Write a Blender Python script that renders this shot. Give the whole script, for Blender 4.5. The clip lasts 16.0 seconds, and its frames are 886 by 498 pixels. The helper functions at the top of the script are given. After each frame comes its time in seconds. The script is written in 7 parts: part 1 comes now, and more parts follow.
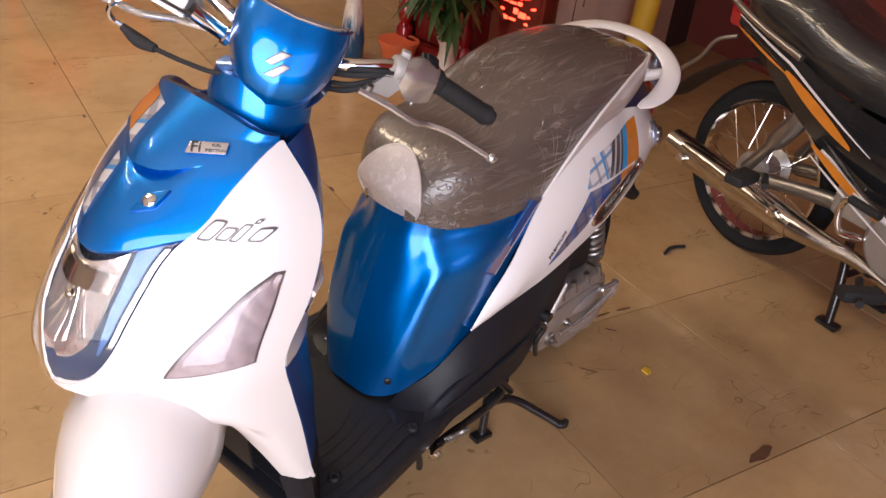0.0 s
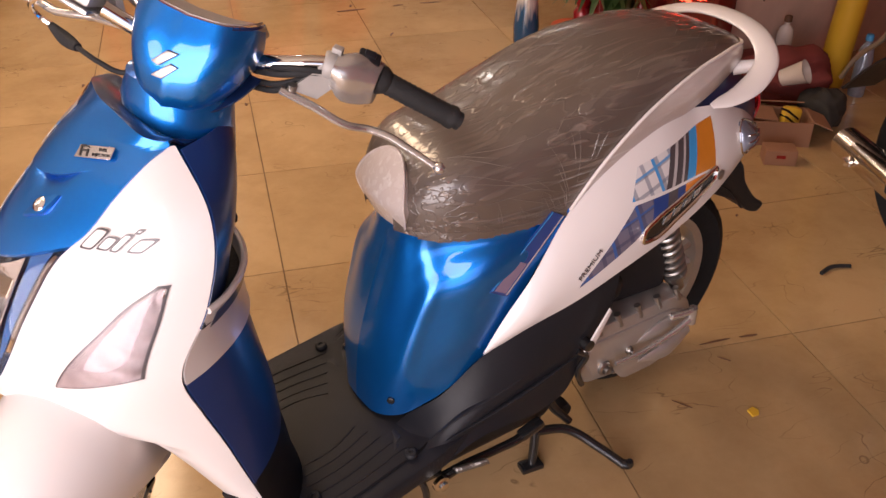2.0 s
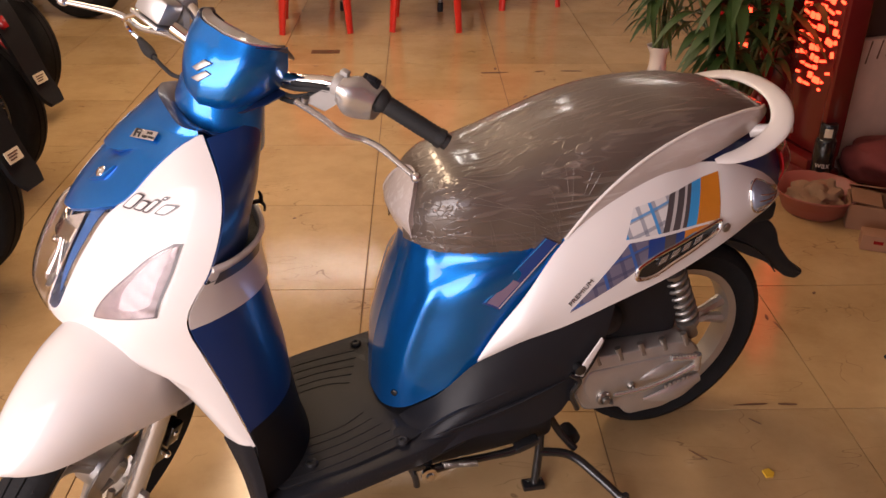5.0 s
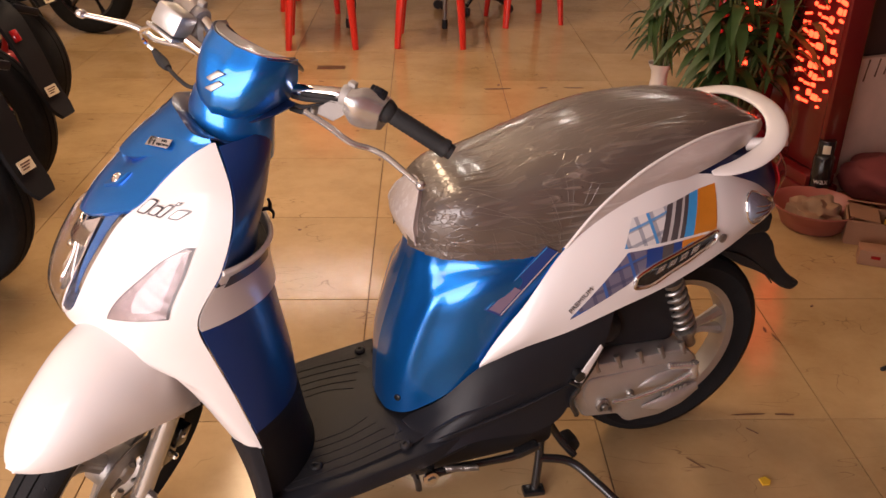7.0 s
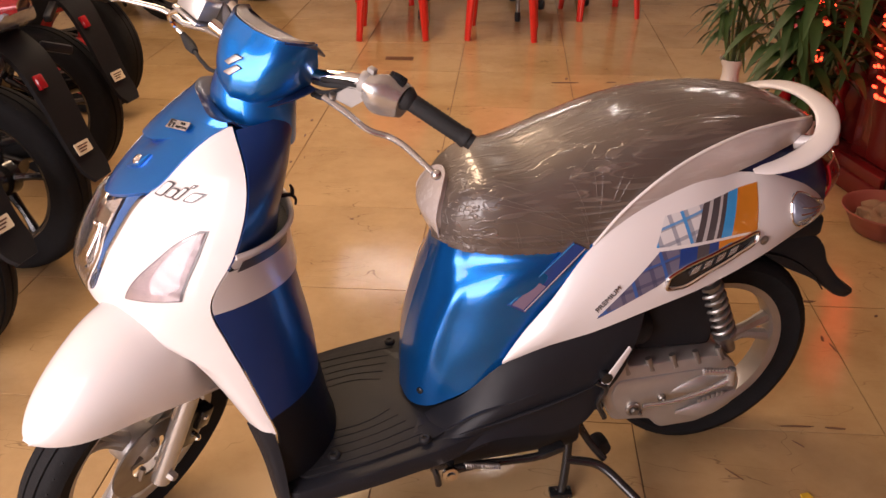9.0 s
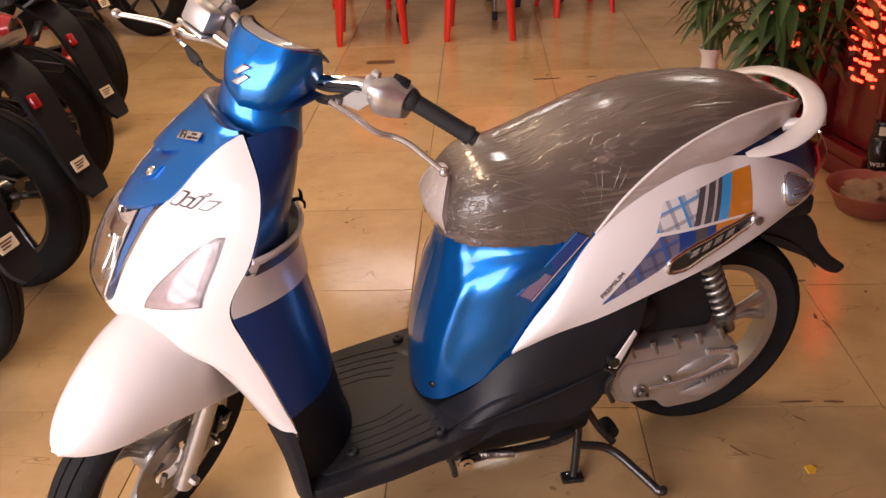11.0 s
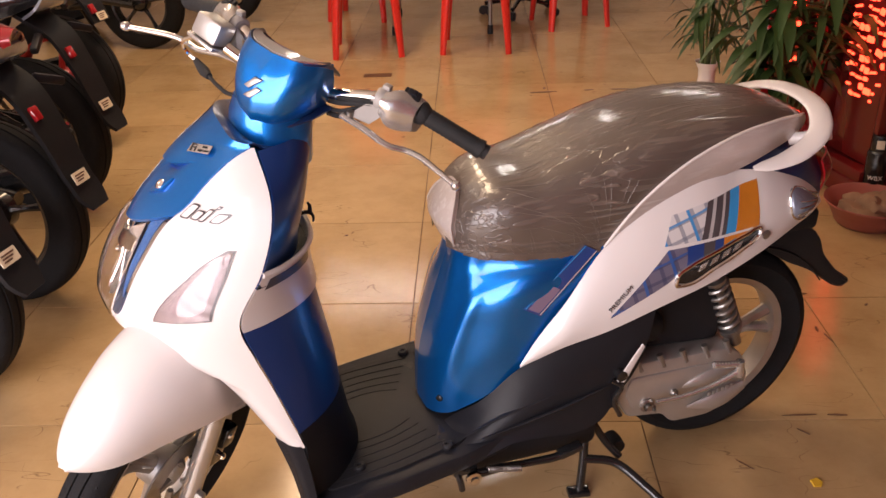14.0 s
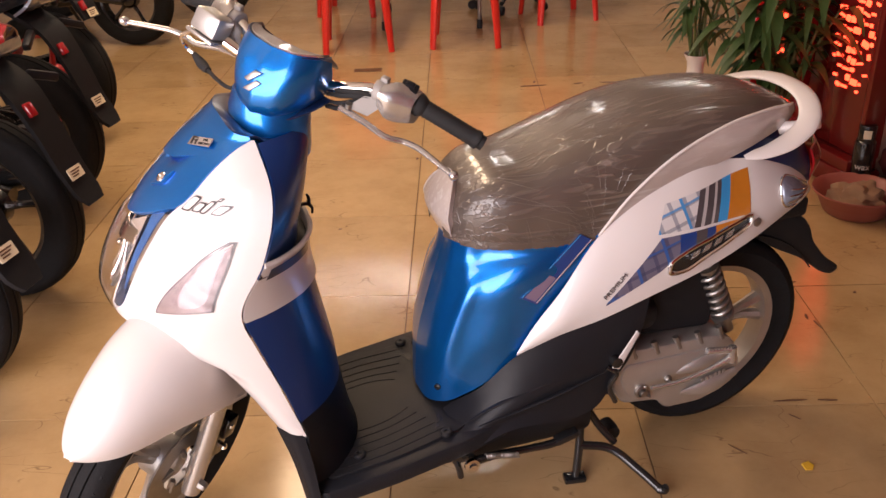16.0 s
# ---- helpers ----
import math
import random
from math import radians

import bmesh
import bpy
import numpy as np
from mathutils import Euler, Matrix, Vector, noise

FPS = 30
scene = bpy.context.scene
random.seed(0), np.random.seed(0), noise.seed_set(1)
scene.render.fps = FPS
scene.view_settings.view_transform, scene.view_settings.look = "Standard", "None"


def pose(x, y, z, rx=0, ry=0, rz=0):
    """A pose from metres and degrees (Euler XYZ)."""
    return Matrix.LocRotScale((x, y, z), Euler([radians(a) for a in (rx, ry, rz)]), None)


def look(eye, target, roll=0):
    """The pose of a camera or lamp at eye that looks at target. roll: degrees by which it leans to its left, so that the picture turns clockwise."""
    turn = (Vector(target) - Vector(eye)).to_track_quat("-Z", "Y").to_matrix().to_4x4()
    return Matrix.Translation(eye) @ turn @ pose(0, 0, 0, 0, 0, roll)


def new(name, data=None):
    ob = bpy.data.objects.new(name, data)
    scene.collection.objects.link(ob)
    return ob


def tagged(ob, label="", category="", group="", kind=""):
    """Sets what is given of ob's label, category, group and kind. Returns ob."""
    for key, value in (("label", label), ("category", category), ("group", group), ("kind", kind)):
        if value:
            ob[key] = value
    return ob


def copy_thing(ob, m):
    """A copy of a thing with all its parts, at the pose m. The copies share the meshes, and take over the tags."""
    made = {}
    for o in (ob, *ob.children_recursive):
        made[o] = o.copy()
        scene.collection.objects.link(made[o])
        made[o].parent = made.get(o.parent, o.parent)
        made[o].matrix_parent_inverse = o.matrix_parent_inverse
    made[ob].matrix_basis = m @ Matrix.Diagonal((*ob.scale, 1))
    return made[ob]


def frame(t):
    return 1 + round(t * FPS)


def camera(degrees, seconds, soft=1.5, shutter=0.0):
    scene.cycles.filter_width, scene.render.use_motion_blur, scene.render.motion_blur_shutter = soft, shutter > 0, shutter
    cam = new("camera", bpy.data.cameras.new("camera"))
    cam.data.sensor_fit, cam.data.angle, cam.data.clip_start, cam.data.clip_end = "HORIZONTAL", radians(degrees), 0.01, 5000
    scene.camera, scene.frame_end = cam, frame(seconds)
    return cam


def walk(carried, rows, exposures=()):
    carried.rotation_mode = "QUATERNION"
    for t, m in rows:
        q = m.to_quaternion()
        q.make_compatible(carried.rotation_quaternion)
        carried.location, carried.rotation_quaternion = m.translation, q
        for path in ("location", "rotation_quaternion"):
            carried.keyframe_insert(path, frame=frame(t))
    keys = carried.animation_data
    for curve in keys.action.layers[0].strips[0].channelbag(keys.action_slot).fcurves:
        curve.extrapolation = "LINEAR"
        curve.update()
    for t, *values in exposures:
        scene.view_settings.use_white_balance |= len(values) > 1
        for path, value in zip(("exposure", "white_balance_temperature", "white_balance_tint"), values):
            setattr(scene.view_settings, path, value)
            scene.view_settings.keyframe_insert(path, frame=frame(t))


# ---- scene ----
cam = camera(53.4, 16.0)
PATH = [
    (0, (-0.588, -2.03, 1.379), (0.407, -0.625, 0.362), 7.3),
    (0.5, (-0.557, -2.032, 1.375), (0.411, -0.636, 0.318), 6.2),
    (1, (-0.422, -2.072, 1.385), (0.389, -0.569, 0.344), 4.0),
    (1.5, (-0.251, -2.109, 1.372), (0.327, -0.524, 0.299), 1.3),
    (2, (-0.12, -2.066, 1.366), (0.334, -0.445, 0.286), 0.1),
    (2.5, (-0.014, -2.051, 1.363), (0.321, -0.418, 0.258), 0.0),
    (3, (0.128, -2.109, 1.364), (0.294, -0.448, 0.261), -0.5),
    (3.5, (0.184, -2.169, 1.373), (0.152, -0.48, 0.302), -2.3),
    (4, (0.167, -2.228, 1.374), (0.11, -0.52, 0.335), -2.1),
    (4.5, (0.146, -2.295, 1.379), (0.188, -0.553, 0.399), -0.3),
    (4.7, (0.139, -2.312, 1.378), (0.213, -0.56, 0.416), 0.3),
    (6.8, (0.134, -2.37, 1.383), (0.213, -0.591, 0.473), 0.7),
    (7, (0.134, -2.376, 1.383), (0.206, -0.596, 0.474), 0.7),
    (7.5, (0.119, -2.382, 1.379), (0.176, -0.606, 0.46), 1.2),
    (8, (0.167, -2.362, 1.374), (0.182, -0.588, 0.449), 1.1),
    (8.5, (0.217, -2.345, 1.367), (0.164, -0.571, 0.446), 0.6),
    (9, (0.238, -2.348, 1.365), (0.129, -0.577, 0.444), -0.0),
    (9.5, (0.253, -2.352, 1.365), (0.132, -0.578, 0.45), -0.8),
    (11.8, (0.172, -2.405, 1.38), (0.128, -0.63, 0.459), -2.5),
    (12, (0.172, -2.405, 1.378), (0.136, -0.628, 0.461), -2.3),
    (12.5, (0.173, -2.402, 1.38), (0.143, -0.62, 0.472), -2.0),
    (13, (0.169, -2.399, 1.38), (0.137, -0.614, 0.478), -1.8),
    (13.5, (0.165, -2.393, 1.379), (0.126, -0.603, 0.488), -1.9),
    (14, (0.161, -2.39, 1.377), (0.113, -0.602, 0.483), -1.9),
    (14.5, (0.159, -2.393, 1.377), (0.119, -0.61, 0.471), -1.7),
    (15, (0.157, -2.404, 1.379), (0.117, -0.621, 0.474), -1.9),
    (15.5, (0.151, -2.41, 1.378), (0.118, -0.63, 0.466), -2.2),
    (16, (0.146, -2.416, 1.379), (0.122, -0.632, 0.475), -2.1),
]
walk(cam, [(t, look(e, g, r)) for t, e, g, r in PATH], [(0, 0.225, 5820, 22), (0.5, 0.175, 6060, 27), (1.0, 0.075, 6660, 42), (1.5, 0.305, 6560, 34), (2.0, 0.255, 6460, 29), (2.5, 0.185, 5490, 3), (3.0, 0.175, 5190, 3), (3.5, 0.135, 6260, 23), (4.5, 0.135, 6510, 27), (7, 0.225, 6760, 29), (9, 0.255, 6660, 30), (12, 0.295, 6460, 28), (16, 0.305, 6460, 28)])


# ---- light ----
world = bpy.data.worlds.new("world")
scene.world = world
world.use_nodes = True
wn = world.node_tree
sky = wn.nodes.new("ShaderNodeTexSky")
sky.sky_type = "NISHITA"
sky.sun_disc = False
sky.sun_elevation, sky.sun_rotation = radians(40), radians(200)
wn.links.new(sky.outputs[0], wn.nodes["Background"].inputs[0])
wn.nodes["Background"].inputs[1].default_value = 0.12


def area(name, eye, target, sx, sy, power, color):
    lamp = bpy.data.lights.new(name, "AREA")
    lamp.shape, lamp.size, lamp.size_y, lamp.energy, lamp.color = "RECTANGLE", sx, sy, power, color
    ob = new(name, lamp)
    ob.matrix_world = look(eye, target)
    return ob


area("shopfront_daylight", (-2.3, -3.3, 1.3), (-1.8, 0.0, 0.6), 3.2, 2.5, 149, (1.0, 0.965, 0.88))
area("tube_glow", (-0.9, 1.5, 2.95), (-0.9, 1.5, 0), 0.4, 3.2, 62, (1.0, 0.78, 0.46))


# ---- materials ----
def node_mat(name):
    m = bpy.data.materials.new(name)
    m.use_nodes = True
    return m, m.node_tree, m.node_tree.nodes["Principled BSDF"]


def mat(name, color, rough=0.5, metal=0.0, coat=0.0, vary=0.12, scale=8.0, bump=0.0, bump_scale=200.0, rvary=0.1, trans=0.0, ior=1.45):
    """Procedural surface: two scales of tone variation, roughness variation and a fine bump."""
    m, nt, b = node_mat(name)
    tc = nt.nodes.new("ShaderNodeTexCoord")
    n1 = nt.nodes.new("ShaderNodeTexNoise")
    n1.inputs["Scale"].default_value, n1.inputs["Detail"].default_value = scale, 6
    nt.links.new(tc.outputs["Object"], n1.inputs["Vector"])
    n2 = nt.nodes.new("ShaderNodeTexNoise")
    n2.inputs["Scale"].default_value, n2.inputs["Detail"].default_value = bump_scale, 3
    nt.links.new(tc.outputs["Object"], n2.inputs["Vector"])
    mix = nt.nodes.new("ShaderNodeMix")
    mix.data_type = "RGBA"
    mix.inputs[6].default_value = (*[c * (1 - vary) for c in color], 1)
    mix.inputs[7].default_value = (*[min(1, c * (1 + vary)) for c in color], 1)
    nt.links.new(n1.outputs[0], mix.inputs[0])
    nt.links.new(mix.outputs[2], b.inputs["Base Color"])
    mr = nt.nodes.new("ShaderNodeMapRange")
    mr.inputs[3].default_value, mr.inputs[4].default_value = max(0, rough - rvary * rough), min(1, rough + rvary * rough)
    nt.links.new(n1.outputs[0], mr.inputs[0])
    nt.links.new(mr.outputs[0], b.inputs["Roughness"])
    b.inputs["Metallic"].default_value = metal
    b.inputs["Coat Weight"].default_value = coat
    b.inputs["Coat Roughness"].default_value = 0.04
    b.inputs["Transmission Weight"].default_value = trans
    b.inputs["IOR"].default_value = ior
    if bump:
        bp = nt.nodes.new("ShaderNodeBump")
        bp.inputs["Strength"].default_value, bp.inputs["Distance"].default_value = bump, 0.002
        nt.links.new(n2.outputs[0], bp.inputs["Height"])
        nt.links.new(bp.outputs[0], b.inputs["Normal"])
    return m


def wrapped(name, color, rough=0.42, wrinkle=0.55):
    """Vinyl under clear shrink film: long thin creases in two directions, gathered in places."""
    m = mat(name, color, rough, 0, 1.0, 0.3, 9)
    nt = m.node_tree
    b = nt.nodes["Principled BSDF"]
    tc = nt.nodes.new("ShaderNodeTexCoord")
    warp = nt.nodes.new("ShaderNodeTexNoise")
    warp.inputs["Scale"].default_value = 5
    add = nt.nodes.new("ShaderNodeVectorMath")
    add.operation = "MULTIPLY_ADD"
    add.inputs[1].default_value = (0.03, 0.03, 0.03)
    nt.links.new(tc.outputs["Object"], warp.inputs["Vector"])
    nt.links.new(warp.outputs["Color"], add.inputs[0])
    nt.links.new(tc.outputs["Object"], add.inputs[2])
    total = None
    for turn, size, width, share, line in (((0.2, 0.5, 0.75), (3, 44, 44), 0.03, 0.35, True), ((0.3, 0.4, 0.9), (3, 110, 110), 0.6, 0.8, False), ((-0.3, 0.9, -0.5), (4, 84, 84), 0.58, 0.5, False)):
        mp = nt.nodes.new("ShaderNodeMapping")
        mp.inputs["Scale"].default_value = size
        mp.inputs["Rotation"].default_value = turn
        nt.links.new(add.outputs[0], mp.inputs["Vector"])
        fold = nt.nodes.new("ShaderNodeTexNoise")
        fold.inputs["Scale"].default_value, fold.inputs["Detail"].default_value = 1.0, 0.6
        nt.links.new(mp.outputs[0], fold.inputs["Vector"])
        out = fold.outputs[0]
        if line:
            off = nt.nodes.new("ShaderNodeMath")
            off.operation = "SUBTRACT"
            off.inputs[1].default_value = 0.5
            nt.links.new(out, off.inputs[0])
            dist = nt.nodes.new("ShaderNodeMath")
            dist.operation = "ABSOLUTE"
            nt.links.new(off.outputs[0], dist.inputs[0])
            out = dist.outputs[0]
        sharp = nt.nodes.new("ShaderNodeMapRange")
        sharp.interpolation_type = "SMOOTHSTEP"
        sharp.inputs[1].default_value, sharp.inputs[2].default_value = (0.0, width) if line else (width, width + 0.07)
        sharp.inputs[3].default_value, sharp.inputs[4].default_value = (share, 0.0) if line else (0.0, share)
        nt.links.new(out, sharp.inputs[0])
        if total is None:
            total = sharp.outputs[0]
        else:
            s = nt.nodes.new("ShaderNodeMath")
            s.operation = "ADD"
            nt.links.new(total, s.inputs[0])
            nt.links.new(sharp.outputs[0], s.inputs[1])
            total = s.outputs[0]
    gather = nt.nodes.new("ShaderNodeTexNoise")
    gather.inputs["Scale"].default_value = 6
    nt.links.new(tc.outputs["Object"], gather.inputs["Vector"])
    gm = nt.nodes.new("ShaderNodeMapRange")
    gm.inputs[1].default_value, gm.inputs[2].default_value = 0.38, 0.62
    gm.inputs[3].default_value, gm.inputs[4].default_value = 0.25, 1.0
    nt.links.new(gather.outputs[0], gm.inputs[0])
    height = nt.nodes.new("ShaderNodeMath")
    height.operation = "MULTIPLY"
    nt.links.new(total, height.inputs[0])
    nt.links.new(gm.outputs[0], height.inputs[1])
    # creases also lightened in base colour, standing in for their glints
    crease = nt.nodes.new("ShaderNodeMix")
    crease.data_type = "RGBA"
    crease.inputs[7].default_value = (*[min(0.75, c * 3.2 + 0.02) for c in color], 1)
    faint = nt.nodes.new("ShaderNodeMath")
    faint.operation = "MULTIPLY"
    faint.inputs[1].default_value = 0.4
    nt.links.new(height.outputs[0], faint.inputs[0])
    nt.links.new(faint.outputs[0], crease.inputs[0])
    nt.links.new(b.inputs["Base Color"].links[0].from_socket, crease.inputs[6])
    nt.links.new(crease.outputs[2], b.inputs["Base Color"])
    for sock, k in (("Coat Normal", 1.0), ("Normal", 0.6)):
        bp = nt.nodes.new("ShaderNodeBump")
        bp.inputs["Strength"].default_value, bp.inputs["Distance"].default_value = wrinkle * k, 0.004
        nt.links.new(height.outputs[0], bp.inputs["Height"])
        nt.links.new(bp.outputs[0], b.inputs[sock])
    b.inputs["Coat IOR"].default_value = 1.52
    b.inputs["Coat Roughness"].default_value = 0.12
    return m


def plaid(name, light, dark, line):
    """Tartan print: bands across two directions of the panel."""
    m, nt, b = node_mat(name)
    tc = nt.nodes.new("ShaderNodeTexCoord")
    mp = nt.nodes.new("ShaderNodeMapping")
    mp.inputs["Rotation"].default_value = (0, radians(18), 0)
    nt.links.new(tc.outputs["Object"], mp.inputs["Vector"])
    sep = nt.nodes.new("ShaderNodeSeparateXYZ")
    nt.links.new(mp.outputs[0], sep.inputs[0])

    def band(axis, period, share, shift=0.0):
        a = nt.nodes.new("ShaderNodeMath")
        a.operation = "MULTIPLY_ADD"
        a.inputs[1].default_value, a.inputs[2].default_value = 1 / period, shift
        nt.links.new(sep.outputs[axis], a.inputs[0])
        f = nt.nodes.new("ShaderNodeMath")
        f.operation = "FRACT"
        nt.links.new(a.outputs[0], f.inputs[0])
        c = nt.nodes.new("ShaderNodeMath")
        c.operation = "LESS_THAN"
        c.inputs[1].default_value = share
        nt.links.new(f.outputs[0], c.inputs[0])
        return c.outputs[0]

    def over(base, color, fac, strength=1.0):
        x = nt.nodes.new("ShaderNodeMix")
        x.data_type = "RGBA"
        k = nt.nodes.new("ShaderNodeMath")
        k.operation = "MULTIPLY"
        k.inputs[1].default_value = strength
        nt.links.new(fac, k.inputs[0])
        nt.links.new(k.outputs[0], x.inputs[0])
        if isinstance(base, tuple):
            x.inputs[6].default_value = (*base, 1)
        else:
            nt.links.new(base, x.inputs[6])
        x.inputs[7].default_value = (*color, 1)
        return x.outputs[2]

    c = over(light, dark, band(0, 0.032, 0.25), 0.6)
    c = over(c, dark, band(2, 0.028, 0.25, 0.3), 0.6)
    c = over(c, line, band(0, 0.064, 0.1, 0.6), 1.0)
    c = over(c, line, band(2, 0.056, 0.08, 0.1), 0.8)
    nt.links.new(c, b.inputs["Base Color"])
    b.inputs["Roughness"].default_value = 0.3
    b.inputs["Coat Weight"].default_value = 0.6
    return m


def glow(name, color, strength):
    m, nt, b = node_mat(name)
    b.inputs["Base Color"].default_value = (*color, 1)
    b.inputs["Emission Color"].default_value = (*color, 1)
    b.inputs["Emission Strength"].default_value = strength
    return m


def tile_mat():
    """Glazed beige floor tile: cloudy tone, dirt veins and scuffs, tone differing tile by tile."""
    m = mat("floor_tile", (0.5, 0.335, 0.165), 0.2, 0, 0.0, 0.1, 1.7, 0.05, 260)
    nt = m.node_tree
    b = nt.nodes["Principled BSDF"]
    geo = nt.nodes.new("ShaderNodeNewGeometry")
    scuff = nt.nodes.new("ShaderNodeTexNoise")
    scuff.inputs["Scale"].default_value, scuff.inputs["Detail"].default_value = 2.2, 9
    scuff.inputs["Roughness"].default_value = 0.7
    nt.links.new(geo.outputs["Position"], scuff.inputs["Vector"])
    ramp = nt.nodes.new("ShaderNodeValToRGB")
    ramp.color_ramp.elements[0].position, ramp.color_ramp.elements[1].position = 0.42, 0.72
    ramp.color_ramp.elements[0].color, ramp.color_ramp.elements[1].color = (1, 1, 1, 1), (0.72, 0.66, 0.6, 1)
    nt.links.new(scuff.outputs[0], ramp.inputs[0])
    info = nt.nodes.new("ShaderNodeObjectInfo")
    mr = nt.nodes.new("ShaderNodeMapRange")
    mr.inputs[3].default_value, mr.inputs[4].default_value = 0.9, 1.06
    nt.links.new(info.outputs["Random"], mr.inputs[0])
    mul = nt.nodes.new("ShaderNodeMix")
    mul.data_type, mul.blend_type = "RGBA", "MULTIPLY"
    mul.inputs[0].default_value = 1
    src = b.inputs["Base Color"].links[0].from_socket
    nt.links.new(src, mul.inputs[6])
    nt.links.new(ramp.outputs[0], mul.inputs[7])
    mul2 = nt.nodes.new("ShaderNodeVectorMath")
    mul2.operation = "SCALE"
    nt.links.new(mul.outputs[2], mul2.inputs[0])
    nt.links.new(mr.outputs[0], mul2.inputs["Scale"])
    # thin dark scratches: the zero lines of a stretched, warped noise, kept only in patches
    warp = nt.nodes.new("ShaderNodeTexNoise")
    warp.inputs["Scale"].default_value, warp.inputs["Detail"].default_value = 3.5, 3
    nt.links.new(geo.outputs["Position"], warp.inputs["Vector"])
    bent = nt.nodes.new("ShaderNodeVectorMath")
    bent.operation = "MULTIPLY_ADD"
    bent.inputs[1].default_value = (0.05, 0.05, 0.0)
    nt.links.new(warp.outputs["Color"], bent.inputs[0])
    nt.links.new(geo.outputs["Position"], bent.inputs[2])
    marks = None
    for turn, size, width in ((0.4, (5, 19, 1), 0.007), (-0.9, (4, 15, 1), 0.006), (1.7, (7, 9, 1), 0.005)):
        mp = nt.nodes.new("ShaderNodeMapping")
        mp.inputs["Rotation"].default_value, mp.inputs["Scale"].default_value = (0, 0, turn), size
        nt.links.new(bent.outputs[0], mp.inputs["Vector"])
        nz = nt.nodes.new("ShaderNodeTexNoise")
        nz.inputs["Scale"].default_value, nz.inputs["Detail"].default_value = 1.0, 1.5
        nt.links.new(mp.outputs[0], nz.inputs["Vector"])
        off = nt.nodes.new("ShaderNodeMath")
        off.operation = "SUBTRACT"
        off.inputs[1].default_value = 0.5
        nt.links.new(nz.outputs[0], off.inputs[0])
        ab = nt.nodes.new("ShaderNodeMath")
        ab.operation = "ABSOLUTE"
        nt.links.new(off.outputs[0], ab.inputs[0])
        ln = nt.nodes.new("ShaderNodeMapRange")
        ln.inputs[1].default_value, ln.inputs[2].default_value, ln.inputs[3].default_value, ln.inputs[4].default_value = 0.0, width, 1.0, 0.0
        nt.links.new(ab.outputs[0], ln.inputs[0])
        mk = nt.nodes.new("ShaderNodeTexNoise")
        mk.inputs["Scale"].default_value, mk.inputs["Detail"].default_value = 4.2 + turn, 2
        nt.links.new(geo.outputs["Position"], mk.inputs["Vector"])
        mm = nt.nodes.new("ShaderNodeMapRange")
        mm.inputs[1].default_value, mm.inputs[2].default_value = 0.57, 0.64
        nt.links.new(mk.outputs[0], mm.inputs[0])
        both = nt.nodes.new("ShaderNodeMath")
        both.operation = "MULTIPLY"
        nt.links.new(ln.outputs[0], both.inputs[0])
        nt.links.new(mm.outputs[0], both.inputs[1])
        if marks is None:
            marks = both.outputs[0]
        else:
            sm = nt.nodes.new("ShaderNodeMath")
            sm.operation = "MAXIMUM"
            nt.links.new(marks, sm.inputs[0])
            nt.links.new(both.outputs[0], sm.inputs[1])
            marks = sm.outputs[0]
    weak = nt.nodes.new("ShaderNodeMath")
    weak.operation = "MULTIPLY"
    weak.inputs[1].default_value = 0.6
    nt.links.new(marks, weak.inputs[0])
    dirt = nt.nodes.new("ShaderNodeMix")
    dirt.data_type = "RGBA"
    dirt.inputs[7].default_value = (0.1, 0.055, 0.03, 1)
    nt.links.new(weak.outputs[0], dirt.inputs[0])
    nt.links.new(mul2.outputs[0], dirt.inputs[6])
    nt.links.new(dirt.outputs[2], b.inputs["Base Color"])
    rr = nt.nodes.new("ShaderNodeMapRange")
    rr.inputs[3].default_value, rr.inputs[4].default_value = 0.05, 0.2
    nt.links.new(scuff.outputs[0], rr.inputs[0])
    nt.links.new(rr.outputs[0], b.inputs["Roughness"])
    return m


BLUE = mat("blue_metallic_paint", (0.0, 0.178, 0.62), 0.33, 0.8, 1.0, 0.1, 900)
INNERBLUE = mat("dark_blue_plastic", (0.004, 0.04, 0.19), 0.34, 0.0, 0.25, 0.08, 6)
NAVY = mat("navy_plastic", (0.008, 0.022, 0.085), 0.3, 0.0, 0.5)
WHITE = mat("white_paint", (0.71, 0.67, 0.655), 0.32, 0, 0.6, 0.03, 4)
BLACK = mat("black_plastic", (0.013, 0.013, 0.015), 0.45, 0, 0, 0.2, 20, 0.3, 900)
GREY = mat("dark_grey_plastic", (0.013, 0.0135, 0.017), 0.36, 0, 0, 0.15, 12, 0.2, 900)
SOOT = mat("dull_black_plastic", (0.014, 0.014, 0.016), 0.55, 0, 0, 0.2, 20, 0.3, 700)
RUBBER = mat("black_rubber", (0.016, 0.016, 0.017), 0.75, 0, 0, 0.25, 30, 0.4, 300)
TYRE = mat("tyre_rubber", (0.014, 0.014, 0.015), 0.75, 0, 0, 0.3, 40, 0.5, 120)
ALLOY = mat("cast_alloy", (0.5, 0.48, 0.46), 0.38, 0.75, 0, 0.12, 30, 0.15, 500)
SILVER = mat("silver_paint", (0.56, 0.54, 0.52), 0.26, 0.8, 0.4, 0.06, 20)
CHROME = mat("chrome", (0.82, 0.8, 0.77), 0.08, 1.0, 0, 0.05, 10)
WORNCHROME = mat("worn_chrome", (0.6, 0.56, 0.5), 0.2, 1.0, 0, 0.25, 25, 0.2, 60)
STEEL = mat("dull_steel", (0.32, 0.3, 0.28), 0.35, 0.9, 0, 0.25, 40)
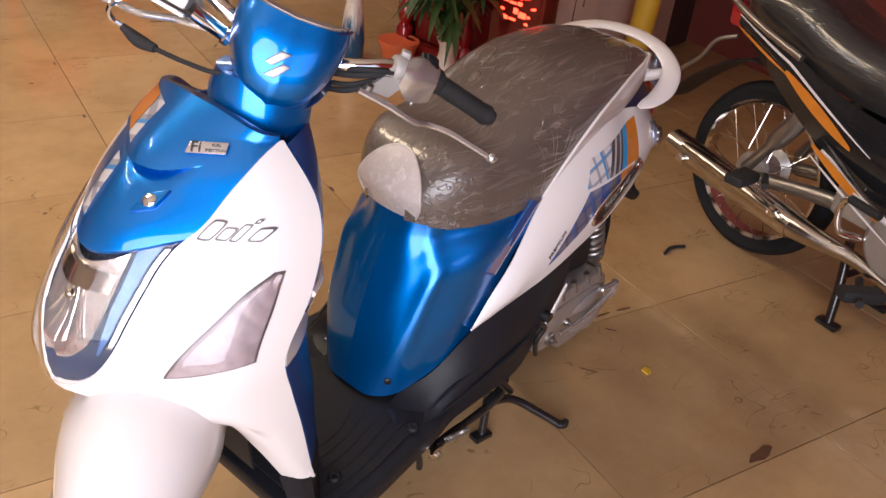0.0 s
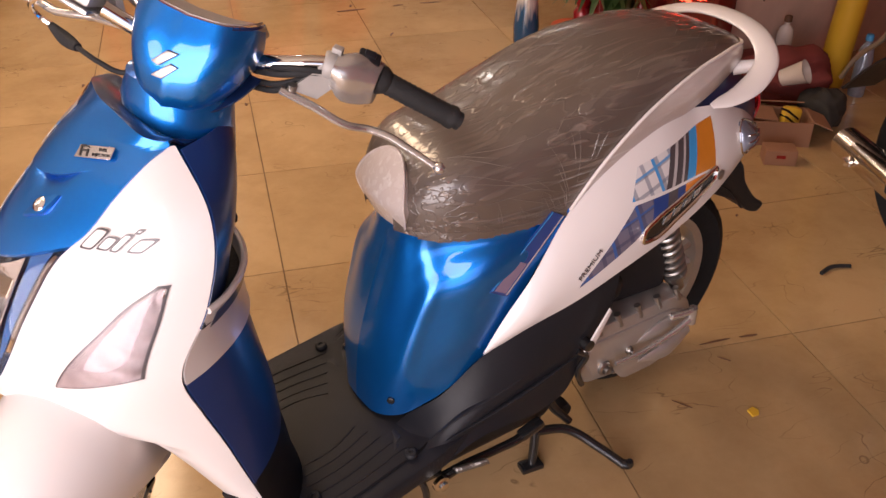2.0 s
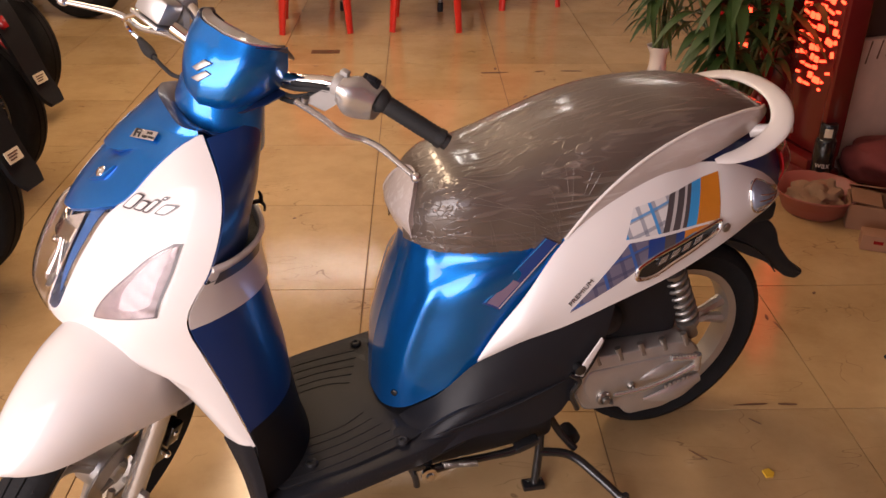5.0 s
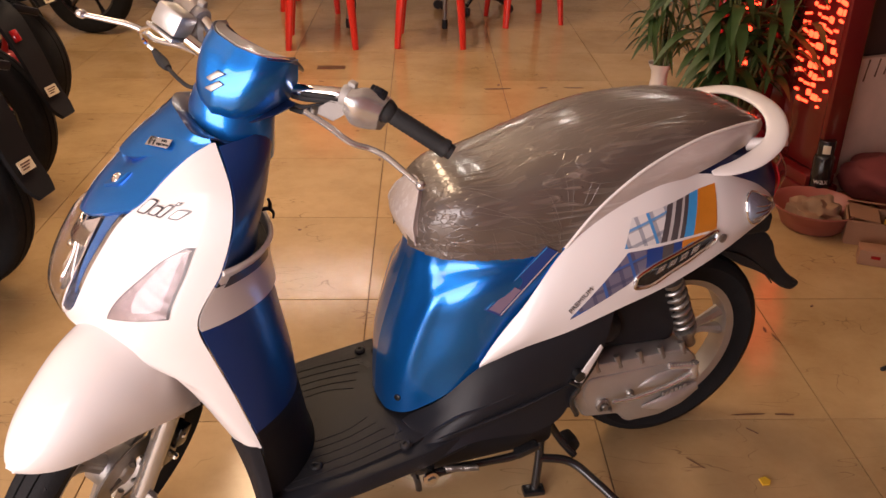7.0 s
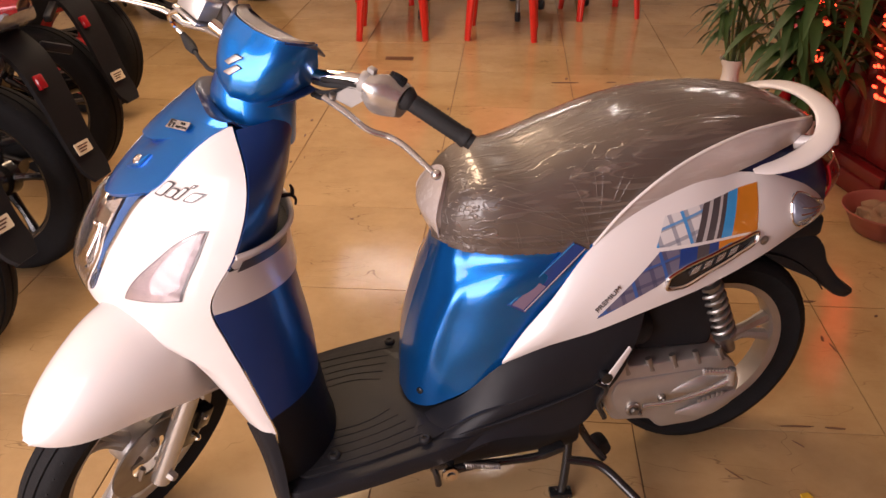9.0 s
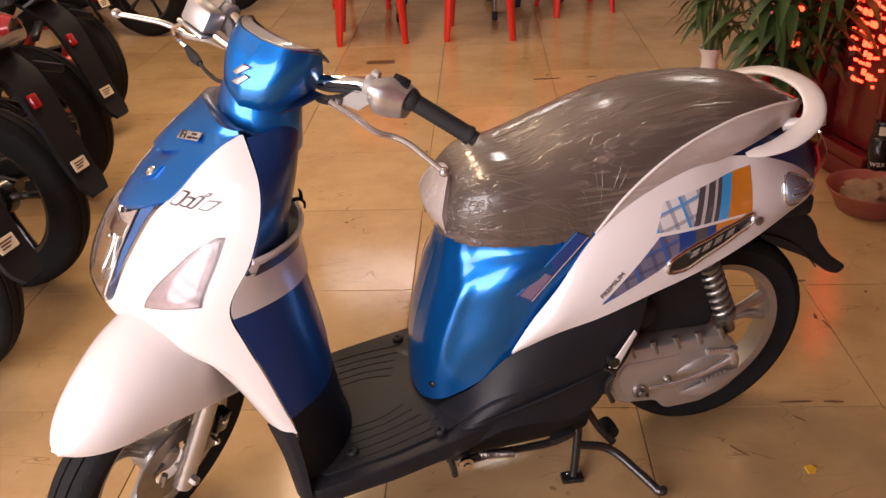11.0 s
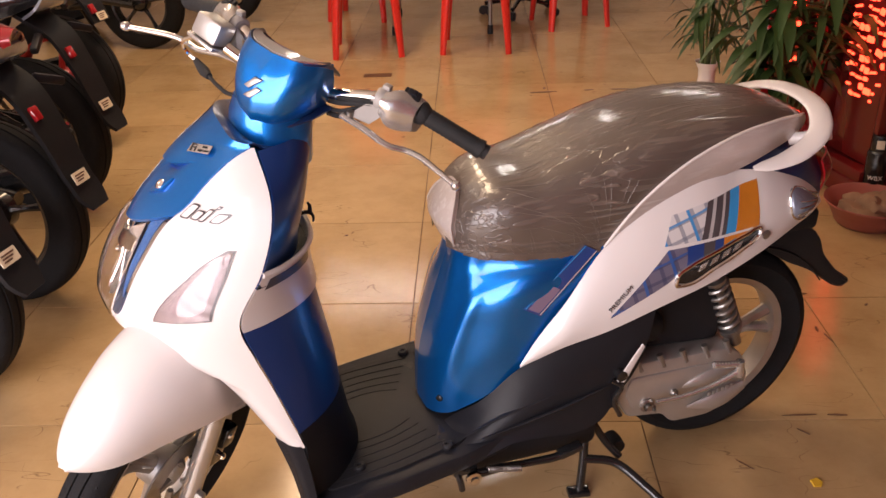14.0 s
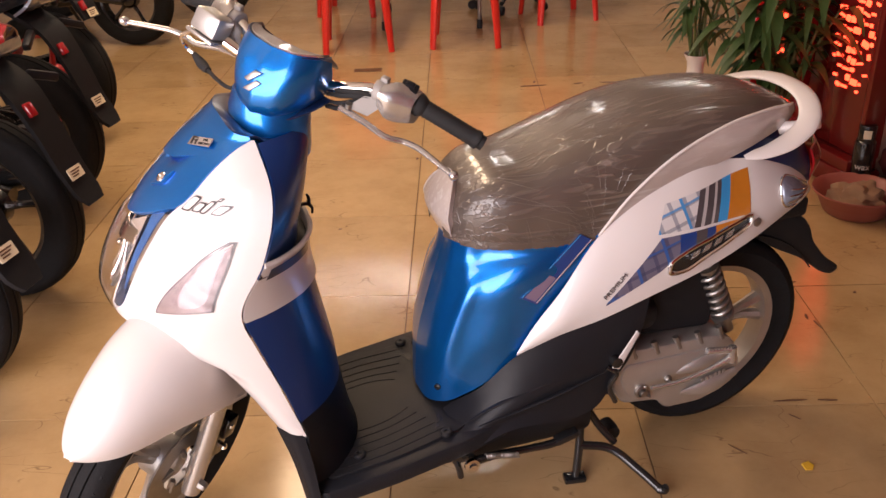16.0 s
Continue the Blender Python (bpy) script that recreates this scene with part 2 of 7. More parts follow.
ENAMEL = mat("black_enamel", (0.012, 0.012, 0.013), 0.2, 0, 0.5)
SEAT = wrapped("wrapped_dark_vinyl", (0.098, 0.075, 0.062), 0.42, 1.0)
SEATB = wrapped("wrapped_silver_vinyl", (0.52, 0.45, 0.42), 0.4, 0.2)
FILM = mat("film_crease_glint", (0.22, 0.19, 0.17), 0.2, 0, 0.9, 0.3, 40)
PERCH = mat("matt_cast_metal", (0.36, 0.34, 0.32), 0.55, 0.3, 0, 0.12, 30, 0.15, 500)
PIPING = mat("white_piping", (0.75, 0.7, 0.67), 0.45)
ORANGE = mat("orange_decal", (0.66, 0.23, 0.02), 0.3, 0.25, 0.6, 0.15, 25)
SKYBLUE = mat("light_blue_decal", (0.03, 0.28, 0.62), 0.3, 0, 0.6)
DEEP = mat("deep_blue_decal", (0.012, 0.045, 0.2), 0.3, 0, 0.6)
DGREY = mat("grey_decal", (0.07, 0.06, 0.065), 0.3, 0, 0.6)
LILAC = mat("lilac_film", (0.2, 0.15, 0.23), 0.22, 0, 0.7)
DUSTY = mat("dusty_clear_plastic", (0.3, 0.27, 0.25), 0.3, 0, 0.5, 0.2, 30)
LGREY = mat("light_grey_decal", (0.45, 0.42, 0.42), 0.3, 0, 0.6)
PLAID = plaid("plaid_decal", (0.62, 0.6, 0.6), (0.12, 0.14, 0.2), (0.05, 0.25, 0.55))
PLAIDD = plaid("dark_plaid_decal", (0.14, 0.13, 0.19), (0.03, 0.04, 0.1), (0.03, 0.1, 0.32))
REDLENS = mat("red_lens", (0.35, 0.012, 0.015), 0.12, 0, 0.8)
REFLECT = mat("lamp_reflector", (0.85, 0.82, 0.8), 0.16, 0.9, 0.3, 0.15, 60, 0.4, 70)
SIGREF = mat("pale_signal_reflector", (0.2, 0.155, 0.16), 0.3, 0.1, 0.2, 0.4, 70, 0.5, 60)
LAMPDARK = mat("dark_lamp_shell", (0.03, 0.048, 0.09), 0.15, 0, 0.3)
DULLCHROME = mat("bronzed_chrome", (0.42, 0.37, 0.31), 0.14, 1.0, 0, 0.2, 12)
LAMPBLUE = mat("steel_blue_trim", (0.035, 0.1, 0.25), 0.2, 0.35, 0.3, 0.15, 30)
for m, level in ((BLUE, 0.1), (GREY, 0.24), (BLACK, 0.24), (SOOT, 0.14), (TYRE, 0.16)):
    m.node_tree.nodes["Principled BSDF"].inputs["Specular IOR Level"].default_value = level
CLEAR = mat("clear_lens", (0.97, 0.96, 0.96), 0.03, 0, 0, 0.01, 5, 0, 200, 0.1, 1.0, 1.3)
SMOKE = mat("smoked_lens", (0.25, 0.29, 0.38), 0.06, 0.3, 0.8, 0.3, 60, 0.7, 120)
TILE = tile_mat()
GROUT = mat("grout", (0.2, 0.125, 0.07), 0.85, 0, 0, 0.35, 3, 0.4, 120)
WALL = mat("wall_paint", (0.62, 0.52, 0.42), 0.7, 0, 0, 0.06, 1.5, 0.2, 150)
REDTINT = mat("red_tint_wall", (0.5, 0.07, 0.05), 0.6, 0, 0, 0.12, 1.5, 0.2, 150)
STAINED = mat("stained_wall", (0.62, 0.43, 0.34), 0.6, 0, 0, 0.35, 6, 0.2, 90)
CEIL = mat("ceiling_paint", (0.75, 0.7, 0.62), 0.8, 0, 0, 0.05, 1.2)
REDPL = mat("red_plastic", (0.72, 0.035, 0.02), 0.28, 0, 0.2, 0.08, 6)
REDLAC = mat("red_lacquer", (0.14, 0.009, 0.008), 0.25, 0, 0.5, 0.2, 7)
REDPAINT = mat("red_paint", (0.3, 0.008, 0.012), 0.2, 0.2, 1.0)
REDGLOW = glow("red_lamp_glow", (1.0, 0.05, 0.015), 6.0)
TUBE = glow("tube_lamp", (0.95, 1.0, 0.85), 40)
LEAF = mat("bamboo_leaf", (0.03, 0.066, 0.014), 0.5, 0, 0.0, 0.35, 12)
STALK = mat("bamboo_stalk", (0.1, 0.13, 0.04), 0.5, 0, 0, 0.3, 14)
def vase_mat():
    """White glaze with a deep blue foot that runs upwards in tongues."""
    m = mat("blue_white_glaze", (0.72, 0.66, 0.6), 0.2, 0, 0.5, 0.06, 12)
    nt = m.node_tree
    b = nt.nodes["Principled BSDF"]
    tc = nt.nodes.new("ShaderNodeTexCoord")
    sep = nt.nodes.new("ShaderNodeSeparateXYZ")
    nt.links.new(tc.outputs["Object"], sep.inputs[0])
    nz = nt.nodes.new("ShaderNodeTexNoise")
    mp = nt.nodes.new("ShaderNodeMapping")
    mp.inputs["Scale"].default_value = (40, 40, 6)
    nt.links.new(tc.outputs["Object"], mp.inputs["Vector"])
    nt.links.new(mp.outputs[0], nz.inputs["Vector"])
    nz.inputs["Scale"].default_value = 1.0
    add = nt.nodes.new("ShaderNodeMath")
    add.operation = "MULTIPLY_ADD"
    add.inputs[1].default_value = -0.25
    nt.links.new(nz.outputs[0], add.inputs[0])
    nt.links.new(sep.outputs[2], add.inputs[2])
    mr = nt.nodes.new("ShaderNodeMapRange")
    mr.inputs[1].default_value, mr.inputs[2].default_value, mr.inputs[3].default_value, mr.inputs[4].default_value = 0.0, 0.1, 1.0, 0.0
    nt.links.new(add.outputs[0], mr.inputs[0])
    mx = nt.nodes.new("ShaderNodeMix")
    mx.data_type = "RGBA"
    mx.inputs[7].default_value = (0.012, 0.07, 0.16, 1)
    nt.links.new(mr.outputs[0], mx.inputs[0])
    nt.links.new(b.inputs["Base Color"].links[0].from_socket, mx.inputs[6])
    nt.links.new(mx.outputs[2], b.inputs["Base Color"])
    return m


VASE = vase_mat()
CERAMIC = mat("white_ceramic", (0.7, 0.62, 0.56), 0.25, 0, 0.4, 0.1, 15)
PINKPL = mat("pink_plastic", (0.36, 0.11, 0.085), 0.4, 0, 0, 0.12, 10)
CLOTH = mat("beige_cloth", (0.26, 0.16, 0.1), 0.9, 0, 0, 0.25, 22, 0.8, 90)
CARD = mat("cardboard", (0.3, 0.15, 0.085), 0.85, 0, 0, 0.15, 10, 0.2, 200)
YELLOW = mat("yellow_plastic", (0.7, 0.42, 0.03), 0.4, 0, 0, 0.15, 8)
PAPER = mat("label_paper", (0.75, 0.66, 0.5), 0.7, 0, 0, 0.1, 60)
BROWN = mat("brown_patch", (0.13, 0.06, 0.03), 0.6, 0, 0, 0.3, 30)


# ---- mesh helpers ----
def part(name, bm, material, parent=None, label="", smooth=True, angle=42):
    bmesh.ops.recalc_face_normals(bm, faces=bm.faces[:])
    me = bpy.data.meshes.new(name)
    for f in bm.faces:
        f.smooth = smooth
    if smooth:
        for e in bm.edges:
            if len(e.link_faces) == 2 and e.calc_face_angle(0) > radians(angle):
                e.smooth = False
    bm.to_mesh(me)
    bm.free()
    me.materials.append(material)
    ob = new(name, me)
    ob.parent = parent
    if label:
        ob["label"] = label
    return ob


def thing(name, m, label, category, group="", kind=""):
    ob = new(name)
    ob.matrix_world = m
    ob.empty_display_size = 0.1
    return tagged(ob, label, category, group, kind)


def spl(keys, vals):
    """Smooth curve through values at keys."""
    k, v = np.array(keys, float), np.array(vals, float)
    g = np.gradient(v, k)

    def f(t):
        t = min(max(t, k[0]), k[-1])
        i = min(max(int(np.searchsorted(k, t)) - 1, 0), len(k) - 2)
        h = k[i + 1] - k[i]
        s = (t - k[i]) / h
        return float((2 * s**3 - 3 * s**2 + 1) * v[i] + (s**3 - 2 * s**2 + s) * h * g[i] + (3 * s**2 - 2 * s**3) * v[i + 1] + (s**3 - s**2) * h * g[i + 1])
    return f


def smooth_path(points, n):
    """n points on a smooth curve through the given ones."""
    pts = [Vector(p) for p in points]
    acc = [0.0]
    for a, b in zip(pts, pts[1:]):
        acc.append(acc[-1] + (b - a).length)
    fs = [spl(acc, [p[k] for p in pts]) for k in range(3)] if len(pts) > 2 else None
    if fs is None:
        return [pts[0].lerp(pts[1], i / (n - 1)) for i in range(n)]
    return [Vector([f(acc[-1] * i / (n - 1)) for f in fs]) for i in range(n)]


def sheet(bm, grid, thick=0.0, inward=None):
    """Quads over a grid of points; with thick, a closed shell offset along inward or the normal."""
    nr, nc = len(grid), len(grid[0])
    v = [[bm.verts.new(p) for p in r] for r in grid]
    for i in range(nr - 1):
        for j in range(nc - 1):
            bm.faces.new((v[i][j], v[i + 1][j], v[i + 1][j + 1], v[i][j + 1]))
    if not thick:
        return
    back = []
    for i in range(nr):
        row = []
        for j in range(nc):
            a = Vector(grid[min(i + 1, nr - 1)][j]) - Vector(grid[max(i - 1, 0)][j])
            b = Vector(grid[i][min(j + 1, nc - 1)]) - Vector(grid[i][max(j - 1, 0)])
            n = a.cross(b)
            n = n.normalized() if n.length > 1e-9 else Vector((0, 0, 1))
            if inward is not None and n.dot(Vector(inward)) < 0:
                n = -n
            row.append(bm.verts.new(Vector(grid[i][j]) + n * thick))
        back.append(row)
    for i in range(nr - 1):
        for j in range(nc - 1):
            bm.faces.new((back[i][j], back[i][j + 1], back[i + 1][j + 1], back[i + 1][j]))
    for i in range(nr - 1):
        bm.faces.new((v[i][0], back[i][0], back[i + 1][0], v[i + 1][0]))
        bm.faces.new((v[i][-1], v[i + 1][-1], back[i + 1][-1], back[i][-1]))
    for j in range(nc - 1):
        bm.faces.new((v[0][j], v[0][j + 1], back[0][j + 1], back[0][j]))
        bm.faces.new((v[-1][j], back[-1][j], back[-1][j + 1], v[-1][j + 1]))


def loft(rows, nu, nv):
    """A smooth grid through rows of control points."""
    fine = [smooth_path(r, nu) for r in rows]
    cols = [smooth_path([fine[i][j] for i in range(len(fine))], nv) for j in range(nu)]
    return [[cols[j][i] for j in range(nu)] for i in range(nv)]


def lifted(grid, d, toward):
    """The grid moved d along its normals on the side of toward."""
    out = []
    nr, nc = len(grid), len(grid[0])
    for i in range(nr):
        row = []
        for j in range(nc):
            a = Vector(grid[min(i + 1, nr - 1)][j]) - Vector(grid[max(i - 1, 0)][j])
            b = Vector(grid[i][min(j + 1, nc - 1)]) - Vector(grid[i][max(j - 1, 0)])
            n = a.cross(b)
            n = n.normalized() if n.length > 1e-10 else Vector(toward)
            if n.dot(Vector(toward)) < 0:
                n = -n
            row.append(Vector(grid[i][j]) + n * d)
        out.append(row)
    return out


def ring(bm, center, x, y, rx, ry, n):
    return [bm.verts.new(center + x * (rx * math.cos(2 * math.pi * k / n)) + y * (ry * math.sin(2 * math.pi * k / n))) for k in range(n)]


def tube(bm, points, radii, n=10, flat=1.0, steps=None, side=(0, 0, 1)):
    """A capped pipe along a smooth path; radii: one or one per given point; flat: the second radius' share."""
    steps = steps or max(2, 6 * (len(points) - 1))
    path = smooth_path(points, steps) if len(points) > 2 else [Vector(p) for p in points]
    if isinstance(radii, (int, float)):
        rs = [radii] * len(path)
    else:
        f = spl(range(len(radii)), radii)
        rs = [f((len(radii) - 1) * i / (len(path) - 1)) for i in range(len(path))]
    last = None
    rings = []
    for i, p in enumerate(path):
        t = (path[min(i + 1, len(path) - 1)] - path[max(i - 1, 0)]).normalized()
        up = Vector(side) if last is None else last
        x = up - t * up.dot(t)
        if x.length < 1e-4:
            x = Vector((1, 0, 0)) - t * t.x
        x.normalize()
        last = x
        rings.append(ring(bm, p, x, t.cross(x), rs[i] * flat, rs[i], n))
    for a, b in zip(rings, rings[1:]):
        for k in range(n):
            bm.faces.new((a[k], a[(k + 1) % n], b[(k + 1) % n], b[k]))
    bm.faces.new(rings[0][::-1])
    bm.faces.new(rings[-1])


def lathe(bm, profile, n, m=None, closed=False):
    """A profile of (radius, height) turned about the z axis of m."""
    m = m or Matrix()
    rings = []
    for r, h in profile:
        rings.append([bm.verts.new(m @ Vector((r * math.cos(2 * math.pi * k / n), r * math.sin(2 * math.pi * k / n), h))) for k in range(n)])
    pairs = list(zip(rings, rings[1:]))
    if closed:
        pairs.append((rings[-1], rings[0]))
    for a, b in pairs:
        for k in range(n):
            bm.faces.new((a[k], a[(k + 1) % n], b[(k + 1) % n], b[k]))
    if not closed:
        if profile[0][0] > 1e-6:
            bm.faces.new(rings[0][::-1])
        if profile[-1][0] > 1e-6:
            bm.faces.new(rings[-1])


def block(bm, m, sx, sy, sz, bevel=0.0, seg=2):
    """A box, bevelled, added to bm."""
    tmp = bmesh.new()
    bmesh.ops.create_cube(tmp, size=1, matrix=Matrix.Diagonal((sx, sy, sz, 1)))
    if bevel:
        bmesh.ops.bevel(tmp, geom=tmp.edges[:], offset=bevel, segments=seg, profile=0.5, affect="EDGES")
    join(bm, tmp, m)


def join(bm, tmp, m=None):
    m = m or Matrix()
    idx = {}
    for v in tmp.verts:
        idx[v] = bm.verts.new(m @ v.co)
    for f in tmp.faces:
        bm.faces.new([idx[v] for v in f.verts])
    tmp.free()


def plate(bm, outline, depth, m=None, bevel=0.0):
    """A flat outline of (x, y) points given depth along z of m."""
    tmp = bmesh.new()
    top = [tmp.verts.new((x, y, depth / 2)) for x, y in outline]
    bot = [tmp.verts.new((x, y, -depth / 2)) for x, y in outline]
    n = len(top)
    tmp.faces.new(top)
    tmp.faces.new(bot[::-1])
    for k in range(n):
        tmp.faces.new((top[k], bot[k], bot[(k + 1) % n], top[(k + 1) % n]))
    bmesh.ops.recalc_face_normals(tmp, faces=tmp.faces[:])
    if bevel:
        bmesh.ops.bevel(tmp, geom=[e for e in tmp.edges], offset=bevel, segments=2, profile=0.5, affect="EDGES")
    join(bm, tmp, m)


def rounded(outline, r, n=4):
    """The outline with its corners rounded."""
    out = []
    k = len(outline)
    for i in range(k):
        p, a, b = Vector(outline[i]), Vector(outline[i - 1]), Vector(outline[(i + 1) % k])
        da, db = (a - p), (b - p)
        ra = min(r, da.length * 0.45, db.length * 0.45)
        s, e = p + da.normalized() * ra, p + db.normalized() * ra
        for j in range(n + 1):
            t = j / n
            q = s * (1 - t) ** 2 + p * 2 * t * (1 - t) + e * t * t
            out.append((q.x, q.y))
    return out


def lettering(text, size, depth=0.0006):
    """Words in the built-in font as a mesh, centred, in the xy plane."""
    cu = bpy.data.curves.new("words", "FONT")
    cu.body, cu.size, cu.extrude, cu.align_x, cu.align_y = text, size, depth, "CENTER", "CENTER"
    ob = bpy.data.objects.new("words", cu)
    scene.collection.objects.link(ob)
    me = bpy.data.meshes.new_from_object(ob.evaluated_get(bpy.context.evaluated_depsgraph_get()))
    bpy.data.objects.remove(ob)
    bm = bmesh.new()
    bm.from_mesh(me)
    bpy.data.meshes.remove(me)
    return bm


def basis(origin, x, up):
    """The pose with its x axis along x and its y axis near up."""
    x = Vector(x).normalized()
    z = x.cross(Vector(up)).normalized()
    y = z.cross(x)
    m = Matrix((x, y, z)).transposed().to_4x4()
    m.translation = Vector(origin)
    return m


SIDEWAYS = pose(0, 0, 0, 90, 0, 0)  # turns a z axis into -y


def wheel(parent, name, m, r, w, rim, spokes, metal, hub=0.05, forked=True, tyre_label=""):
    """An alloy wheel with its axle along y of m: rim with spokes and hub, and the tyre as its part."""
    bm = bmesh.new()
    ax = m @ pose(0, 0, 0, 90, 0, 0)
    rw = w * 0.36
    lathe(bm, [(rim - 0.022, -rw * 0.8), (rim - 0.004, -rw), (rim, -rw), (rim, -rw + 0.006), (rim - 0.012, -rw * 0.6), (rim - 0.012, rw * 0.6), (rim, rw - 0.006), (rim, rw), (rim - 0.004, rw), (rim - 0.022, rw * 0.8), (rim - 0.026, 0)], 64, ax, True)
    ob = part(name, bm, metal, parent)
    bm = bmesh.new()
    lathe(bm, [(0.012, -w * 0.55), (hub * 0.5, -w * 0.5), (hub * 0.7, -w * 0.3), (hub, -w * 0.25), (hub, w * 0.25), (hub * 0.6, w * 0.5), (0.012, w * 0.55)], 28, ax)
    part("hub", bm, metal, ob)
    for k in range(spokes):
        a = 2 * math.pi * k / spokes + 0.16
        for s in ((-1, 1) if forked else (0,)):
            p0 = ax @ Vector((hub * 0.8 * math.cos(a + s * 0.12), hub * 0.8 * math.sin(a + s * 0.12), 0))
            p1 = ax @ Vector((rim * 0.55 * math.cos(a + s * 0.08), rim * 0.55 * math.sin(a + s * 0.08), -0.004))
            p2 = ax @ Vector(((rim - 0.02) * math.cos(a + s * 0.17), (rim - 0.02) * math.sin(a + s * 0.17), 0))
            bm = bmesh.new()
            tube(bm, [p0, p1, p2], [0.017, 0.0115, 0.016], 8, 1.0, 8, (m.to_3x3() @ Vector((0, 1, 0))))
            part("spoke", bm, metal, ob)
    bm = bmesh.new()
    h = w / 2
    lathe(bm, [(rim - 0.006, -rw), (rim + 0.02, -h * 0.86), (r - 0.028, -h), (r - 0.01, -h * 0.82), (r - 0.003, -h * 0.5), (r - 0.0015, -h * 0.34), (r - 0.005, -h * 0.31), (r - 0.005, -h * 0.24), (r - 0.0005, -h * 0.21), (r, 0), (r - 0.0005, h * 0.21), (r - 0.005, h * 0.24), (r - 0.005, h * 0.31), (r - 0.0015, h * 0.34), (r - 0.003, h * 0.5), (r - 0.01, h * 0.82), (r - 0.028, h), (rim + 0.02, h * 0.86), (rim - 0.006, rw)], 84, ax, True)
    for k in range(46):
        for s in (-1, 1):
            a = 2 * math.pi * (k + 0.25 * s) / 46
            c = Vector((math.cos(a), math.sin(a), 0))
            q = ax @ (c * (r - 0.0088) + Vector((0, 0, s * h * 0.46)))
            t = ax.to_3x3() @ (Vector((-c.y, c.x, 0)) * 0.8 + Vector((0, 0, s * 1.0)))
            block(bm, basis(q, t, ax.to_3x3() @ c) , h * 0.62, 0.004, 0.009)
    part("tyre", bm, TYRE, ob, tyre_label)
    return ob


# ---- scooter: x runs back, y to its right side, z up ----
scooter = thing("scooter", pose(0.067, -0.837, 0, 0, 0, 18.5) @ pose(0, 0, 0, 2.5, 0, 0), "blue and white scooter on its centre stand, seat in clear film", "scooter")
STEER_AT = Vector((-0.2, 0, 0.99))
STEER = Matrix.Translation(STEER_AT) @ Matrix.Rotation(radians(46), 4, Vector((math.sin(radians(24)), 0, math.cos(radians(24))))) @ Matrix.Translation(-STEER_AT)


def sp(name, bm, material, label="", parent=None, steer=False, **kw):
    if steer:
        bm.transform(STEER)
    return part(name, bm, material, parent or scooter, label, **kw)


# front shield: nose line on its middle plane, rear edge line at the side
MID = 0.02
NOSE = spl([0.36, 0.55, 0.60, 0.64, 0.68, 0.72, 0.76, 0.80, 0.84, 0.88, 0.912, 0.936], [-0.5, -0.57, -0.578, -0.577, -0.566, -0.546, -0.52, -0.492, -0.455, -0.418, -0.375, -0.34])
EDGE_X = spl([0.355, 0.42, 0.5, 0.57, 0.642, 0.727, 0.845, 0.905], [-0.283, -0.302, -0.325, -0.348, -0.365, -0.318, -0.287, -0.297])
EDGE_Y = spl([0.355, 0.5, 0.642, 0.727, 0.80, 0.845, 0.88, 0.905], [0.189, 0.194, 0.196, 0.189, 0.173, 0.151, 0.121, 0.096])


def bow(u):
    """How far the shield has fallen back at a share u of its half width: a rounded wedge that turns in at the edge."""
    u = min(1.25, abs(u))
    return 0.68 * (math.sqrt(u * u + 0.06) - 0.245) / 0.785 + 0.32 * min(1.0, u) ** 14


def shield(y, z, d=0.0):
    f = lambda q, h: NOSE(h) + (EDGE_X(h) - NOSE(h)) * bow((q - MID) / (EDGE_Y(h) + MID))
    x = f(y, z)
    if not d:
        return Vector((x, y, z))
    tz = Vector((f(y, z + 0.004) - f(y, z - 0.004), 0, 0.008))
    ty = Vector((f(y + 0.004, z) - f(y - 0.004, z), 0.008, 0))
    n = tz.cross(ty).normalized()
    if n.x > 0:
        n = -n
    return Vector((x, y, z)) + n * d


# half widths about the middle plane
BLUE_W = spl([0.765, 0.79, 0.81, 0.85, 0.88, 0.912, 0.936], [0.094, 0.096, 0.106, 0.112, 0.116, 0.114, 0.112])
LAMP_W = spl([0.587, 0.589, 0.594, 0.602, 0.614, 0.641, 0.67, 0.70, 0.735, 0.768, 0.797], [0.0, 0.016, 0.033, 0.047, 0.06, 0.076, 0.084, 0.0865, 0.0885, 0.0905, 0.097])
ARCH_Y = [0.0, 0.03, 0.06, 0.116, 0.133, 0.148, 0.156, 0.164]
ARCH_X = [-0.573, -0.56, -0.537, -0.467, -0.438, -0.398, -0.362, -0.326]
ARCH_Z = [0.572, 0.577, 0.583, 0.575, 0.545, 0.492, 0.43, 0.363]


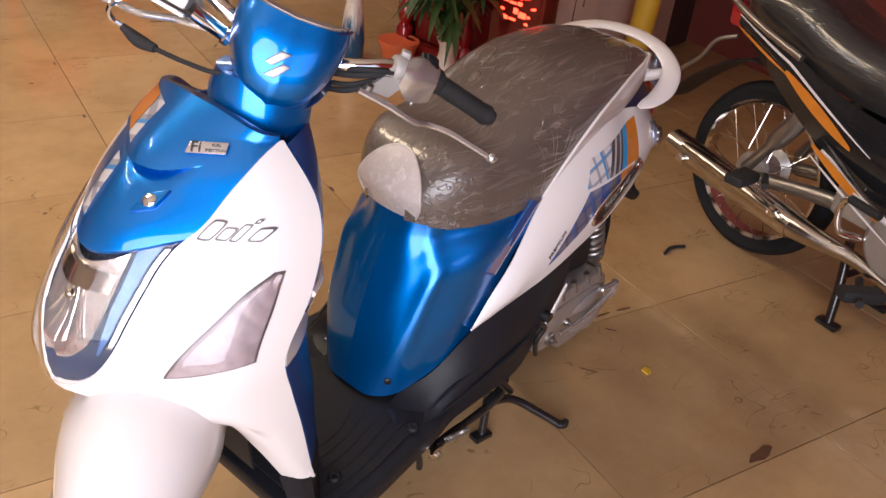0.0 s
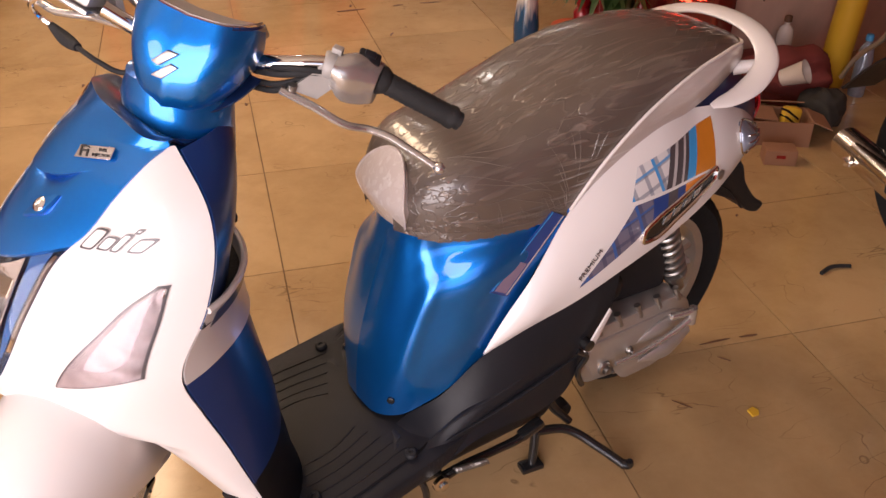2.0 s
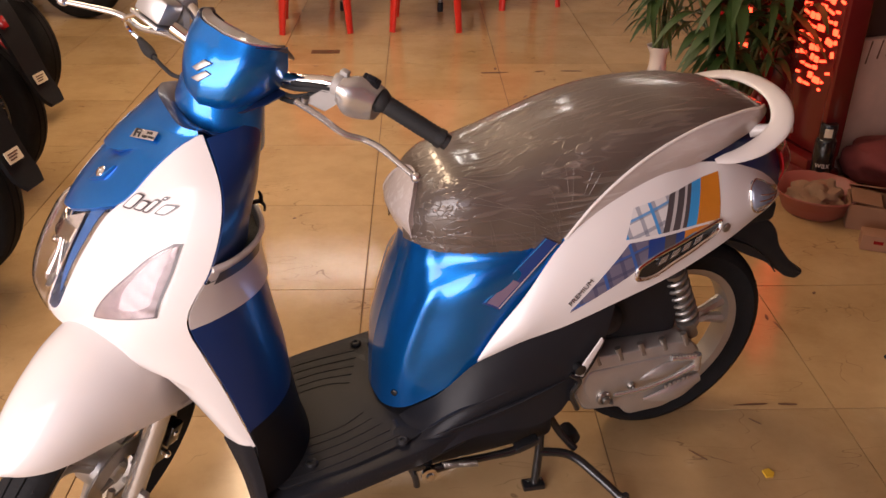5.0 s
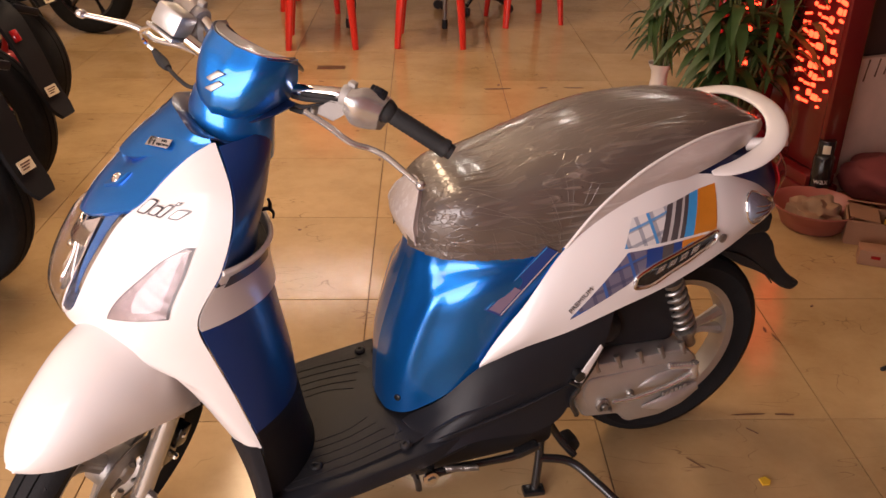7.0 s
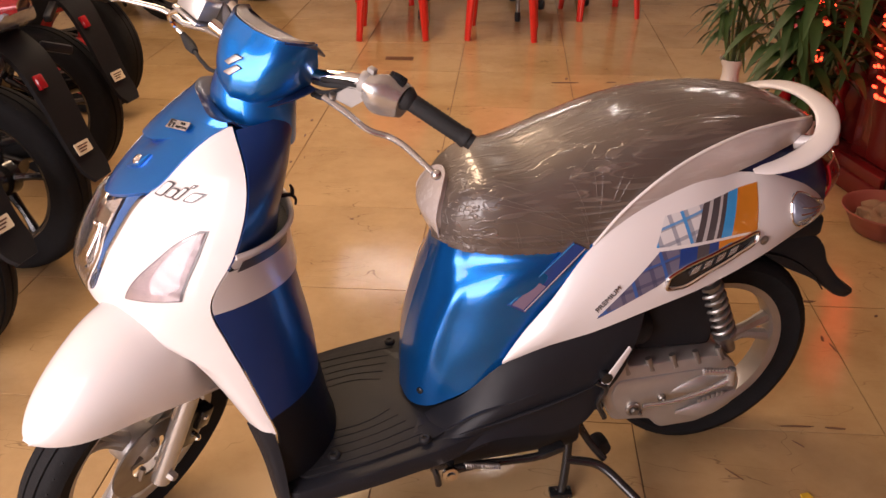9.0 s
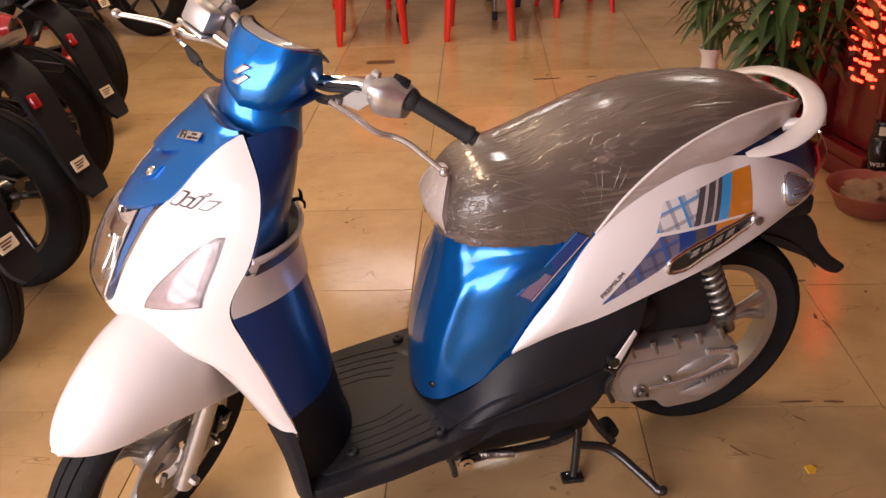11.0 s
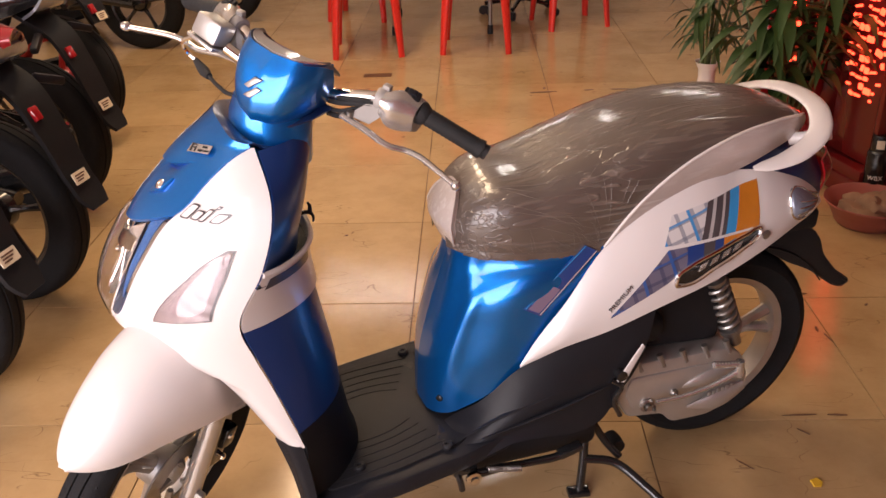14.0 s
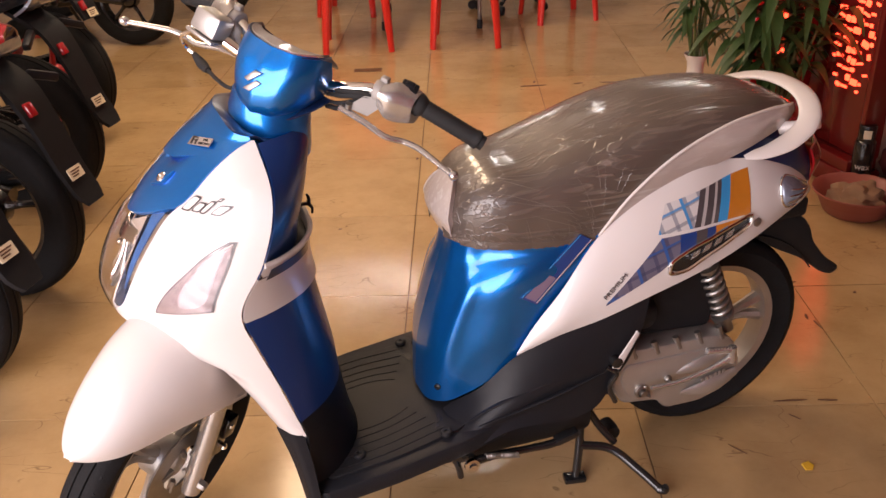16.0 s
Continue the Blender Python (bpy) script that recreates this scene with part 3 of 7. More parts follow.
def white_side(sign):
    """One painted half of the shield, from the badge panel down to the leg tip."""
    grid = []
    zs = [0.905 - i * (0.905 - 0.61) / 30 for i in range(31)] + [0.604, 0.599, 0.594, 0.5905, 0.5875]
    for z in zs:
        y0 = BLUE_W(z) if z > 0.795 else LAMP_W(z)
        y1 = EDGE_Y(z) + MID
        y0 = min(y0, y1 - 0.002)
        grid.append([shield(MID + sign * (y0 + (y1 - y0) * math.sin(math.pi / 2 * k / 19)), z) for k in range(20)])
    for i in range(len(ARCH_Y)):
        t = i / (len(ARCH_Y) - 1)
        ze = 0.583 - t * (0.583 - 0.355)
        a, b = Vector((ARCH_X[i], ARCH_Y[i], ARCH_Z[i])), Vector((EDGE_X(ze), EDGE_Y(ze), ze))
        row = []
        for k in range(20):
            q = math.sin(math.pi / 2 * k / 19)
            p = a.lerp(b, q)
            p.x = a.x + (b.x - a.x) * (bow(q) * (1 - t) ** 0.6 + q * (1 - (1 - t) ** 0.6))
            p.y += 0.018 * math.sin(math.pi * q) * t * (1 - 0.5 * t)
            row.append(Vector((p.x, MID * (1 - t) + sign * (p.y + MID * (1 - t) * q), p.z)))
        grid.append(row)
    bm = bmesh.new()
    sheet(bm, grid, 0.004, (1, 0, 0))
    return sp("side_fairing", bm, WHITE, "glossy white painted front fairing", angle=60)


def region(z0, z1, lo, hi, d, nu, nv, sign=1, thick=0.002, low=None, high=None):
    """A piece of the shield between two half widths, lifted by d."""
    grid = []
    for i in range(nv):
        t = i / (nv - 1)
        row = []
        for j in range(nu):
            s = j / (nu - 1)
            zz = (low(s) if low else z0) * (1 - t) + (high(s) if high else z1) * t
            row.append(shield(MID + sign * (lo(zz) + (hi(zz) - lo(zz)) * s), zz, d(s, zz) if callable(d) else d))
        grid.append(row)
    bm = bmesh.new()
    sheet(bm, grid, thick, (1, 0, 0))
    return bm


for side in (-1, 1):
    white_side(side)

# blue badge panel: its upper part hangs over the lower one as a scoop that fades out towards the near side


def scoop_line(v):
    return 0.861 + 0.016 * (max(0.0, -v - 0.02) / 0.05) ** 2


def hood(v, z, upper):
    fade = min(1.0, max(0.0, (v + 0.068) / 0.05))
    fade = fade * fade * (3 - 2 * fade)
    line = scoop_line(v)
    if upper:
        fade *= 1.0 - 0.8 * min(1.0, max(0.0, v / 0.03))
        return 0.003 + 0.003 * fade * math.exp(-max(0.0, z - line) / 0.03)
    far = 1.0 - 0.7 * min(1.0, max(0.0, v / 0.03))
    return 0.003 - 0.015 * fade * far * math.exp(-max(0.0, line - z) / 0.014)


def panel_low(u):
    return 0.765 + 0.03 * abs(u) ** 1.9


def panel_high(u):
    return 0.932 - 0.02 * abs(u) ** 2


grid = []
for upper in (False, True):
    for i in range(30):
        t = i / 29
        row = []
        for j in range(49):
            u = j / 24 - 1
            v0 = u * 0.11
            z = panel_low(u) + (scoop_line(v0) - panel_low(u)) * t if not upper else scoop_line(v0) + 0.0008 + (panel_high(u) - scoop_line(v0) - 0.0008) * t
            v = u * BLUE_W(z)
            d = hood(v0, z, upper)
            if not upper and i == 0:
                d = -0.004
            row.append(shield(MID + v, z, d))
        grid.append(row)
bm = bmesh.new()
sheet(bm, grid, 0.003, (1, 0, 0))
sp("badge_panel", bm, BLUE, "blue metallic centre panel with a scoop", angle=38)
# top deck behind the badge panel, down to the steering neck
grid = []
for i in range(12):
    t = i / 11
    row = []
    for j in range(17):
        u = j / 8 - 1
        z = panel_high(u)
        p = shield(MID + u * BLUE_W(z), z, 0.003)
        q = Vector((-0.24, u * 0.066 + MID * 0.4, 0.9))
        r = p.lerp(q, t)
        r.z += 0.006 * math.sin(math.pi * min(1, t * 3)) - 0.012 * math.sin(math.pi * t)
        row.append(r)
    grid.append(row)
bm = bmesh.new()
sheet(bm, grid, 0.003, (0, 0, -1))
sp("top_cover", bm, NAVY, "dark blue cover round the steering neck", angle=60)
# plaid and orange stripes at the far side of the badge panel
for a, b, m in ((0.3, 0.53, PLAID), (0.56, 0.9, ORANGE)):
    for upper, z0, z1 in ((True, 0.87, 0.912), (False, 0.79, 0.85))[: 2 if m is PLAID else 1]:
        grid = [[shield(MID + BLUE_W(z) * w, z, hood(0.11 * w, z, upper) + 0.0014) for w in [a + (b - a) * k / 7 for k in range(8)]] for z in [z0 + (z1 - z0) * q / 15 for q in range(16)]]
        bm = bmesh.new()
        sheet(bm, grid, 0.0005, (1, 0, 0))
        sp("stripe_decal", bm, m)
# badge bolt on its raised diamond
bm = bmesh.new()
m = basis(shield(-0.026, 0.831, 0.003), shield(-0.045, 0.847) - shield(-0.006, 0.814), (0.75, 0.3, 0.65))
plate(bm, [(-0.03, -0.003), (-0.002, 0.012), (0.03, 0.003), (0.002, -0.012)], 0.01, m, 0.003)
diamond = sp("bolt_boss", bm, BLUE)
bm = bmesh.new()
lathe(bm, [(0.0095, 0.0), (0.0095, 0.006), (0.007, 0.008), (0.004, 0.0085), (0.0035, 0.006), (0.0, 0.006)], 24, m)
sp("bolt", bm, CHROME, parent=diamond)
# fuel injection badge
m = basis(shield(-0.0445, 0.891, 0.008), shield(-0.066, 0.8935) - shield(-0.0225, 0.8885), (0.79, 0, 0.61))
bm = bmesh.new()
plate(bm, [(-0.027, -0.008), (0.024, -0.008), (0.027, 0.008), (-0.022, 0.008)], 0.002, m, 0.0006)
badge = sp("injection_badge", bm, SILVER, "silver badge with dark lettering")
for txt, size, ox, oy in (("Fi", 0.021, -0.014, 0), ("FUEL", 0.0055, 0.012, 0.0032), ("INJECTION", 0.0052, 0.011, -0.0035)):
    bm = lettering(txt, size)
    bm.transform(m @ pose(ox, oy, 0.0015))
    sp("lettering", bm, ENAMEL, parent=badge)
# model mark on the white sides: outlined plain bars that follow the surface


def mark_piece(y, z, w, h, d):
    grid = []
    for a in range(7):
        v = a / 3 - 1
        edge = 1 - 0.12 * v ** 4
        grid.append([shield(y - u / 6 * w / 2 * edge - v * h * 0.13, z + v * h / 2 * (1 - 0.1 * (u / 6) ** 4), d) for u in range(-6, 7)])
    bm = bmesh.new()
    sheet(bm, grid, 0.0005, (1, 0, 0))
    return bm


for u, w, h, o in ((0.1, 0.0145, 0.024, 0.002), (0.34, 0.0125, 0.016, -0.001), (0.53, 0.0085, 0.021, 0.001), (0.67, 0.005, 0.006, 0.014), (0.8, 0.0125, 0.016, -0.001)):
    y, z = -0.0925 - 0.061 * u, 0.8095 + 0.003 * u + o
    mark = sp("model_mark", mark_piece(y, z, w, h, 0.0026), DGREY)
    sp("mark_face", mark_piece(y, z, w - 0.0032, h - 0.0042, 0.0034), WHITE, parent=mark)

# headlamp: dark housing, reflector, clear cover
top = lambda s: 0.7655 + 0.03 * abs(2 * s - 1) ** 1.9
neg = lambda f, k=0.0: (lambda z: -(f(z) - k))
bm = region(0.588, 0.79, neg(LAMP_W), LAMP_W, lambda s, z: -0.003 - 0.03 * (1 - (2 * s - 1) ** 4) * min(1, (z - 0.588) / 0.03), 31, 34, 1, 0.003, high=top)
lamp = sp("headlamp", bm, LAMPDARK, "headlamp with chrome reflector behind clear cover")
RW = spl([0.628, 0.634, 0.65, 0.68, 0.72, 0.775], [0.006, 0.026, 0.046, 0.056, 0.058, 0.056])
bm = region(0.63, 0.76, neg(RW), RW, lambda s, z: -0.004 - 0.018 * max(0, 1 - ((z - 0.69) / 0.07) ** 2) * (1 - (2 * s - 1) ** 2), 31, 60, 1, 0.002, high=lambda s: 0.755 + 0.02 * abs(2 * s - 1) ** 2)
sp("reflector", bm, REFLECT, parent=lamp)
for k in range(5):
    w = -0.042 + 0.021 * k
    bm = bmesh.new()
    tube(bm, [shield(MID + w * (1 - 0.1 * q), 0.645 + 0.02 * abs(w) / 0.04 + 0.011 * q, -0.008 - 0.01 * math.sin(math.pi * q / 8)) for q in range(9)], 0.0012, 6, 1, 20)
    sp("reflector_rib", bm, CHROME, parent=lamp)
bm = region(0.725, 0.748, neg(RW, 0.004), lambda z: RW(z) - 0.004, -0.004, 15, 6, 1, 0.003)
sp("bulb_shade", bm, DULLCHROME, parent=lamp)
bm = bmesh.new()
bmesh.ops.create_icosphere(bm, subdivisions=3, radius=0.007, matrix=Matrix.Translation(shield(MID, 0.712, -0.012)))
sp("bulb", bm, DULLCHROME, parent=lamp)
for s in (-1, 1):
    outer = lambda z: max(RW(z) + 0.006, LAMP_W(z) - 0.012)
    grow = lambda z: min(1.0, max(0.02, (z - 0.645) / 0.06)) ** 0.6
    bm = region(0.645, 0.792, lambda z: outer(z) - (outer(z) - RW(z) - 0.005) * grow(z), outer, -0.006, 6, 24, s, 0.002)
    sp("side_strip", bm, LAMPBLUE, parent=lamp)
    bm = region(0.66, 0.785, lambda z: LAMP_W(z) - 0.008, lambda z: LAMP_W(z) - 0.003, -0.003, 4, 16, s, 0.002)
    sp("bright_strip", bm, CHROME, parent=lamp)
cover = sp("cover", region(0.589, 0.79, neg(LAMP_W, 0.001), lambda z: LAMP_W(z) - 0.001, lambda s, z: 0.004 + 0.009 * (1 - (2 * s - 1) ** 2) * min(1, (z - 0.589) / 0.05) * min(1, max(0, 0.8 - z) / 0.04), 31, 34, 1, 0.0015, high=top), CLEAR, parent=lamp)
cover.visible_shadow = False

# front turn signals
SIG_IN = spl([0.632, 0.67, 0.708, 0.741, 0.764], [0.138, 0.1515, 0.166, 0.177, 0.188])
SIG_OUT = spl([0.632, 0.656, 0.706, 0.764], [0.2045, 0.203, 0.198, 0.19])
sig_low = lambda q: 0.6325 + 0.022 * q
for s in (-1, 1):
    sig = sp("front_signal", region(0, 0.7655, lambda z: SIG_IN(z) - 0.0022, lambda z: SIG_OUT(z) + 0.0014, 0.0016, 20, 40, s, 0.002, low=lambda q: sig_low(q) - 0.0028), DGREY, "clear front turn signal with grey rim")
    sp("reflector", region(0, 0.763, SIG_IN, SIG_OUT, lambda q, z: 0.0022 + 0.0012 * abs(math.sin(z * 150 + 5 * q)) * min(1.0, q + 0.2), 26, 70, s, 0.001, low=sig_low), SIGREF, parent=sig)
    lens = sp("lens", region(0, 0.763, SIG_IN, SIG_OUT, lambda q, z: 0.006 - 0.003 * (2 * q - 1) ** 4, 16, 24, s, 0.0012, low=sig_low), CLEAR, parent=sig)
    lens.visible_shadow = False

# leg shield facing the rider
INNER = spl([0.20, 0.26, 0.335, 0.46, 0.58, 0.715, 0.80, 0.87], [-0.155, -0.17, -0.178, -0.189, -0.211, -0.228, -0.208, -0.194])


def inner(u, z, bulge=0.0, drop=0.0):
    ze = z
    ex, ey = EDGE_X(ze) + 0.004, EDGE_Y(ze) - 0.002
    q = 1 - abs(u) ** 2.4
    return Vector((ex + (INNER(z) - ex) * q + bulge * q ** 0.3, u * ey, z + drop * q))


def inner_piece(name, z0, z1, material, label="", b0=0.0, b1=0.0, drop=0.0, n=14):
    bm = bmesh.new()
    grid = []
    for i in range(n):
        t = i / (n - 1)
        z = z0 + (z1 - z0) * t
        grid.append([inner(j / 14 - 1, z, b0 + (b1 - b0) * t, drop) for j in range(29)])
    sheet(bm, grid, 0.004, (-1, 0, 0))
    return sp(name, bm, material, label)


inner_piece("inner_upper", 0.70, 0.9, INNERBLUE, "dark blue inner leg shield", -0.006, 0.0)
inner_piece("glove_box", 0.624, 0.722, WHITE, "white open glove box with a dark pocket", 0.012, 0.016, -0.012)
inner_piece("inner_leg_shield", 0.385, 0.626, INNERBLUE, "dark blue leg shield facing the rider", 0.0, 0.004, -0.012)
inner_piece("foot_riser", 0.225, 0.387, BLACK, "black plastic foot riser", 0.012, 0.0, -0.006)
# rim and pocket of the glove box
bm = bmesh.new()
tube(bm, [inner(k / 10 - 1, 0.722, 0.016, -0.012) for k in range(21)], 0.005, 8, 1, 60)
sp("pocket_rim", bm, WHITE)
bm = bmesh.new()
grid = [[inner(j / 12 - 1, 0.70 + 0.002 * i, -0.03 + 0.0435 * (1 - i / 4), -0.012) for j in range(25)] for i in range(5)]
sheet(bm, grid, 0.002, (0, 0, -1))
sp("pocket", bm, BLACK)
for a, b in ((-0.96, -0.45),):
    bm = bmesh.new()
    grid = [[inner(a + (b - a) * j / 12, 0.694 + 0.018 * i / 3, 0.0158, -0.012) for j in range(13)] for i in range(4)]
    sheet(bm, lifted(grid, 0.001, (1, -0.5, 0)), 0.0005, (-1, 0, 0))
    sp("rim_decal", bm, DGREY)
# bag hook
bm = bmesh.new()
tube(bm, [(-0.226, 0.0, 0.73), (-0.206, 0.0, 0.729), (-0.2, 0, 0.72), (-0.201, 0, 0.71)], [0.004, 0.004, 0.003, 0.002], 8)
tube(bm, [(-0.206, 0.0, 0.729), (-0.205, 0, 0.742), (-0.208, 0, 0.75)], [0.0045, 0.0035, 0.002], 8)
sp("bag_hook", bm, BLACK)

# steering neck and handlebar cowl
bm = bmesh.new()
ax = Matrix.Translation((-0.264, 0, 0.834)) @ Matrix.Rotation(radians(6), 4, "Y")
lathe(bm, [(0.066, 0.012), (0.071, 0.014), (0.072, 0.024), (0.071, 0.06), (0.07, 0.10), (0.062, 0.125), (0.0, 0.13)], 40, ax)
sp("neck_cover", bm, BLUE, "blue neck cover below the handlebar")
COWL = [
    [(-0.292, 0.0, 0.926), (-0.283, 0.026, 0.93), (-0.252, 0.046, 0.935), (-0.2, 0.056, 0.938)],
    [(-0.312, 0.0, 0.945), (-0.3, 0.034, 0.951), (-0.258, 0.06, 0.957), (-0.194, 0.068, 0.961)],
    [(-0.314, 0.0, 0.98), (-0.299, 0.044, 0.986), (-0.254, 0.07, 0.991), (-0.194, 0.075, 0.993)],
    [(-0.293, 0.0, 1.02), (-0.28, 0.052, 1.024), (-0.24, 0.074, 1.026), (-0.2, 0.076, 1.02)],
    [(-0.266, 0.0, 1.052), (-0.258, 0.047, 1.053), (-0.23, 0.07, 1.048), (-0.198, 0.072, 1.036)],
]
COWL_MID = 0.008
bm = bmesh.new()
for s in (1, -1):
    g = loft([[(x, COWL_MID + s * y, z) for x, y, z in r] for r in COWL], 24, 30)
    sheet(bm, g)
bmesh.ops.remove_doubles(bm, verts=bm.verts[:], dist=0.0006)
cowl = sp("handlebar_cowl", bm, BLUE, "blue handlebar cowl with chrome emblem", steer=True, angle=70)
bm = bmesh.new()
grid = loft([[(-0.298, y * 0.2, 0.932), (-0.29, y * 0.4, 0.936), (-0.25, y * 0.75, 0.945), (-0.195, y * 0.9, 0.95)] for y in (-0.08, -0.04, 0, 0.04, 0.08)], 10, 12)
sheet(bm, grid, 0.003, (0, 0, 1))
sp("cowl_underside", bm, NAVY, parent=cowl, steer=True)
# rear of the cowl with the dial
bm = bmesh.new()
half = [p for p in smooth_path([Vector(q) for q in COWL[4]], 16) if p.x < -0.205]
edge = [Vector((p.x, COWL_MID - p.y, p.z)) for p in reversed(half)] + [Vector((p.x, COWL_MID + p.y, p.z)) for p in half[1:]]
sheet(bm, [[Vector((p.x + (max(-0.168, p.x + 0.004) - p.x) * t, p.y * (1 - 0.06 * t), p.z + (1.0 - p.z) * t)) for p in edge] for t in (0, 0.2, 0.4, 0.6, 0.8, 1.0)], 0.004, (0, 0, -1))
dial = sp("dial_housing", bm, NAVY, steer=True, parent=cowl)
bm = bmesh.new()
sheet(bm, [[Vector((p.x + 0.004 + (-0.196 - p.x) * t * 0.45, COWL_MID + (p.y - COWL_MID) * (0.95 - 0.05 * t), p.z + 0.001 - 0.009 * t)) for p in edge] for t in (0, 0.25, 0.5, 0.75, 1.0)], 0.002, (0, 0, -1))
sp("dial_cover", bm, DUSTY, "dusty clear dial cover", parent=cowl, steer=True)
for s in (-1, 1):
    bm = bmesh.new()
    sheet(bm, loft([[(-0.2, COWL_MID + s * 0.060, 0.968), (-0.188, COWL_MID + s * 0.052, 0.97), (-0.175, COWL_MID + s * 0.026, 0.975)], [(-0.198, COWL_MID + s * 0.065, 0.982), (-0.188, COWL_MID + s * 0.056, 0.98), (-0.178, COWL_MID + s * 0.026, 0.982)], [(-0.195, COWL_MID + s * 0.065, 0.994), (-0.186, COWL_MID + s * 0.052, 0.992), (-0.178, COWL_MID + s * 0.017, 0.992)]], 8, 8), 0.003, (-1, 0, 0))
    sp("rear_cowl", bm, BLACK, steer=True, parent=cowl)
# emblem: two plain slanted chrome bars, one the other turned round
em = basis((-0.3045, COWL_MID + 0.004, 1.003), (0, -1, 0), (0.45, 0, 1))
hook = [(-0.0165, -0.0015), (-0.0065, -0.0035), (0.0105, 0.0145), (0.0125, 0.0175), (-0.0015, 0.0175)]
for k in (0, 180):
    bm = bmesh.new()
    plate(bm, hook, 0.006, em @ pose(0, 0, 0, 0, 0, k), 0.0008)
    sp("emblem_bar", bm, STEEL, steer=True, parent=cowl)

# handlebar, grips, levers
for s in (-1, 1):
    bm = bmesh.new()
    tube(bm, [(-0.19, s * 0.03, 0.965), (-0.195, s * 0.085, 0.985), (-0.178, s * 0.14, 1.0), (-0.15, s * 0.2, 0.9935), (-0.118, s * 0.305, 0.958)], 0.0105, 12)
    bar = sp("handlebar", bm, CHROME, steer=True)
    bm = bmesh.new()
    a, b = Vector((-0.147, s * 0.21, 0.99)), Vector((-0.112, s * 0.322, 0.952))
    m = basis(a, (0, 0, 1), (1, 0, 0))
    zax = (b - a).normalized()
    m = Matrix.Translation(a) @ zax.to_track_quat("Z", "Y").to_matrix().to_4x4()
    L = (b - a).length
    prof = [(0.0, -0.004), (0.019, -0.004), (0.02, 0.004), (0.016, 0.012)]
    prof += [(0.0145 + (0.001 if k % 2 else 0), 0.014 + k * (L - 0.03) / 24) for k in range(25)]
    prof += [(0.0165, L - 0.012), (0.0165, L - 0.004), (0.013, L - 0.003), (0.013, L + 0.006), (0.0, L + 0.007)]
    lathe(bm, prof, 24, m)
    sp("grip", bm, RUBBER, "black ribbed rubber grip", steer=True)
    # switch housing
    bm = bmesh.new()
    sheet(bm, loft([[(-0.178 + dx, s * 0.158, 0.998 + dz) for dx, dz in ((-0.018, -0.012), (-0.018, 0.012), (0, 0.022), (0.018, 0.012), (0.018, -0.014), (0, -0.022), (-0.018, -0.012))],
                    [(-0.166 + dx, s * 0.176, 0.992 + dz) for dx, dz in ((-0.028, -0.024), (-0.026, 0.016), (0, 0.032), (0.026, 0.016), (0.024, -0.022), (-0.004, -0.036), (-0.028, -0.024))],
                    [(-0.154 + dx, s * 0.198, 0.988 + dz) for dx, dz in ((-0.028, -0.024), (-0.025, 0.016), (0, 0.03), (0.026, 0.016), (0.024, -0.022), (-0.004, -0.036), (-0.028, -0.024))],
                    [(-0.149 + dx, s * 0.212, 0.986 + dz) for dx, dz in ((-0.024, -0.02), (-0.022, 0.014), (0, 0.026), (0.022, 0.014), (0.02, -0.018), (-0.004, -0.03), (-0.024, -0.02))]], 30, 14))
    bmesh.ops.remove_doubles(bm, verts=bm.verts[:], dist=0.0004)
    bmesh.ops.holes_fill(bm, edges=[e for e in bm.edges if e.is_boundary], sides=60)
    sw = sp("switch_housing", bm, SILVER, "silver switch housing", steer=True)
    bm = bmesh.new()
    block(bm, basis((-0.152, s * 0.192, 1.018), (0.3, s, -0.2), (1, 0, 0.4)), 0.03, 0.019, 0.008, 0.003)
    sp("switch_frame", bm, BLACK, parent=sw, steer=True)
    bm = bmesh.new()
    block(bm, basis((-0.151, s * 0.192, 1.0225), (0.3, s, -0.2), (1, 0, 0.4)), 0.016, 0.011, 0.006, 0.002)
    sp("switch", bm, GREY, parent=sw, steer=True)
    # lever perch and lever
    bm = bmesh.new()
    sheet(bm, loft([[(-0.18, s * 0.15, 1.015), (-0.17, s * 0.168, 1.012)], [(-0.2, s * 0.135, 0.995), (-0.186, s * 0.168, 0.99)], [(-0.218, s * 0.115, 0.972), (-0.206, s * 0.15, 0.965)]], 8, 10), 0.012, (0.6, 0, -0.5))
    lathe(bm, [(0.017, -0.009), (0.019, -0.006), (0.019, 0.006), (0.017, 0.009)], 20, Matrix.Translation((-0.176, s * 0.15, 1.0)) @ Vector((0.25, s, 0.0)).to_track_quat("Z", "Y").to_matrix().to_4x4())
    block(bm, basis((-0.168, s * 0.153, 1.02), (0, 1, 0), (1, 0, 0)), 0.014, 0.012, 0.012, 0.002)
    perch = sp("lever_perch", bm, PERCH, "silver lever perch", steer=True)
    bm = bmesh.new()
    lathe(bm, [(0.0, -0.008), (0.006, -0.008), (0.006, 0.008), (0.0, 0.008)], 12, Matrix.Translation((-0.216, s * 0.118, 0.972)))
    sp("pivot_bolt", bm, STEEL, parent=perch, steer=True)
    bm = bmesh.new()
    tube(bm, [(-0.222, s * 0.105, 0.969), (-0.219, s * 0.15, 0.962), (-0.214, s * 0.2, 0.951), (-0.2, s * 0.222, 0.947), (-0.2, s * 0.245, 0.949), (-0.207, s * 0.29, 0.946), (-0.213, s * 0.325, 0.942)], [0.0065, 0.0065, 0.0062, 0.006, 0.006, 0.0055, 0.005], 10, 0.8, 60)
    bmesh.ops.create_icosphere(bm, subdivisions=2, radius=0.0088, matrix=Matrix.Translation((-0.213, s * 0.328, 0.942)))
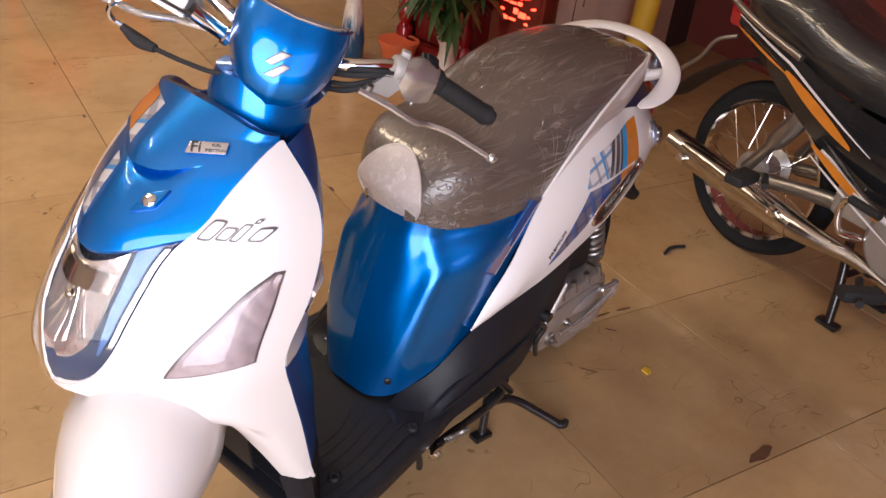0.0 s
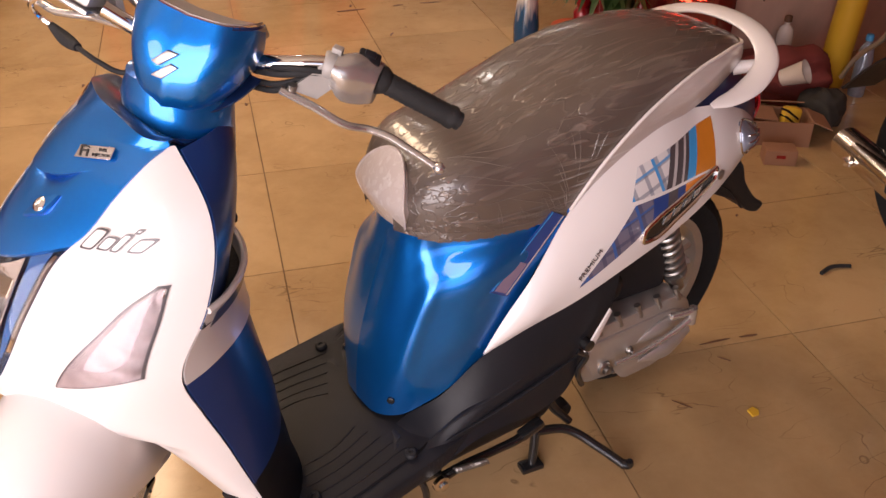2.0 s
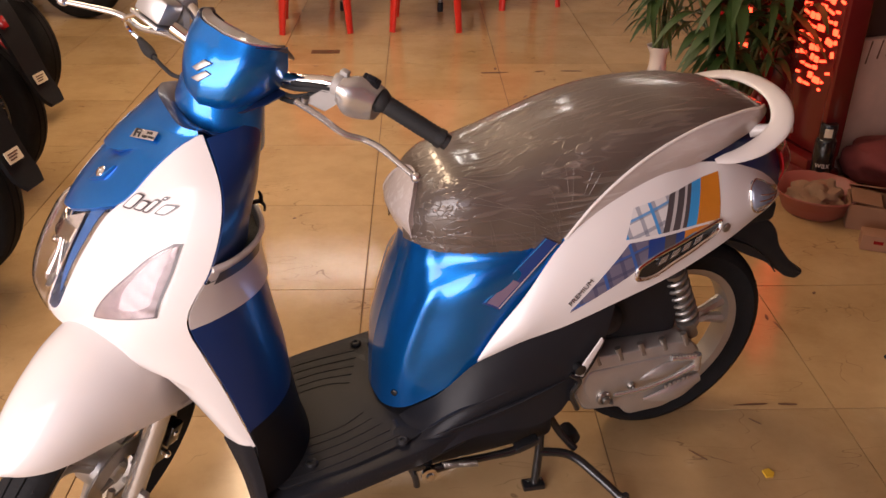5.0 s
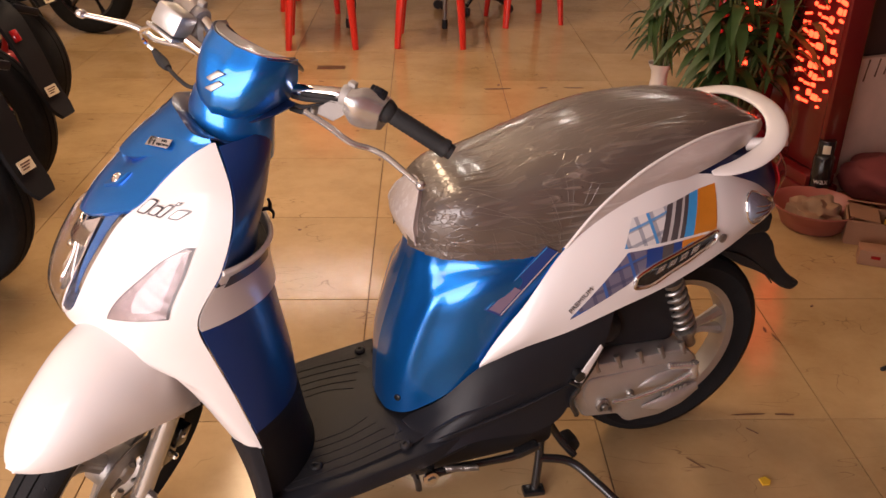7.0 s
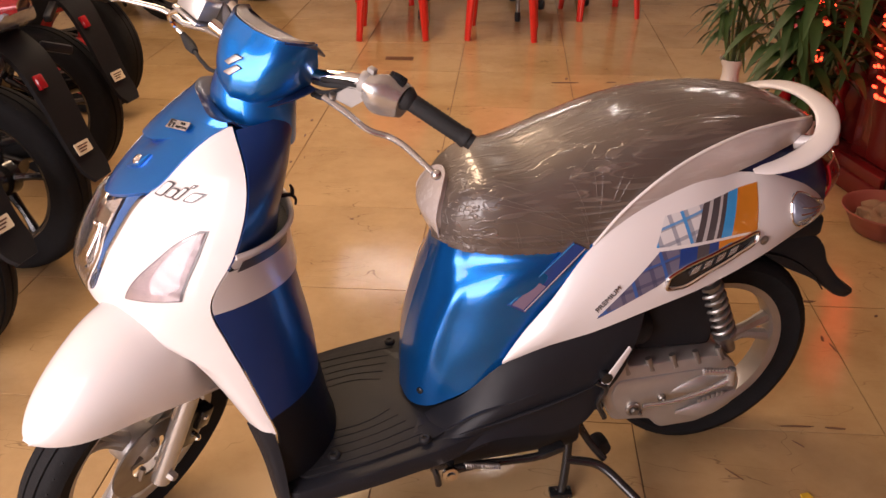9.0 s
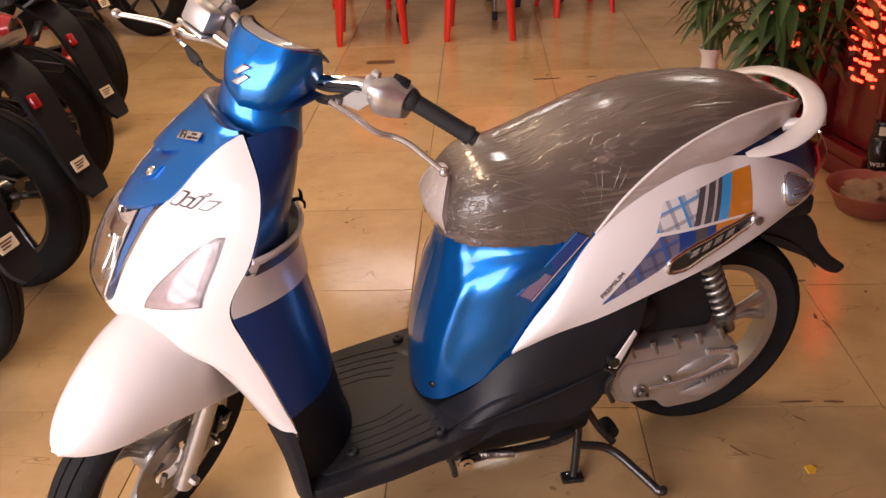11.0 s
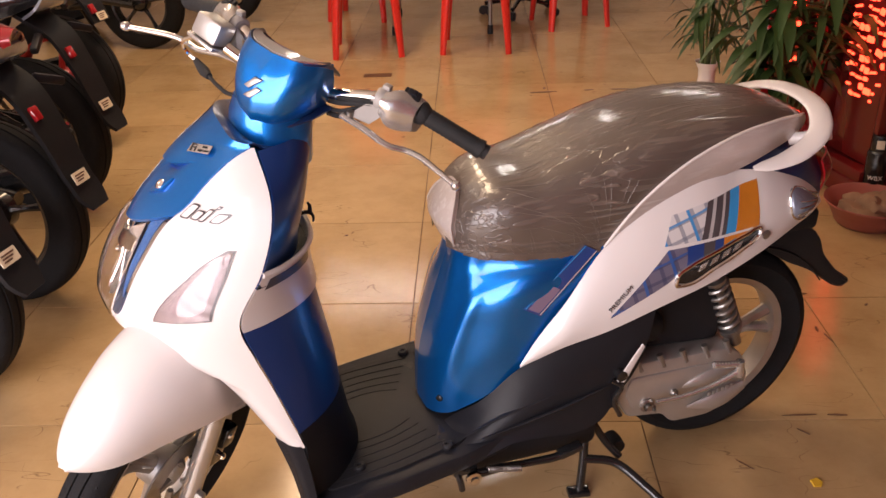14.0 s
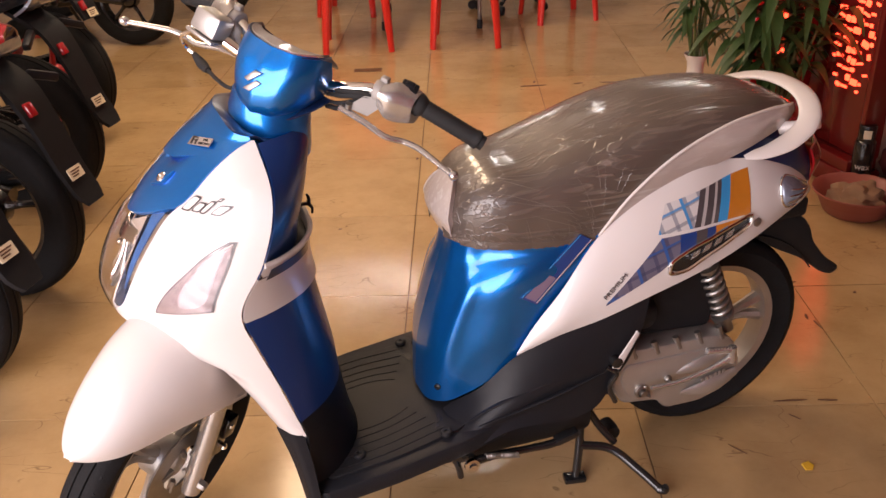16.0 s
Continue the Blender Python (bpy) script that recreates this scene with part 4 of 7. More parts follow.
    if s > 0:
        for v in bm.verts:
            k = max(0.0, (v.co.y - 0.15) / 0.178)
            v.co += Vector((-0.05, 0, 0.012)) * k
    sp("brake_lever", bm, SILVER, "bright silver brake lever", steer=True)
# cables at the left bar, brake hose and reservoir at the right bar
for k, (dz, r) in enumerate(((0.004, 0.005), (-0.012, 0.004), (-0.022, 0.0045), (0.014, 0.004))):
    bm = bmesh.new()
    tube(bm, [(-0.19, -0.06, 0.955 + dz), (-0.205, -0.095, 0.975 + dz), (-0.2, -0.125, 0.988 + dz * 0.6), (-0.185, -0.155, 0.99 + dz * 0.5)], r, 8)
    sp("cable", bm, RUBBER, steer=True)
bm = bmesh.new()
m = basis((-0.222, 0.165, 1.006), (0.1, 1, 0.1), (-1, 0, 0.45))
block(bm, m, 0.056, 0.044, 0.04, 0.006)
res = sp("brake_reservoir", bm, ALLOY, "cast alloy brake fluid reservoir", steer=True)
bm = bmesh.new()
block(bm, m @ pose(0, 0.0, -0.025), 0.06, 0.048, 0.007, 0.002)
sp("reservoir_lid", bm, SILVER, parent=res, steer=True)
bm = bmesh.new()
lathe(bm, [(0.011, 0), (0.011, 0.05), (0.014, 0.052), (0.014, 0.06), (0.009, 0.061)], 16, Matrix.Translation((-0.225, 0.135, 0.985)) @ Vector((0.2, -1, -0.4)).to_track_quat("Z", "Y").to_matrix().to_4x4())
sp("banjo_fitting", bm, CHROME, parent=res, steer=True)
bm = bmesh.new()
tube(bm, [(-0.225, 0.2, 0.98), (-0.228, 0.232, 0.95), (-0.216, 0.228, 0.925), (-0.214, 0.213, 0.919)], 0.004, 8)
sp("cable_bend", bm, CHROME, steer=True)
bm = bmesh.new()
tube(bm, [(-0.214, 0.214, 0.919), (-0.222, 0.187, 0.912), (-0.234, 0.164, 0.917)], [0.005, 0.0095, 0.006], 12)
tube(bm, [(-0.234, 0.164, 0.917), (-0.26, 0.12, 0.93), (-0.278, 0.075, 0.945), (-0.27, 0.05, 0.955)], 0.0035, 8)
sp("throttle_cable", bm, RUBBER, "black throttle cable with boot", steer=True)

# front fender, wheel, fork
bm = bmesh.new()
rows = []
LOW_X = spl([0, 0.3, 0.6, 0.85, 1], [-0.757, -0.69, -0.585, -0.495, -0.435])
LOW_Z = spl([0, 0.3, 0.6, 0.85, 1], [0.478, 0.468, 0.458, 0.43, 0.4])
for t in (0.0, 0.02, 0.06, 0.12, 0.22, 0.36, 0.52, 0.7, 0.86, 1.0):
    top = Vector((-0.762, 0, 0.485)).lerp(Vector((-0.5, 0, 0.62)), t) + Vector((-0.01, 0, 0.026)) * math.sin(math.pi * t)
    low = Vector((LOW_X(t), 0, LOW_Z(t)))
    w = 0.006 + 0.112 * min(1.0, t / 0.8) ** 0.6
    row = []
    for k in range(-6, 7):
        a = k / 6
        p = top.lerp(low, abs(a) ** 2.1)
        row.append((p.x, 0.004 + w * math.sin(a * math.pi / 2) * (1 - 0.05 * abs(a) ** 3), p.z))
    rows.append(row)
sheet(bm, loft(rows, 33, 30), 0.003, (0.4, 0, -1))
sp("front_fender", bm, WHITE, "white painted front fender", steer=True)
wheel(scooter, "front_wheel", STEER @ pose(-0.555, 0, 0.245), 0.245, 0.08, 0.185, 3, ALLOY, 0.045)
for s in (-1, 1):
    bm = bmesh.new()
    tube(bm, [(-0.45, s * 0.08, 0.5), (-0.565, s * 0.08, 0.205)], [0.0185, 0.0195], 20)
    leg = sp("fork_leg", bm, SILVER, "silver telescopic fork leg", steer=True)
    bm = bmesh.new()
    lathe(bm, [(0.01, -0.02), (0.01, 0.01), (0.006, 0.014), (0.0, 0.014)], 6, STEER @ (Matrix.Translation((-0.556, s * 0.098, 0.232)) @ pose(0, 0, 0, 90 if s < 0 else -90)))
    sp("axle_nut", bm, STEEL, parent=leg)
bm = bmesh.new()
dm = STEER @ Matrix.Translation((-0.555, -0.048, 0.245)) @ SIDEWAYS
lathe(bm, [(0.05, -0.002), (0.095, -0.002), (0.095, 0.002), (0.05, 0.002)], 48, dm, True)
for k in range(5):
    a = k * 2 * math.pi / 5
    tube(bm, [dm @ Vector((0.03 * math.cos(a), 0.03 * math.sin(a), 0)), dm @ Vector((0.056 * math.cos(a + 0.3), 0.056 * math.sin(a + 0.3), 0))], 0.007, 6)
sp("brake_disc", bm, STEEL, "drilled steel brake disc")
bm = bmesh.new()
block(bm, STEER @ basis((-0.475, -0.055, 0.28), (0.4, 0, 1), (1, 0, -0.4)), 0.1, 0.05, 0.05, 0.008)
block(bm, STEER @ basis((-0.455, -0.075, 0.3), (0.4, 0, 1), (1, 0, -0.4)), 0.05, 0.035, 0.03, 0.006)
cal = sp("brake_caliper", bm, ENAMEL, "black brake caliper")
bm = bmesh.new()
tube(bm, [STEER @ Vector(p) for p in ((-0.45, -0.06, 0.33), (-0.42, -0.06, 0.42), (-0.4, -0.05, 0.52), (-0.36, -0.03, 0.62))], 0.0045, 8)
sp("brake_hose", bm, RUBBER, parent=cal)
for dz in (0.0, 0.05):
    bm = bmesh.new()
    lathe(bm, [(0.008, -0.012), (0.008, 0.006), (0.004, 0.01), (0, 0.01)], 6, STEER @ (Matrix.Translation((-0.475 + dz * 0.4, -0.083, 0.255 + dz)) @ SIDEWAYS))
    sp("caliper_bolt", bm, CHROME, parent=cal)
bm = bmesh.new()
sheet(bm, loft([[(-0.5, y, 0.5), (-0.43, y, 0.52), (-0.36, y, 0.45), (-0.33, y, 0.33)] for y in (-0.1, -0.04, 0.04, 0.1)], 12, 8), 0.004, (0, 0, 1))
sp("inner_mudguard", bm, BLACK)

# footboard, rising a little to the rear
SLOPE = Matrix.Translation((-0.2, 0, 0.226)) @ Matrix.Rotation(radians(-8.5), 4, "Y") @ Matrix.Translation((0.2, 0, -0.24))
deck_out = [(-0.275, -0.19), (-0.262, -0.202), (-0.12, -0.205), (0.03, -0.196), (0.13, -0.18), (0.13, 0.2), (0.06, 0.212), (-0.12, 0.212), (-0.262, 0.202), (-0.275, 0.19)]
bm = bmesh.new()
plate(bm, rounded(deck_out, 0.02), 0.04, Matrix.Translation((0, 0, 0.213)), 0.006)
bm.transform(SLOPE)
deck = sp("footboard", bm, GREY, "black plastic footboard with ribbed mat")
bm = bmesh.new()
plate(bm, rounded([(-0.25, -0.172), (-0.11, -0.178), (0.03, -0.165), (0.09, -0.13), (0.09, 0.13), (0.03, 0.165), (-0.11, 0.178), (-0.25, 0.172)], 0.02), 0.008, Matrix.Translation((0, 0, 0.236)), 0.002)
bm.transform(SLOPE)
sp("mat", bm, BLACK, parent=deck)
for s in (-1, 1):
    for k in range(5):
        bm = bmesh.new()
        y = s * (0.158 - 0.024 * k)
        tube(bm, [(-0.24, y, 0.2402), (-0.12 + 0.01 * k, y + s * 0.002, 0.2402), (0.0 - 0.012 * k, y - s * 0.012, 0.2402)], 0.0011, 6, 1, 10)
        bm.transform(SLOPE)
        sp("rib", bm, GREY, parent=deck)
    for x, y in ((-0.176, 0.14), (0.0, 0.166)):
        bm = bmesh.new()
        lathe(bm, [(0.012, 0.238), (0.012, 0.243), (0.009, 0.246), (0.005, 0.246), (0.004, 0.243), (0, 0.243)], 18, Matrix.Translation((x, s * y, 0.002)))
        bm.transform(SLOPE)
        sp("deck_bolt", bm, BLACK, parent=deck)
    # outer corner of the footwell, under the white leg tip
    bm = bmesh.new()
    rows = [[(-0.332, s * 0.163, 0.366), (-0.308, s * 0.182, 0.362), (-0.287, s * 0.187, 0.358)], [(-0.312, s * 0.17, 0.29), (-0.294, s * 0.19, 0.285), (-0.276, s * 0.194, 0.28)], [(-0.296, s * 0.175, 0.19), (-0.284, s * 0.198, 0.188), (-0.27, s * 0.203, 0.186)]]
    sheet(bm, loft(rows, 16, 14), 0.004, (0, -s, 0))
    sp("footwell_corner", bm, GREY)

# blue under-seat body
BODY = [
    [(-0.016, 0, 0.268), (-0.011, 0.04, 0.262), (0.01, 0.08, 0.27), (0.075, 0.124, 0.318), (0.172, 0.15, 0.405)],
    [(-0.015, 0, 0.315), (-0.008, 0.046, 0.315), (0.01, 0.09, 0.325), (0.08, 0.132, 0.37), (0.185, 0.15, 0.435)],
    [(-0.008, 0, 0.392), (-0.001, 0.05, 0.393), (0.012, 0.096, 0.395), (0.09, 0.139, 0.43), (0.205, 0.152, 0.468)],
    [(0.013, 0, 0.478), (0.019, 0.055, 0.478), (0.041, 0.11, 0.48), (0.12, 0.145, 0.5), (0.24, 0.152, 0.525)],
    [(0.032, 0, 0.54), (0.038, 0.054, 0.541), (0.066, 0.113, 0.548), (0.145, 0.148, 0.575), (0.285, 0.152, 0.592)],
    [(0.042, 0, 0.57), (0.047, 0.046, 0.57), (0.071, 0.092, 0.575), (0.158, 0.14, 0.598), (0.3, 0.15, 0.61)],
    [(0.053, 0, 0.605), (0.056, 0.042, 0.605), (0.074, 0.074, 0.605), (0.172, 0.13, 0.616), (0.312, 0.148, 0.627)],
    [(0.06, 0, 0.645), (0.063, 0.046, 0.645), (0.08, 0.076, 0.645), (0.178, 0.134, 0.645), (0.324, 0.147, 0.645)],
]


def creased(r, k):
    """Seven points along the row, drawn towards its third by k, so that the panel keeps a soft edge there."""
    p = [Vector(q) for q in r]
    edge = [p[0], p[1], p[2].lerp(p[1], 0.42), p[2], p[2].lerp(p[3], 0.3), p[3], p[4]]
    return [a.lerp(b, k) for a, b in zip(smooth_path(p, 7), edge)]


for s in (-1, 1):
    bm = bmesh.new()
    sheet(bm, loft([[(x, s * y, z) for x, y, z in creased(r, min(1.0, i * 0.4))] for i, r in enumerate(BODY)], 64, 52), 0.003, (0.5, -s * 0.5, 0))
    sp("under_seat_panel", bm, BLUE, "blue metallic body panel under the seat", angle=50)
    bm = bmesh.new()
    lathe(bm, [(0.007, 0), (0.007, 0.004), (0.004, 0.005), (0, 0.005)], 14, Matrix.Translation((0.008, s * 0.083, 0.312)) @ Vector((-0.7, s * 0.7, 0)).to_track_quat("Z", "Y").to_matrix().to_4x4())
    sp("panel_bolt", bm, ENAMEL)
    strip = lambda u, v, d: Vector((0.19, s * (0.1575 + d), 0.515)).lerp(Vector((0.303, s * (0.153 + d), 0.634)), u) + Vector((-0.034, -s * 0.003, 0.02)) * v * (1 - 0.25 * u)
    bm = bmesh.new()
    sheet(bm, [[strip(i / 12, j / 4, 0) for j in range(5)] for i in range(13)], 0.004, (0, -s, 0))
    trim = sp("edge_trim", bm, DEEP, "blue and lilac film strip along the white panel")
    for name, u0, u1, v0, v1, m in (("trim_patch", 0.03, 0.4, 0.22, 0.86, LILAC), ("trim_line", 0.02, 1.0, 0.95, 1.0, SKYBLUE), ("trim_line", 0.02, 1.0, 0.08, 0.14, LGREY)):
        bm = bmesh.new()
        sheet(bm, [[strip(u0 + (u1 - u0) * i / 8, v0 + (v1 - v0) * j / 3, 0.0012) for j in range(4)] for i in range(9)], 0.0006, (0, -s, 0))
        sp(name, bm, m, parent=trim)

# black lower side cover
LOWER = [
    [(-0.02, 0.1, 0.245), (0.018, 0.09, 0.26), (0.08, 0.127, 0.318), (0.152, 0.157, 0.403), (0.24, 0.178, 0.448), (0.33, 0.19, 0.478), (0.42, 0.19, 0.51)],
    [(-0.02, 0.16, 0.248), (0.03, 0.15, 0.258), (0.09, 0.162, 0.3), (0.16, 0.178, 0.36), (0.24, 0.19, 0.405), (0.33, 0.197, 0.43), (0.41, 0.196, 0.46)],
    [(-0.02, 0.18, 0.243), (0.04, 0.176, 0.252), (0.1, 0.184, 0.28), (0.17, 0.192, 0.315), (0.25, 0.198, 0.345), (0.33, 0.2, 0.365), (0.395, 0.198, 0.4)],
    [(-0.02, 0.187, 0.232), (0.05, 0.185, 0.24), (0.11, 0.183, 0.262), (0.18, 0.186, 0.285), (0.25, 0.192, 0.305), (0.32, 0.196, 0.325), (0.38, 0.196, 0.36)],
    [(-0.02, 0.189, 0.205), (0.05, 0.19, 0.222), (0.13, 0.192, 0.247), (0.2, 0.193, 0.245), (0.26, 0.19, 0.235), (0.315, 0.19, 0.25), (0.36, 0.19, 0.32)],
]
for s in (-1, 1):
    bm = bmesh.new()
    sheet(bm, loft([[(x, s * y, z) for x, y, z in r] for r in LOWER], 44, 34), 0.004, (0, -s, 0))
    low = sp("lower_side_cover", bm, GREY, "matt black plastic lower side cover")
    for pts in ([(0.03, 0.166, 0.268), (0.09, 0.172, 0.3), (0.17, 0.186, 0.334), (0.27, 0.1965, 0.372)], [(0.06, 0.181, 0.268), (0.13, 0.189, 0.288), (0.22, 0.1975, 0.316), (0.33, 0.2025, 0.352)]):
        bm = bmesh.new()
        tube(bm, [(x, s * y, z) for x, y, z in pts], [0.001, 0.005, 0.0055, 0.001], 10, 0.5, 30)
        sp("moulded_ridge", bm, GREY, parent=low)
bm = bmesh.new()
block(bm, pose(0.16, 0, 0.2), 0.36, 0.3, 0.1, 0.02)
block(bm, pose(0.23, 0, 0.36), 0.2, 0.18, 0.28, 0.03)
sp("frame_core", bm, BLACK)

# white rear side panels
SB_Z = spl([0.152, 0.22, 0.313, 0.417, 0.539, 0.657, 0.748, 0.80, 0.835], [0.402, 0.444, 0.474, 0.511, 0.546, 0.587, 0.613, 0.62, 0.628])
ST_Z = spl([0.152, 0.183, 0.244, 0.313, 0.373, 0.463, 0.56, 0.61, 0.66, 0.72, 0.78, 0.82, 0.835], [0.41, 0.465, 0.545, 0.634, 0.684, 0.728, 0.752, 0.745, 0.738, 0.718, 0.688, 0.656, 0.638])
SB_Y = spl([0.152, 0.22, 0.30, 0.42, 0.54, 0.66, 0.75, 0.80, 0.835], [0.155, 0.178, 0.191, 0.2, 0.196, 0.18, 0.152, 0.13, 0.11])
ST_Y = spl([0.152, 0.22, 0.313, 0.4, 0.5, 0.6, 0.66, 0.72, 0.78, 0.835], [0.155, 0.162, 0.151, 0.15, 0.145, 0.13, 0.132, 0.128, 0.118, 0.106])


def flank(x, v, s=-1, d=0.0):
    zb, zt, yb, yt = SB_Z(x), ST_Z(x), SB_Y(x), ST_Y(x)
    y = yb + (yt - yb) * v ** 1.2 + 0.014 * math.sin(math.pi * v) * min(1, (zt - zb) / 0.08) + d
    return Vector((x, s * y, zb + (zt - zb) * v))


def on_flank(x, z, s=-1, d=0.0):
    zb, zt = SB_Z(x), ST_Z(x)
    return flank(x, min(1, max(0, (z - zb) / max(zt - zb, 0.003))), s, d)


def flank_patch(corners, d, nu=14, nv=8, s=-1, thick=0.0006):
    """A patch on the flank between a lower and an upper line of (x, z)."""
    lo, hi = corners
    a, b = smooth_path([(x, 0, z) for x, z in lo], nu), smooth_path([(x, 0, z) for x, z in hi], nu)
    bm = bmesh.new()
    sheet(bm, [[on_flank(a[j].x + (b[j].x - a[j].x) * i / (nv - 1), a[j].z + (b[j].z - a[j].z) * i / (nv - 1), s, d) for j in range(nu)] for i in range(nv)], thick, (0, -s, 0))
    return bm


for s in (-1, 1):
    bm = bmesh.new()
    sheet(bm, [[flank(0.152 + 0.683 * i / 60, k / 12, s) for k in range(13)] for i in range(61)], 0.004, (0, -s, 0))
    panel = sp("rear_side_panel", bm, WHITE, "glossy white rear side panel with plaid and orange stripes")
    # upper band of stripes, front to back
    up0 = lambda x: 0.637 + (x - 0.43) * 0.035
    up1 = lambda x: 0.694 + (x - 0.45) * 0.21 - 0.9 * max(0, x - 0.55) ** 2
    for xa, xb, m in ((0.432, 0.508, PLAID), (0.508, 0.522, DGREY), (0.522, 0.53, LGREY), (0.53, 0.546, DGREY), (0.546, 0.552, LGREY), (0.552, 0.562, DGREY), (0.562, 0.585, SKYBLUE), (0.585, 0.64, ORANGE)):
        lean = 0.022
        sp("stripe_decal", flank_patch(([(xa - lean * 0.3, up0(xa)), (xb - lean * 0.3, up0(xb))], [(xa + lean * (0.6 if xa < 0.6 else 0), up1(xa)), (xb + lean * (0.6 if xb < 0.6 else 0), up1(xb))]), 0.0012, 10, 10, s), m, parent=panel)
    # lower band, running forward to a point
    low1 = lambda x: 0.63 + (x - 0.43) * 0.05
    for xa, xb, za, zb_, m in ((0.318, 0.43, 0.506, 0.564, PLAIDD), (0.43, 0.47, 0.564, 0.59, PLAIDD), (0.47, 0.505, 0.59, 0.598, DEEP), (0.505, 0.53, 0.598, 0.604, DGREY), (0.53, 0.55, 0.604, 0.608, DEEP), (0.55, 0.618, 0.61, 0.634, ORANGE)):
        top_a = min(low1(xa), 0.506 + (xa - 0.314) * 1.32)
        top_b = min(low1(xb), 0.506 + (xb - 0.314) * 1.32)
        sp("stripe_decal", flank_patch(([(xa, za), (xb, zb_)], [(xa + 0.002, top_a), (xb + 0.002, top_b)]), 0.0012, 14, 10, s), m, parent=panel)
    # chrome-rimmed oval with plain bars
    oval = [(0.447, 0.56), (0.45, 0.578), (0.475, 0.594), (0.534, 0.614), (0.6, 0.634), (0.634, 0.641), (0.632, 0.631), (0.59, 0.604), (0.53, 0.578), (0.475, 0.556)]
    pts = [on_flank(x, z, s, 0.004) for x, z in oval]
    bm = bmesh.new()
    tube(bm, pts + [pts[0], pts[1]], 0.0042, 8, 1, 80)
    rim = sp("oval_rim", bm, CHROME, "chrome rimmed dark oval badge", parent=panel)
    lo = [(0.452, 0.562), (0.475, 0.559), (0.53, 0.581), (0.59, 0.606), (0.63, 0.632)]
    hi = [(0.452, 0.576), (0.475, 0.591), (0.534, 0.611), (0.6, 0.631), (0.632, 0.638)]
    sp("oval_face", flank_patch((lo, hi), 0.0035, 20, 6, s), ENAMEL, parent=panel)
    for k in range(4):
        x = 0.492 + 0.026 * k
        z = 0.579 + 0.0085 * k
        sp("oval_bar", flank_patch(([(x, z), (x + 0.017, z + 0.006)], [(x + 0.006, z + 0.014), (x + 0.023, z + 0.02)]), 0.0052, 6, 4, s), SILVER, parent=panel)
    bm = bmesh.new()
    lathe(bm, [(0.0095, 0), (0.0095, 0.003), (0.007, 0.0045), (0.0, 0.005)], 20, Matrix.Translation(on_flank(0.652, 0.622, s, 0.0)) @ Vector((0.2, s, 0)).to_track_quat("Z", "Y").to_matrix().to_4x4())
    sp("plug", bm, STEEL, parent=panel)
    # rear turn signal
    lo = [(0.714, 0.664), (0.725, 0.638), (0.752, 0.629), (0.785, 0.639), (0.812, 0.652)]
    hi = [(0.715, 0.668), (0.722, 0.694), (0.735, 0.694), (0.775, 0.676), (0.814, 0.656)]
    a, b = smooth_path([(x, 0, z) for x, z in lo], 18), smooth_path([(x, 0, z) for x, z in hi], 18)
    bm = bmesh.new()
    sheet(bm, [[on_flank(a[j].x + (b[j].x - a[j].x) * i / 10, a[j].z + (b[j].z - a[j].z) * i / 10, s, 0.002 + 0.013 * math.sin(math.pi * i / 10) * math.sin(math.pi * j / 17) ** 0.6) for j in range(18)] for i in range(11)], 0.002, (0, -s, 0))
    rear = sp("rear_signal", bm, SMOKE, "bluish clear rear turn signal in a chrome rim")
    ends = [on_flank(q.x, q.z, s, 0.003) for q in a[::3]] + [on_flank(q.x, q.z, s, 0.003) for q in b[::-3]]
    bm = bmesh.new()
    tube(bm, ends + [ends[0]], 0.0022, 8, 1, 60)
    sp("rim", bm, CHROME, parent=rear)
    for k in range(3):
        bm = bmesh.new()
        tube(bm, [on_flank(0.726 + 0.02 * q + 0.004 * k, 0.648 + 0.012 * k + (0.002 - 0.003 * k) * q, s, 0.012 + 0.004 * math.sin(math.pi * (q + 0.5) / 4)) for q in range(4)], 0.0016, 6, 1, 12)
        sp("reflector_rib", bm, CHROME, parent=rear)
bm = lettering("PREMIUM", 0.0155)
m = basis(on_flank(0.337, 0.546, -1, 0.0015), on_flank(0.36, 0.571, -1) - on_flank(0.312, 0.519, -1), (-0.6, 0, 0.7))
bm.transform(m)
sp("lettering", bm, DGREY, "dark grey slanted lettering")

# seat
SEAT_T = spl([0.05, 0.07, 0.1, 0.2, 0.31, 0.43, 0.55, 0.66, 0.74, 0.79, 0.815], [0.70, 0.735, 0.758, 0.777, 0.814, 0.845, 0.856, 0.851, 0.836, 0.816, 0.80])
SEAT_B = spl([0.05, 0.13, 0.25, 0.313, 0.36, 0.42, 0.5, 0.6, 0.7, 0.77, 0.815], [0.636, 0.636, 0.63, 0.632, 0.665, 0.70, 0.73, 0.748, 0.772, 0.785, 0.79])
SEAT_W = spl([0.04, 0.055, 0.08, 0.13, 0.2, 0.3, 0.45, 0.6, 0.7, 0.77, 0.805, 0.818], [0.045, 0.075, 0.106, 0.135, 0.147, 0.153, 0.152, 0.138, 0.115, 0.082, 0.045, 0.012])


def seat_at(x, v, s):
    zb, zt, w = SEAT_B(x), SEAT_T(x), SEAT_W(x)
    zz = (0.0, 0.3, 0.6, 0.83, 0.945, 0.985, 1.0)
    ww = (0.95, 1.0, 0.985, 0.88, 0.66, 0.34, 0.0)
    f, g = spl(range(7), zz), spl(range(7), ww)
    return Vector((x, s * w * g(v * 6), zb + (zt - zb) * f(v * 6)))


